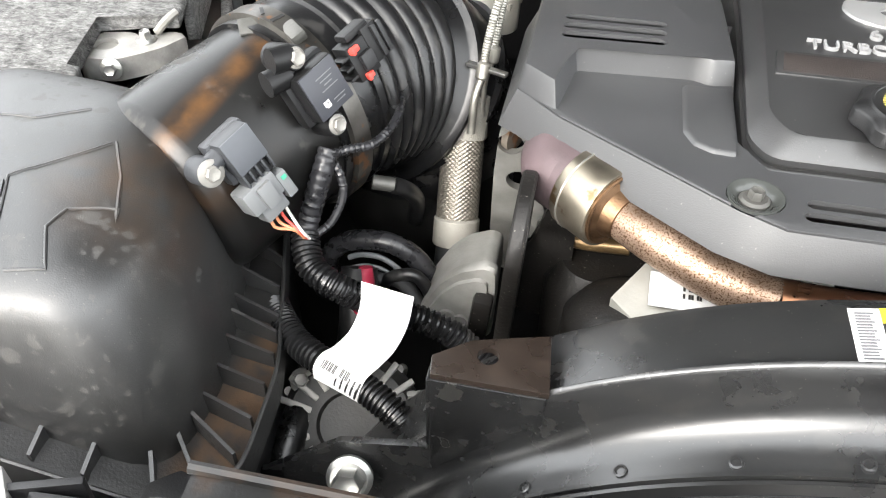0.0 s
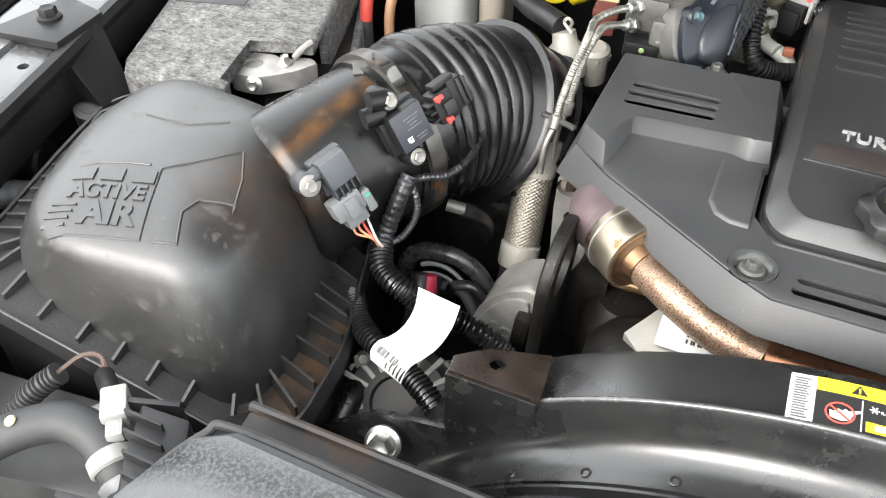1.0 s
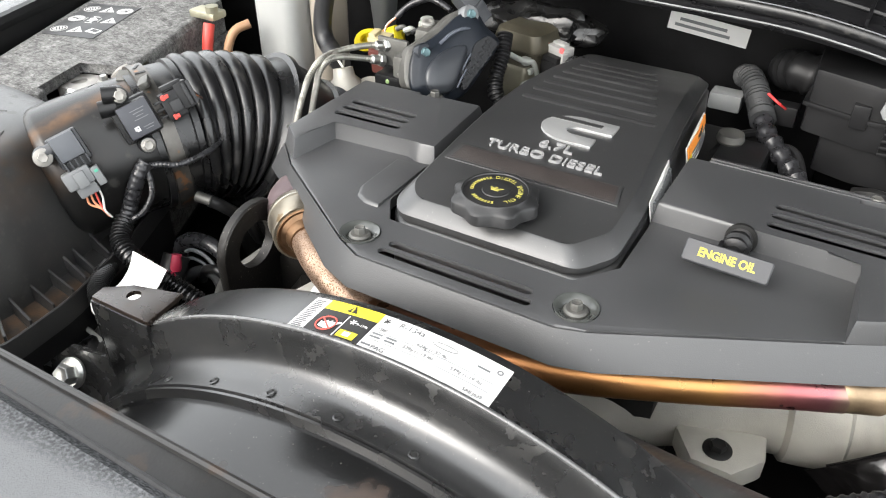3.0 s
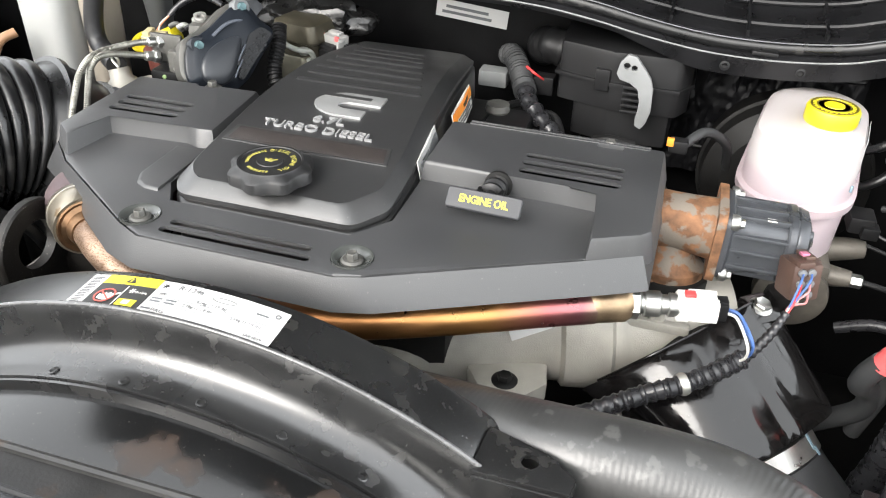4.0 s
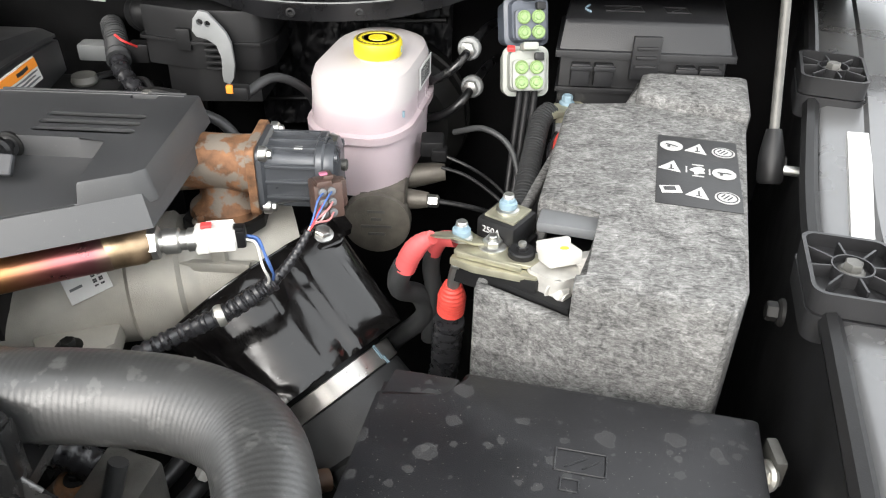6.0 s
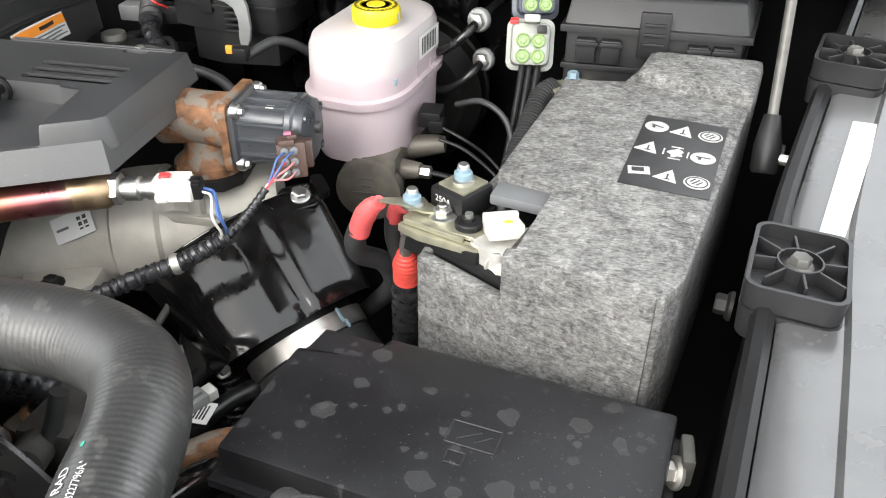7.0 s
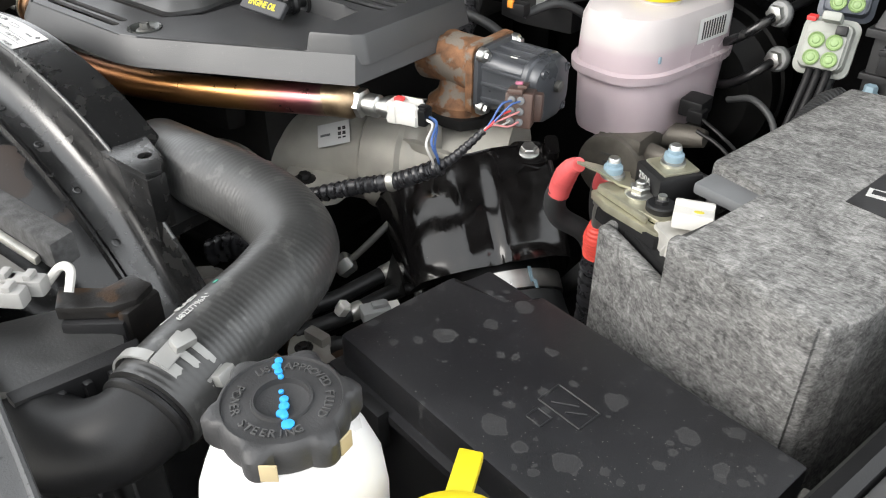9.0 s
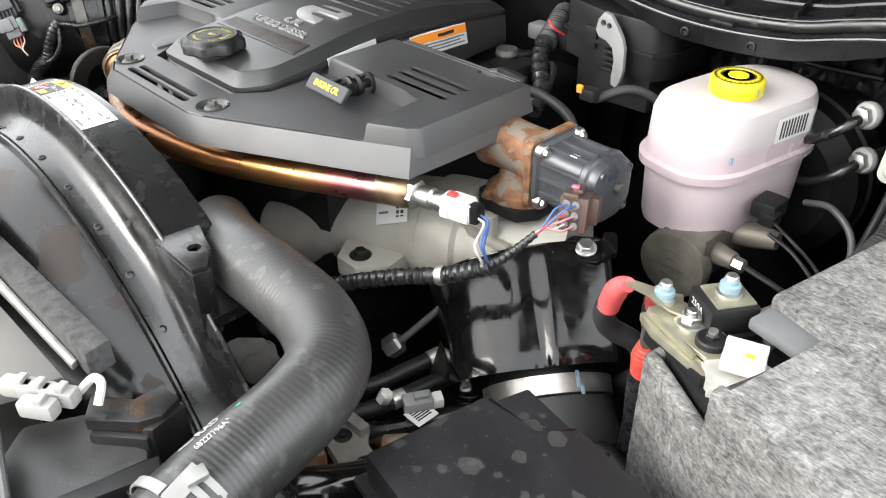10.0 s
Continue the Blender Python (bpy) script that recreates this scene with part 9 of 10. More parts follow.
part("casting", lathe([(0.075, -0.08), (0.095, -0.05), (0.095, 0.0), (0.085, 0.03)], (-0.16, 0.725, 0.955), (0, 0.0, 1), 36), DARK, tb)
part("clamp", lathe([(0.089, 0), (0.0925, 0.001), (0.0925, 0.012), (0.089, 0.013)], (-0.161, 0.723, 0.985), (0.05, 0.05, 1), 50), CASTD, tb)
part("clamp_screw", tube([(-0.225, 0.652, 0.993), (-0.198, 0.645, 0.993)], 0.007, 4, 12), STEEL, tb)
# passenger's battery clamp and cables
bc = thing("lead_clamp", "dull lead clamp on the battery corner", "clamp", (-0.436, 0.625, 1.1))
jaw_o = [(q.x, q.y) for q in smooth_outline([Vector(p) for p in ((-0.464, 0.604), (-0.45, 0.586), (-0.418, 0.588), (-0.4, 0.603), (-0.384, 0.62), (-0.372, 0.646), (-0.394, 0.652), (-0.41, 0.632), (-0.425, 0.641), (-0.456, 0.634))], 0.007)]
jw = part("jaw", prism(jaw_o, 1.1, 1.122, 0.003), mat("lead_alloy", (0.36, 0.35, 0.33), 0.5, 0.35, var=0.25, scale=60, bump=0.5), bc)
cut(jw, lathe([(0.0112, -0.05), (0.0112, 0.05)], (-0.438, 0.614, 1.11), k=24))
part("post", lathe([(0.0108, -0.02), (0.0105, 0.005), (0.009, 0.0065), (0.0, 0.006)], (-0.438, 0.614, 1.113), k=22, cap=False), LEADB, bc)
part("pinch_bolt", join(lathe([(0.0045, -0.012), (0.0045, 0.012), (0.004, 0.013)], (-0.419, 0.59, 1.114), (0.25, -0.9, 0.25), 14), bolt((-0.417, 0.583, 1.116), (0.25, -0.9, 0.25), r=0.0058, h=0.007)), STEEL, bc)
part("pinch_bolt", bolt((-0.405, 0.628, 1.122), (0, 0, 1), r=0.0055, h=0.01), STEEL, bc)
part("fork", tube([(-0.4, 0.64, 1.125), (-0.39, 0.645, 1.136), (-0.384, 0.655, 1.14)], 0.004, 10, 8), LEADB, bc)
rc = thing("battery_cable", "red-sleeved cable at the rear of the battery", "cable", (-0.41, 0.84, 1.1))
part("lug", join(box((-0.425, 0.85, 1.15), (0.05, 0.03, 0.012), 0.004), lathe([(0.01, 0), (0.01, 0.02)], (-0.41, 0.845, 1.145), k=12)), PLATE, rc)
part("sleeve", tube([(-0.41, 0.835, 1.14), (-0.407, 0.825, 1.12), (-0.405, 0.815, 1.09)], 0.0085, 8, 12), REDRUB, rc)
part("cable", tube([(-0.405, 0.815, 1.09), (-0.4, 0.8, 1.04), (-0.39, 0.78, 0.98)], 0.009, 10, 12), RUBBER, rc)
rc2 = thing("tan_hose", "thin tan hose beside the frosted bottle", "hose", (-0.36, 0.85, 1.1))
part("hose", tube([(-0.36, 0.87, 1.14), (-0.375, 0.85, 1.13), (-0.38, 0.835, 1.1), (-0.375, 0.82, 1.05)], 0.007, 14, 10), mat("tan_rubber", (0.3, 0.17, 0.09), 0.5), rc2)

# passenger's fender fittings
fbk = thing("fender_bracket", "black folded steel bracket with two hex bolts", "bracket", (-0.63, 0.55, 1.1))
part("plate", join(prism([(-0.668, 0.475), (-0.58, 0.485), (-0.588, 0.56), (-0.65, 0.575)], 1.168, 1.1765, 0.0015), prism([(-0.59, 0.486), (-0.54, 0.49), (-0.53, 0.53), (-0.59, 0.555)], 1.04, 1.06, 0.002, top=[(-0.588, 0.486, 1.175), (-0.545, 0.485, 1.11), (-0.535, 0.525, 1.1), (-0.59, 0.555, 1.175)])), BLACK, fbk)
part("bolt", bolt((-0.628, 0.525, 1.1775), r=0.0098, h=0.011, washer=1.35), DARK, fbk)
for o in ((-0.684, 0.607, 1.175), (-0.73, 0.75, 1.181)):
    b_ = thing("fender_bolt", "dark hex bolt in the fender ledge", "bolt", o, "fender ledge bolts")
    part("bolt", bolt(o, r=0.0095, h=0.01, washer=1.6), DARK, b_)
bh = thing("braided_loom", "braided black loom along the fender apron", "wiring", (-0.6, 0.3, 1.06))
part("loom", tube([(-0.6, 0.2, 1.09), (-0.575, 0.27, 1.092), (-0.563, 0.315, 1.092), (-0.548, 0.345, 1.09), (-0.53, 0.366, 1.08)], lambda f, s: 0.014 + 0.0004 * math.sin(s * 2500), 60, 14), RUBBER, bh)

# openings pressed into the passenger's ledge
ledge_l = [o for o in bpy.data.objects if o.name.startswith("rail") and min(v.co.x for v in o.data.vertices) < -0.5][0]
cut(ledge_l, slot(-0.64, 0.405, -0.646, 0.432, 1.17, 0.012, 0.03), lathe([(0.006, -0.05), (0.006, 0.05)], (-0.598, 0.452, 1.17), k=18), lathe([(0.01, -0.05), (0.01, 0.05)], (-0.72, 0.68, 1.17), k=18))
ap_l = bpy.data.objects["apron"]
for y, z, r in ((0.34, 1.08, 0.016), (0.42, 1.07, 0.022), (0.44, 1.11, 0.014), (0.62, 1.09, 0.018), (0.7, 1.1, 0.014)):
    x = -0.552 - (y - 0.29) * 0.24
    part("grommet", lathe([(r, -0.004), (r, 0.006), (r * 0.85, 0.009), (r * 0.6, 0.009), (r * 0.5, 0.002), (0.0, 0.002)], (x + 0.001, y, z), (1, 0.2, 0), 22, cap=False), BLACK, ap_l)

# ---- front: foil hose, upper crossmember, radiator ----
fo = thing("foil_hose", "silver foil-wrapped hose beside the air box", "hose", (-0.2, 0.33, 0.9))
part("hose", tube([(-0.19, 0.42, 0.93), (-0.19, 0.37, 0.94), (-0.19, 0.33, 0.92), (-0.19, 0.3, 0.88), (-0.19, 0.28, 0.8)], lambda f, s: 0.013 + 0.0006 * math.sin(s * 800), 50, 14), FOIL, fo)

xm_ = thing("upper_crossmember", "dusty black radiator crossmember with a brown-stained edge", "crossmember", (0.25, 0.19, 1.0))
STAIN = mat("stained_plastic", (0.016, 0.0155, 0.015), 0.4, var=0.4, scale=20, bump=0.3, spots=(0.03, 0.02, 0.014), spot_scale=26, spot_at=0.58)
part("beam", loft([[(x, 0.206 + w, 1.142 + h) for w, h in ((0.0, 0.0), (0.0, -0.05), (-0.03, -0.08), (-0.12, -0.08), (-0.12, -0.006), (-0.03, -0.001), (-0.006, 0.002))] for x in (-0.155, -0.1, 0.1, 0.3, 0.42)]), STAIN, xm_)
part("edge_strip", tube([(-0.158, 0.206, 1.143), (0.1, 0.206, 1.143), (0.4, 0.206, 1.143), (0.42, 0.206, 1.143)], 0.0035, 30, 8), STAIN, xm_)
part("lower_lip", prism([(0.07, 0.206), (0.3, 0.206), (0.3, 0.228), (0.1, 0.232)], 1.098, 1.103, 0.001), SATIN, xm_)
fp = thing("sight_shield", "dusty fuzzy black sight shield over the radiator", "shield", (0.1, 0.1, 1.13))
part("panel", loft([[(x, y, z), (x, y - 0.01, z + 0.01), (x, y - 0.08, z + 0.012), (x, y - 0.2, z - 0.02), (x, y - 0.2, z - 0.04), (x, y - 0.08, z - 0.03), (x, y, z - 0.03)] for x, y, z in ((-0.205, 0.08, 1.13), (-0.185, 0.13, 1.145), (-0.162, 0.165, 1.16), (-0.14, 0.175, 1.164), (0.0, 0.174, 1.16), (0.16, 0.174, 1.152), (0.3, 0.172, 1.148))]), FOAM, fp)
part("edge_fold", tube([(-0.2, 0.092, 1.134), (-0.185, 0.13, 1.146), (-0.162, 0.165, 1.161), (-0.14, 0.1755, 1.1645), (0.0, 0.1745, 1.1605), (0.16, 0.1745, 1.1525), (0.3, 0.1725, 1.1485)], 0.003, 60, 8), mat("dark_binding", (0.03, 0.03, 0.031), 0.7, var=0.4, scale=90, bump=0.6), fp, "dark stitched edge")
sp = thing("silver_panel", "bare silver radiator end panel with dark edge strip", "panel", (0.55, 0.15, 1.1))
part("panel", prism([(0.4, 0.172), (0.62, 0.178), (0.6, 0.12), (0.4, 0.09)], 1.09, 1.1, 0.002), mat("dull_silver", (0.17, 0.165, 0.155), 0.55, 0.6, var=0.15, scale=12, bump=0.2), sp)
part("light_edge", prism([(0.4, 0.186), (0.615, 0.192), (0.618, 0.186), (0.4, 0.178)], 1.1, 1.106, 0.002), SATIN, sp)
part("edge", prism([(0.38, 0.207), (0.63, 0.216), (0.635, 0.193), (0.38, 0.187)], 1.098, 1.122, 0.004), mat("dark_fuzz", (0.05, 0.05, 0.05), 0.9, var=0.5, scale=120, bump=1.0, bscale=500), sp)
for i, (x, y) in enumerate(((0.648, 0.166), (0.632, 0.156), (0.65, 0.15), (0.618, 0.148))):
    cl_ = thing("white_clip", "white plastic cable clip on the radiator end", "clip", (x, y, 1.1), "white cable clips")
    part("clip", box((0, 0, 0), (0.028, 0.013, 0.014), 0.003, m=rotz(35, (x, y, 1.108))), CLIPW, cl_)
    part("tooth", box((0.004, 0, 0.008), (0.006, 0.01, 0.006), 0.001, m=rotz(35, (x, y, 1.108))), CLIPW, cl_)
ct = thing("cable_tie", "white looped cable tie end", "cable tie", (0.66, 0.19, 1.1))
part("loop", tube([(0.645, 0.18, 1.1), (0.652, 0.19, 1.112), (0.662, 0.192, 1.112), (0.668, 0.184, 1.1)], 0.0035, 16, 8), WHITE, ct)
rb_ = thing("radiator_end_tank", "black plastic radiator end tank with ribs", "radiator", (0.68, 0.12, 1.0))
TANKP = mat("dusty_tank_plastic", (0.028, 0.028, 0.028), 0.42, spec=0.7, var=0.35, scale=40, bump=0.3, specks=(0.08, 0.078, 0.072), speck_at=0.72, speck_scale=420.0)
part("tank", prism([(0.612, 0.14), (0.645, 0.205), (0.672, 0.212), (0.712, 0.196), (0.7, 0.118), (0.66, 0.09)], 0.85, 1.07, 0.008), TANKP, rb_)
part("lip", prism([(0.698, 0.113), (0.712, 0.112), (0.732, 0.195), (0.716, 0.202)], 1.05, 1.072, 0.002), FUSEBOX, rb_)
for i in range(5):
    part("clip", box((0.712 + 0.0038 * i, 0.122 + 0.017 * i, 1.052), (0.016, 0.006, 0.03), 0.0015), FUSEBOX, rb_)
BRK = mat("brown_stained_steel", (0.012, 0.011, 0.0105), 0.34, 0.1, spots=(0.04, 0.022, 0.011), spot_scale=38, spot_at=0.6, var=0.5, scale=40, bump=0.4)
tb_ = part("bracket", prism([(0.64, 0.188), (0.672, 0.208), (0.668, 0.232), (0.692, 0.235), (0.7, 0.216), (0.694, 0.2), (0.664, 0.172)], 1.08, 1.09, 0.002), BRK, rb_, "black top bracket with brown stains")
part("side_plate", prism([(0.69, 0.236), (0.698, 0.236), (0.704, 0.205), (0.697, 0.2)], 1.03, 1.085, 0.002), BRK, rb_)
part("foot_block", prism([(0.652, 0.19), (0.69, 0.218), (0.704, 0.2), (0.668, 0.17)], 1.0, 1.079, 0.004), FUSEBOX, rb_)
for i in range(4):
    part("rib", box((0.728 + 0.004 * i, 0.085 + 0.022 * i, 0.98), (0.04, 0.003, 0.12), 0.001), TANKP, rb_)

ec = thing("radiator_corner_block", "black ribbed plastic radiator corner block beside the hose", "radiator", (-0.23, 0.17, 1.0))
part("block", prism([(-0.265, 0.205), (-0.222, 0.208), (-0.2, 0.17), (-0.2, 0.142), (-0.228, 0.134), (-0.246, 0.165)], 0.95, 1.088, 0.004), FUSEBOX, ec)
for i in range(4):
    part("rib", box((-0.25 + 0.011 * i, 0.192 - 0.014 * i, 1.09), (0.034, 0.0025, 0.012), 0.0008, m=None), FUSEBOX, ec)
for a, b in (((-0.285, 0.205), (-0.24, 0.22)), ((-0.27, 0.125), (-0.235, 0.13))):
    part("fin", prism([a, b, (b[0] + 0.002, b[1] - 0.005), (a[0] + 0.002, a[1] - 0.005)], 1.0, 1.086, 0.0015), FUSEBOX, ec)
part("white_strip", prism([(-0.206, 0.142), (-0.203, 0.178), (-0.196, 0.178), (-0.198, 0.141)], 1.085, 1.1, 0.001), CLIPW, ec, "dirty white foam strip")
rh = thing("coolant_hose", "grey coolant hose with white collars at the front corner", "hose", (-0.28, 0.18, 1.06))
part("hose", tube([(-0.41, 0.1, 1.03), (-0.358, 0.148, 1.062), (-0.322, 0.175, 1.07), (-0.29, 0.177, 1.068), (-0.262, 0.165, 1.06), (-0.235, 0.15, 1.045)], 0.0155, 40, 18), RUBBER, rh)
part("paint_dot", lathe([(0.0045, 0), (0.004, 0.0012), (0.0, 0.0014)], (-0.345, 0.155, 1.0825), (-0.1, -0.3, 1), 14, cap=False), mat("pale_yellow_paint", (0.6, 0.56, 0.32), 0.5), rh)
part("collar", lathe([(0.016, -0.006), (0.018, -0.004), (0.018, 0.006), (0.016, 0.008)], (-0.268, 0.168, 1.062), (0.8, -0.5, -0.3), 24), CLIPW, rh)
part("collar", lathe([(0.016, -0.006), (0.018, -0.004), (0.018, 0.004), (0.016, 0.006)], (-0.25, 0.158, 1.054), (0.8, -0.5, -0.4), 24), GREY, rh)
wq = thing("white_plug", "white two-part plug with a black sleeve and tan wires", "connector", (-0.28, 0.215, 1.08))
part("body", join(box((0, 0, 0), (0.03, 0.02, 0.018), 0.003, m=Matrix.Translation((-0.285, 0.198, 1.08)) @ Matrix.Rotation(radians(-50), 4, "Z")), box((0.022, 0, 0), (0.016, 0.013, 0.011), 0.003, m=Matrix.Translation((-0.285, 0.198, 1.08)) @ Matrix.Rotation(radians(-50), 4, "Z"))), CLIPW, wq)
part("sleeve", tube([(-0.32, 0.222, 1.072), (-0.305, 0.212, 1.078), (-0.296, 0.206, 1.08)], 0.008, 8, 12), BLACK, wq)
for i in range(2):
    part("wire", wire([(-0.318, 0.222 + 0.003 * i, 1.074), (-0.33, 0.232, 1.08), (-0.348, 0.228, 1.076), (-0.362, 0.21, 1.065)], 0.0022, 12), BROWN, wq)
part("loom", conduit([(-0.36, 0.212, 1.066), (-0.378, 0.195, 1.05), (-0.4, 0.17, 1.02)], 0.009), RUBBER, wq)
LIGHTER = mat("dusty_black_plastic", (0.03, 0.03, 0.03), 0.45, spec=0.6, var=0.35, scale=30, bump=0.3)
fr = thing("headlamp_frame", "black ribbed headlamp frame at the front corner", "frame", (-0.3, 0.15, 1.0))
part("frame", prism([(-0.46, 0.12), (-0.24, 0.16), (-0.21, 0.225), (-0.26, 0.236), (-0.5, 0.21)], 0.95, 1.02, 0.004), LIGHTER, fr)
part("corner_block", prism([(-0.226, 0.2), (-0.17, 0.2), (-0.165, 0.25), (-0.21, 0.258), (-0.226, 0.245)], 0.95, 1.045, 0.004), BLACK, fr)
for x in (-0.32, -0.27):
    part("cap", lathe([(0.022, -0.03), (0.022, 0.0), (0.016, 0.008), (0.0, 0.01)], (x, 0.205, 1.028), (0.1, -0.2, 1), 22, cap=False), GREY, fr, "grey rounded cap")
fg = thing("front_grille", "black front grille panel below the lens", "grille", (0.3, -0.1, 0.5))
part("panel", box((0.3, -0.12, 0.72), (1.7, 0.1, 0.5), 0.03), PAINT, fg)
part("radiator", box((0.25, 0.12, 0.78), (0.78, 0.08, 0.52), 0.01), DARK, fg)

# ---- between engine and firewall ----
md = thing("module_box", "black control box with a pale lever bracket at the firewall", "module", (0.5, 1.02, 1.05))
part("case", prism([(0.425, 1.02), (0.5, 0.998), (0.59, 1.0), (0.606, 1.03), (0.606, 1.12), (0.42, 1.12)], 1.1, 1.183, 0.008), BLACK, md)
part("lower_case", prism([(0.45, 1.02), (0.5, 1.005), (0.585, 1.01), (0.59, 1.1), (0.45, 1.1)], 1.05, 1.1, 0.006), BLACK, md)
part("seam", prism([(0.42, 1.017), (0.5, 0.994), (0.592, 0.996), (0.61, 1.03), (0.61, 1.1), (0.42, 1.1)], 1.135, 1.14, 0.001), BLACK, md)
part("inlet", tube([(0.43, 1.1, 1.14), (0.405, 1.1, 1.145), (0.385, 1.13, 1.135), (0.378, 1.17, 1.115)], lambda f, s: 0.026 + 0.002 * math.sin(s * 500), 30, 18), BLACK, md)
part("clip", box((0.488, 1.0, 1.142), (0.02, 0.012, 0.03), 0.002), BLACK, md)
for i in range(5):
    part("fold", box((0.53, 0.99, 1.106 + 0.0085 * i), (0.024, 0.012, 0.0045), 0.0015), BLACK, md)
plate2 = part("lever", prism([(0.507, 1.16), (0.51, 1.176), (0.519, 1.187), (0.53, 1.185), (0.542, 1.171), (0.552, 1.158), (0.557, 1.145), (0.559, 1.114), (0.555, 1.095), (0.549, 1.086), (0.541, 1.09), (0.54, 1.1), (0.543, 1.125), (0.538, 1.142), (0.526, 1.15), (0.512, 1.152)], -0.003, 0.003, 0.001, m=Matrix.Translation((0, 0.982, 0)) @ Matrix.Rotation(radians(90), 4, "X")), GREY, md, "pale grey lever bracket")
cut(plate2, lathe([(0.0045, -0.05), (0.0045, 0.05)], (0.519, 0.982, 1.172), (0, 1, 0), 16), lathe([(0.004, -0.05), (0.004, 0.05)], (0.529, 0.982, 1.17), (0, 1, 0), 16))
hl = thing("ribbed_loom", "ribbed black loom with foil tape and forked ends", "wiring", (0.36, 1.05, 1.1))
part("tube", conduit([(0.325, 1.15, 1.105), (0.338, 1.12, 1.115), (0.355, 1.085, 1.11), (0.378, 1.03, 1.096)], 0.0155, pitch=0.007), RUBBER, hl)
part("foil", tube([(0.378, 1.03, 1.096), (0.39, 1.005, 1.09), (0.415, 0.975, 1.08), (0.445, 0.945, 1.065), (0.47, 0.9, 1.05)], lambda f, s: 0.012 + 0.002 * math.sin(s * 300), 30, 10), TAPE, hl)
for p in ([(0.378, 1.03, 1.08), (0.35, 0.99, 1.08), (0.33, 0.95, 1.06)], [(0.385, 1.0, 1.075), (0.43, 0.99, 1.08), (0.46, 0.93, 1.05)]):
    part("branch", tube(p, 0.006, 16, 8), BLACK, hl)
gr = thing("grey_connector", "small pale grey connector on the loom", "connector", (0.31, 1.1, 1.08))
part("shell", box((0.315, 1.1, 1.085), (0.045, 0.03, 0.025), 0.004), GREY, gr)
rd = thing("brake_booster", "dark round brake booster with foil heat wrap beside it", "brake booster", (0.72, 1.1, 1.02))
part("rim", lathe([(0.117, 0), (0.122, 0.002), (0.122, 0.008), (0.117, 0.01)], (0.76, 1.085, 1.0), (0, 1, 0), 48), DARK, rd)
part("hub", lathe([(0.03, -0.03), (0.034, -0.02), (0.05, -0.015)], (0.76, 1.06, 1.0), (0, 1, 0), 30), DARK, rd)
part("drum", lathe([(0.09, -0.02), (0.115, 0.0), (0.118, 0.03), (0.118, 0.07)], (0.76, 1.06, 1.0), (0, 1, 0), 48), DARK, rd)
fw = thing("foil_wrap", "crumpled black shiny insulation on the firewall", "insulation", (0.64, 1.12, 1.05))
bm = bmesh.new()
bmesh.ops.create_grid(bm, x_segments=90, y_segments=50, size=0.5)
for v in bm.verts:
    v.co.x, v.co.y = v.co.x * 0.3, v.co.y * 0.22
    v.co.z = 0.008 * noise.noise(Vector((v.co.x * 60, v.co.y * 25, 2.3))) + 0.006 * noise.noise(Vector((v.co.x * 190, v.co.y * 90, 7.1)))
bm.transform(Matrix.Translation((0.7, 1.15, 1.07)) @ Matrix.Rotation(radians(84), 4, "X"))
ret = bmesh.ops.extrude_face_region(bm, geom=bm.faces[:])
bmesh.ops.translate(bm, vec=(0, 0.004, 0), verts=[g for g in ret["geom"] if isinstance(g, bmesh.types.BMVert)])
part("sheet", bm, mat("dark_foil", (0.009, 0.009, 0.01), 0.4, 0.0, spec=0.14, var=0.4, scale=40, bump=0.5, bscale=150), fw, "", 50)
for z in (1.0, 1.135):
    part("seam", tube([(0.56, 1.142, z), (0.64, 1.138, z + 0.004), (0.74, 1.139, z - 0.003), (0.84, 1.142, z)], 0.004, 30, 8), BLACK, fw, "folded seam")
rb2 = thing("egr_bracket", "small dark bracket behind the cover edge", "bracket", (0.56, 0.76, 1.15))
part("bracket", tube([(0.505, 0.785, 1.15), (0.525, 0.78, 1.156), (0.55, 0.785, 1.15)], 0.006, 10, 8), DARK, rb2)
ev = thing("fuel_filter_head", "bronze-grey fuel unit with a white and pink locked plug", "fuel unit", (0.06, 0.97, 1.15))
BRONZE = mat("bronze_alloy", (0.075, 0.067, 0.047), 0.45, 0.5, var=0.3, scale=30, bump=0.4)
part("body", stack([(0.038, 0.03, 0.012, 1.08), (0.038, 0.03, 0.012, 1.15), (0.041, 0.034, 0.014, 1.152), (0.041, 0.034, 0.014, 1.158), (0.036, 0.03, 0.014, 1.176), (0.026, 0.022, 0.012, 1.181)], rotz(-12, (0.052, 0.985, 0))), BRONZE, ev)
part("front_step", join(stack([(0.026, 0.018, 0.008, 1.08), (0.026, 0.018, 0.008, 1.132), (0.022, 0.014, 0.006, 1.138)], rotz(-12, (0.056, 0.95, 0)))), mat("olive_alloy", (0.13, 0.12, 0.088), 0.45, 0.4, var=0.25, scale=30, bump=0.3), ev)
part("rim", tube([(0.034, 0.952, 1.15), (0.05, 0.938, 1.15), (0.07, 0.935, 1.147), (0.08, 0.945, 1.143), (0.083, 0.952, 1.125)], 0.004, 30, 10), PALEGREY, ev)
pmx = rotz(-22, (0.102, 0.972, 1.15))
part("plug", join(box((0, -0.004, -0.012), (0.032, 0.022, 0.028), 0.003, m=pmx), box((0, -0.012, -0.02), (0.026, 0.012, 0.03), 0.003, m=pmx)), BLACK, ev)
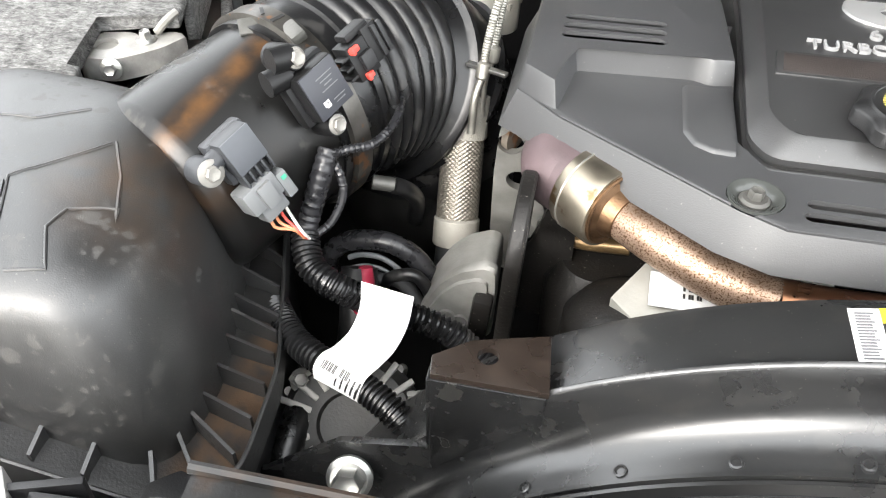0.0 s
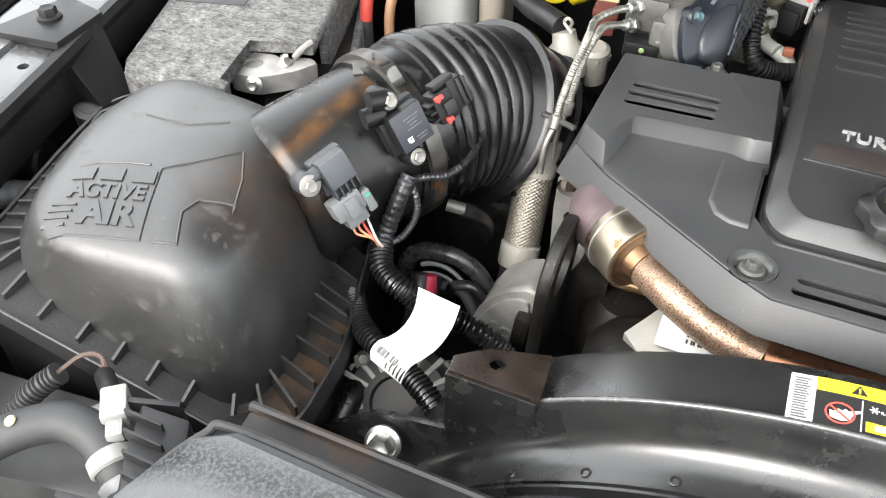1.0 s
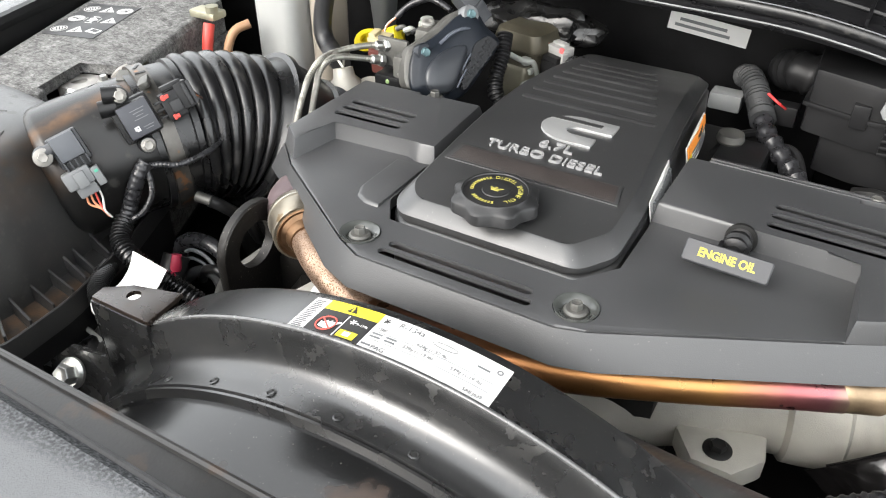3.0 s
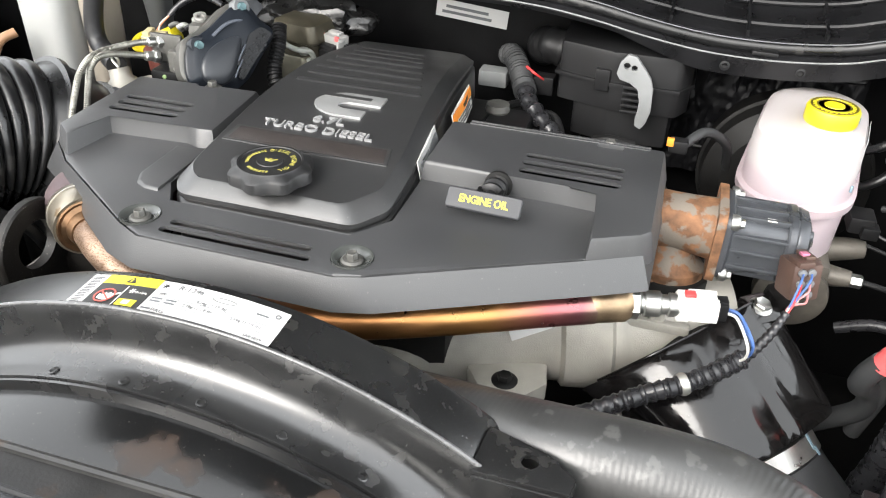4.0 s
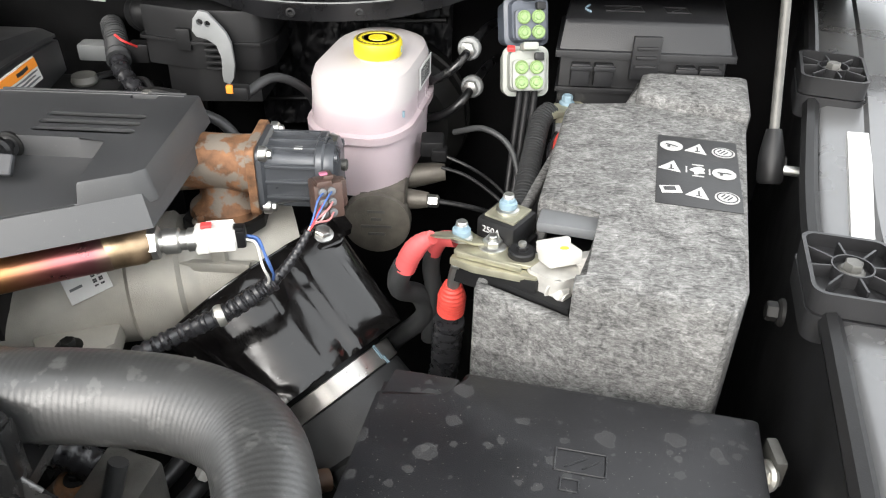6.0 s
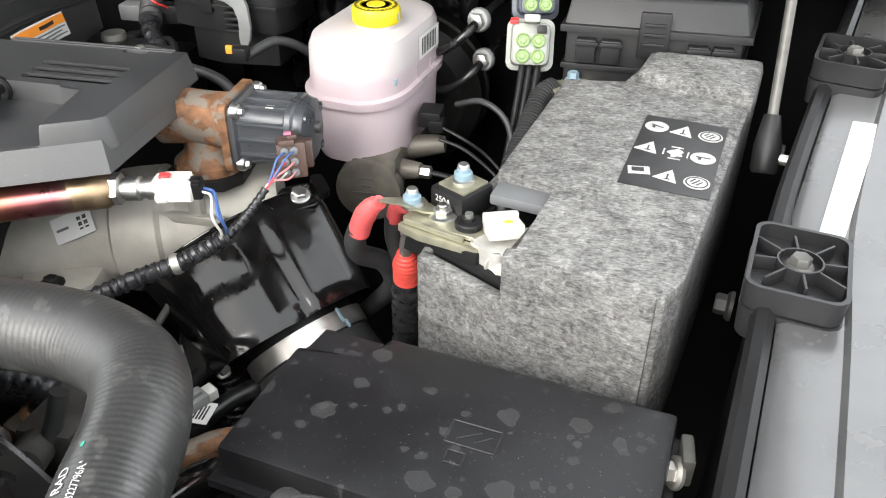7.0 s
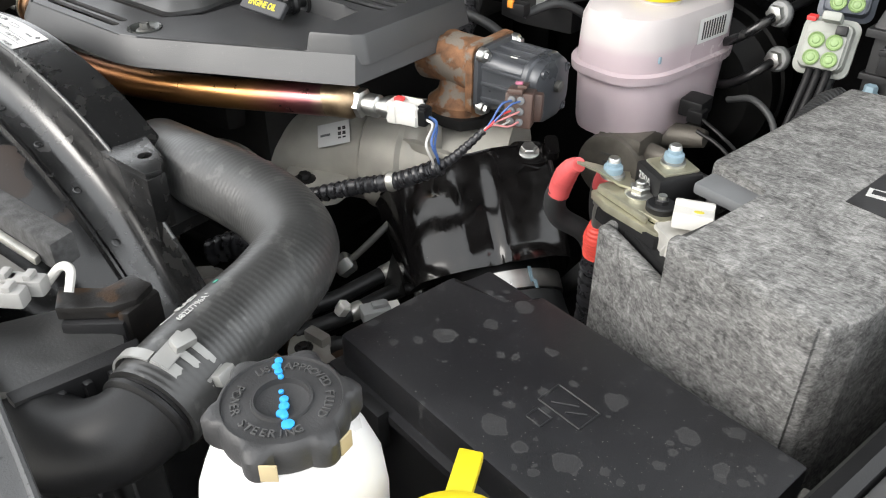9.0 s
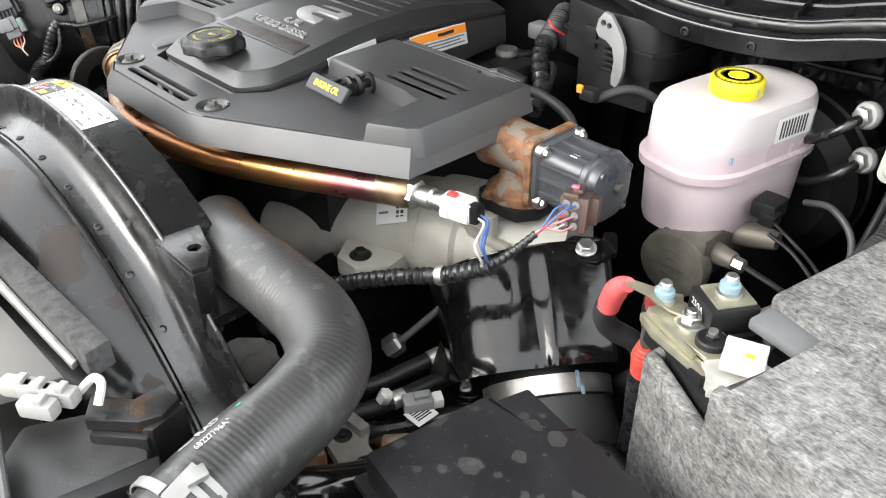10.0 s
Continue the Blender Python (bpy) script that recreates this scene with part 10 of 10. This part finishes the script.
part("plug_end", join(box((0, 0.004, 0.007), (0.04, 0.02, 0.012), 0.002, m=pmx), box((-0.02, -0.004, -0.004), (0.004, 0.012, 0.026), 0.001, m=pmx), box((0.02, -0.004, -0.004), (0.004, 0.012, 0.026), 0.001, m=pmx), box((0.0, 0.008, 0.014), (0.022, 0.01, 0.005), 0.001, m=pmx)), CLIPW, ev, "white plug end")
for x in (-0.015, 0.015):
    part("lock", box((x, -0.005, 0.011), (0.007, 0.004, 0.007), 0.001, m=pmx), PINKRUB, ev, "pink lock")
part("sleeve", conduit([(0.12, 0.965, 1.145), (0.14, 0.968, 1.15), (0.155, 0.972, 1.146)], 0.006), TAPE, ev)
part("end_plug", box((0.155, 0.972, 1.147), (0.012, 0.014, 0.012), 0.003), PALEGREY, ev)
fm = thing("foil_blanket", "crumpled silver foil blanket at the rear of the engine", "insulation", (0.05, 1.08, 1.15))
bm = bmesh.new()
bmesh.ops.create_icosphere(bm, subdivisions=4, radius=0.05)
for v in bm.verts:
    v.co *= 1 + 0.3 * noise.noise(v.co * 45)
bm.transform(Matrix.Translation((0.05, 1.03, 1.165)) @ Matrix.Diagonal((1.8, 0.7, 0.6, 1)))
part("blanket", bm, FOIL, fm, "", 20)

# hoses and lines deep in the bay
for i, (pts, r, mm, lab) in enumerate((
        ([(-0.222, 0.54, 0.92), (-0.212, 0.54, 0.97), (-0.195, 0.54, 0.99), (-0.173, 0.54, 0.997), (-0.15, 0.54, 0.996), (-0.129, 0.54, 0.983), (-0.116, 0.54, 0.96), (-0.11, 0.54, 0.93)], 0.0095, TAPE, "looped black taped hose"),
        ([(-0.157, 0.52, 0.955), (-0.152, 0.52, 0.969), (-0.143, 0.52, 0.977), (-0.127, 0.52, 0.981), (-0.116, 0.52, 0.97), (-0.109, 0.52, 0.95)], 0.0058, BELLOWS, "thin corrugated black hose"),
        ([(-0.19, 0.531, 0.98), (-0.177, 0.53, 0.987), (-0.158, 0.53, 0.986), (-0.141, 0.53, 0.973), (-0.134, 0.53, 0.958)], 0.0026, MIDGREY, "thin grey tube inside the hose loop"),
        ([(-0.186, 0.526, 0.973), (-0.172, 0.525, 0.979), (-0.156, 0.525, 0.977), (-0.145, 0.525, 0.966)], 0.002, MIDGREY, "thin grey tube inside the hose loop"),
        ([(0.56, 0.3, 0.86), (0.6, 0.32, 0.88), (0.65, 0.32, 0.87), (0.7, 0.3, 0.84)], 0.016, RUBBER, "corrugated black hose below the radiator hose"),
        ([(0.5, 0.36, 0.8), (0.56, 0.4, 0.9), (0.58, 0.42, 0.96)], 0.009, RUBBER, "dark upright rubber line"))):
    hz = thing("hose", lab, "hose", pts[1])
    part("tube", tube(pts, r, 24, 12), mm, hz)
un = thing("hex_union", "bright hex union on a thin pipe", "fitting", (0.557, 0.551, 0.87))
part("nut", lathe([(0.012, 0), (0.0145, 0.003), (0.0145, 0.02), (0.011, 0.023)], (0.552, 0.545, 0.866), (0.45, 0.6, 0.55), 6), STEEL, un)
ac = thing("rusted_bracket", "rusted cast bracket deep below the hose", "bracket", (0.58, 0.35, 0.85))
part("casting", join(prism([(0.54, 0.32), (0.62, 0.33), (0.64, 0.39), (0.57, 0.4)], 0.83, 0.87, 0.006), lathe([(0.02, 0), (0.02, 0.03), (0.012, 0.032)], (0.6, 0.36, 0.865), k=18)), RUST, ac)
pm3 = thing("pump_housing", "alloy pump housing with round bosses", "pump", (0.57, 0.44, 0.9))
part("housing", join(prism([(0.53, 0.4), (0.59, 0.4), (0.6, 0.46), (0.54, 0.48)], 0.86, 0.92, 0.008), lathe([(0.018, 0), (0.018, 0.05), (0.01, 0.052)], (0.55, 0.41, 0.9), (0.3, -0.9, 0.3), 18)), CASTD, pm3)
tn = thing("tensioner_bracket", "stamped alloy bracket with bolts", "bracket", (0.65, 0.42, 0.86))
part("plate", join(prism([(q.x, q.y) for q in smooth_outline([Vector(p) for p in ((0.6, 0.425), (0.625, 0.445), (0.645, 0.442), (0.655, 0.43), (0.69, 0.425), (0.695, 0.405), (0.66, 0.39), (0.62, 0.4))], 0.008)], 0.852, 0.866, 0.003), box((0.63, 0.437, 0.868), (0.03, 0.014, 0.018), 0.003)), LEADB, tn)
for x, y in ((0.628, 0.418), (0.676, 0.412)):
    part("bolt", bolt((x, y, 0.866), r=0.0062, h=0.006), DARK, tn)
wt = thing("wire_tag", "small white barcode tag on a wire", "tag", (0.74, 0.46, 0.9))
part("paper", box((0.668, 0.498, 0.872), (0.026, 0.03, 0.001), m=None), PAPER, wt)
part("barcode", bars([(0.66 + 0.0035 * i, 0.498, 0.0018, 0.02) for i in range(5)], Matrix.Translation((0, 0, 0.8726))), INK, wt)
rp = thing("red_plug", "red plug among the dark hoses", "connector", (-0.12, 0.5, 1.0))
part("plug", join(box((0, 0, 0), (0.024, 0.02, 0.016), 0.005, m=rotz(-35, (-0.163, 0.475, 0.985))), lathe([(0.007, 0), (0.008, 0.004), (0.006, 0.02)], (-0.16, 0.485, 0.99), (-0.1, 0.4, 0.8), 14)), mat("dark_red_plastic", (0.35, 0.02, 0.05), 0.45), rp)
cl = thing("grey_clamp", "small grey hose fittings on a dark hose", "fitting", (-0.15, 0.6, 1.0))
part("fitting", tube([(-0.168, 0.545, 1.06), (-0.15, 0.55, 1.056)], 0.0065, 4, 12), CASTD, cl)
part("hose", tube([(-0.152, 0.549, 1.0565), (-0.142, 0.56, 1.045), (-0.14, 0.59, 1.01), (-0.15, 0.62, 0.96)], 0.0075, 20, 12), BLACK, cl)

# ---- more lines and fittings between the larger things ----
def run_of(name, label, category, pts, r, material, group=""):
    h_ = thing(name, label, category, pts[len(pts) // 2], group)
    part("tube", tube(pts, r, 30, 12), material, h_)
    return h_
run_of("coolant_pipe", "thin bare steel pipe rising from the hex union", "pipe", [(0.556, 0.55, 0.87), (0.572, 0.572, 0.893), (0.592, 0.6, 0.925), (0.602, 0.622, 0.95)], 0.0045, CASTD)
run_of("hose", "brown-stained hose below the radiator hose", "hose", [(0.57, 0.44, 0.82), (0.63, 0.47, 0.825), (0.69, 0.5, 0.83), (0.74, 0.53, 0.82)], 0.013, mat("brown_rubber", (0.06, 0.035, 0.022), 0.6, var=0.4, scale=40, bump=0.3))
for pts, band_at in (([(0.555, 0.43, 0.86), (0.59, 0.49, 0.868), (0.603, 0.54, 0.872), (0.62, 0.6, 0.88)], 0.8), ([(0.6, 0.43, 0.862), (0.626, 0.487, 0.868), (0.637, 0.54, 0.87), (0.655, 0.6, 0.87)], 0.35)):
    hz = run_of("hose", "black rubber hose with a bright end band", "hose", pts, 0.0098, BLACK, "parallel black hoses")
    line_ = curve(pts, 21)
    k = int(band_at * 20)
    part("clamp", lathe([(0.0098, 0), (0.0108, 0.001), (0.0108, 0.016), (0.0098, 0.017)], line_[k], line_[k + 1] - line_[k], 18), SATIN, hz)
part("end_cap", lathe([(0.007, 0), (0.0085, 0.002), (0.0085, 0.014), (0.006, 0.016)], (0.626, 0.476, 0.878), (0.4, 0.3, 0.85), 6), WHITE, hz, "white plastic end")
run_of("hose", "glossy black hose beside the fuse box", "hose", [(0.6, 0.31, 0.85), (0.65, 0.335, 0.868), (0.685, 0.375, 0.872), (0.7, 0.42, 0.86), (0.705, 0.47, 0.83)], 0.021, GLOSS)
run_of("hose", "dark corrugated hose under the shield", "hose", [(0.74, 0.56, 0.84), (0.79, 0.59, 0.86), (0.84, 0.6, 0.87), (0.88, 0.6, 0.86)], 0.012, BLACK)
run_of("hose", "short black rubber hose behind the fuse box", "hose", [(0.8, 0.53, 0.88), (0.835, 0.55, 0.895), (0.87, 0.565, 0.9)], 0.013, RUBBER)
gp = thing("grey_plug", "pale grey two-part plug among the hoses", "connector", (0.69, 0.45, 0.9))
gm = rotz(60, (0.655, 0.505, 0.875))
part("body", box((0, 0, 0), (0.034, 0.022, 0.018), 0.003, m=gm), GREY, gp)
part("latch", box((0.004, 0, 0.011), (0.016, 0.01, 0.006), 0.001, m=gm), GREY, gp)
part("end", box((0.022, 0, 0), (0.014, 0.016, 0.013), 0.002, m=gm), WHITE, gp)
ri = thing("pump_casting", "rusted iron pump casting with a hex bolt", "pump", (0.51, 0.475, 0.85))
part("casting", prism([(0.46, 0.45), (0.52, 0.43), (0.555, 0.46), (0.55, 0.5), (0.48, 0.51)], 0.8, 0.862, 0.01), RUST, ri)
part("boss", lathe([(0.022, -0.02), (0.022, 0.012), (0.016, 0.016), (0.0, 0.016)], (0.503, 0.468, 0.862), k=22, cap=False), RUST, ri)
part("bolt", bolt((0.503, 0.468, 0.878), r=0.007, h=0.007), DARK, ri)
part("outlet", tube([(0.53, 0.475, 0.86), (0.548, 0.472, 0.89), (0.55, 0.47, 0.915)], lambda f, s: 0.014 - 0.003 * f, 12, 16), CASTD, ri)
# looms and lines behind the battery and the reservoir
run_of("wiring_loom", "thin black loom looping behind the battery", "wiring", [(0.86, 0.93, 1.05), (0.9, 0.9, 1.07), (0.935, 0.88, 1.05), (0.95, 0.84, 1.0)], 0.004, RUBBER)
run_of("wiring_loom", "taped loom crossing below the reservoir", "wiring", [(0.82, 0.8, 0.95), (0.86, 0.79, 0.97), (0.9, 0.77, 0.97), (0.93, 0.74, 0.95)], 0.007, TAPE)
run_of("vacuum_hose", "thin black hose hanging behind the valve", "hose", [(0.6, 0.86, 1.12), (0.63, 0.9, 1.13), (0.66, 0.94, 1.1), (0.67, 0.98, 1.05)], 0.006, RUBBER)
run_of("vacuum_hose", "thin black hose behind the engine cover", "hose", [(0.47, 0.88, 1.09), (0.52, 0.86, 1.1), (0.57, 0.85, 1.09), (0.6, 0.84, 1.06)], 0.007, RUBBER)
oc = thing("small_connector", "small connector with an orange lock behind the cover", "connector", (0.6, 0.85, 1.13))
part("body", box((0.6, 0.85, 1.13), (0.022, 0.016, 0.016), 0.003), BLACK, oc)
part("lock", box((0.59, 0.843, 1.136), (0.008, 0.005, 0.01), 0.001), ORANGE, oc)
dk = thing("sensor_box", "black box on the side of the engine by the loom", "module", (0.37, 0.95, 1.06))
part("box", box((0.372, 0.955, 1.06), (0.06, 0.07, 0.05), 0.006), BLACK, dk)
part("cap", lathe([(0.016, 0), (0.018, 0.004), (0.016, 0.012), (0.0, 0.013)], (0.352, 0.97, 1.085), k=20, cap=False), CASTD, dk)
rr = thing("relay_stack", "small black relay with a red wire by the firewall", "relay", (0.35, 1.12, 1.09))
part("relay", box((0.4, 1.06, 1.1), (0.03, 0.024, 0.028), 0.003), BLACK, rr)
part("wire", wire([(0.4, 1.05, 1.11), (0.39, 1.03, 1.125), (0.375, 1.04, 1.13)], 0.0018), RED, rr)
# lines under the air box side
run_of("hose", "black rubber hose dropping beside the air box", "hose", [(-0.17, 0.5, 1.0), (-0.165, 0.46, 0.95), (-0.17, 0.42, 0.9), (-0.18, 0.38, 0.84)], 0.016, BLACK)
run_of("hose", "thin black hose beside the alternator", "hose", [(-0.12, 0.52, 0.94), (-0.14, 0.525, 0.965), (-0.165, 0.52, 0.965), (-0.19, 0.51, 0.94)], 0.007, RUBBER)
run_of("brass_line", "short brass-coloured fuel line behind the lifting eye", "pipe", [(0.002, 0.542, 1.031), (0.021, 0.54, 1.031), (0.055, 0.538, 1.034)], 0.0068, mat("brass", (0.16, 0.105, 0.05), 0.4, 0.7, var=0.3, scale=50))

# clutter low between the hose and the pipe shield
lg = thing("belt_tensioner", "pale cast tensioner arm with round lugs", "tensioner", (0.45, 0.42, 0.87))
part("arm", join(prism([(q.x, q.y) for q in smooth_outline([Vector(p) for p in ((0.415, 0.405), (0.455, 0.445), (0.49, 0.43), (0.5, 0.4), (0.46, 0.37))], 0.012)], 0.84, 0.885, 0.006), lathe([(0.02, -0.02), (0.02, 0.016), (0.017, 0.02), (0.012, 0.02)], (0.485, 0.408, 0.878), (0.5, -0.6, 0.6), 22)), LEADB, lg)
for o in ((0.447, 0.378, 0.872), (0.472, 0.372, 0.866)):
    part("lug", lathe([(0.013, -0.02), (0.013, 0.004), (0.01, 0.006), (0.006, 0.006), (0.005, 0.0), (0.0, 0.0)], o, (0.4, -0.75, 0.5), 18, cap=False), CASTD, lg)
bh = thing("hose", "black tape-wrapped hose in the gap beside the shroud", "hose", (0.46, 0.47, 0.9))
part("tube", tube([(0.43, 0.45, 0.89), (0.46, 0.47, 0.905), (0.495, 0.48, 0.9), (0.53, 0.475, 0.88)], lambda f, s: 0.017 + 0.001 * math.sin(s * 500), 40, 14), TAPE, bh)
for pts, r, m, lab in (([(0.6, 0.44, 0.83), (0.65, 0.5, 0.84), (0.68, 0.55, 0.845), (0.72, 0.6, 0.84)], 0.011, BELLOWS, "black rubber hose low under the shield"),
                       ([(0.66, 0.45, 0.85), (0.69, 0.475, 0.855), (0.73, 0.5, 0.85)], 0.013, RUST, "rust-brown pipe stub low beside the fuse box")):
    lo_ = thing("pipe", lab, "pipe", pts[1])
    part("tube", tube(pts, r, 24, 12), m, lo_)

tp = thing("front_trim_panel", "dusty grey plastic trim panel in front of the radiator end", "panel", (0.76, 0.0, 1.1))
DUSTY = mat("dusty_grey_plastic", (0.06, 0.061, 0.063), 0.5, spec=0.6, var=0.2, scale=20, bump=0.4, bscale=700, specks=(0.02, 0.02, 0.021), speck_at=0.68, speck_scale=300.0)
part("panel", prism([(0.62, 0.125), (0.69, 0.109), (0.84, 0.072), (0.9, 0.05), (0.9, -0.12), (0.62, -0.12)], 1.086, 1.1, 0.004), DUSTY, tp)
part("edge_bead", tube([(0.622, 0.1245, 1.098), (0.69, 0.109, 1.099), (0.84, 0.072, 1.099), (0.898, 0.052, 1.098)], 0.003, 30, 8), DUSTY, tp)
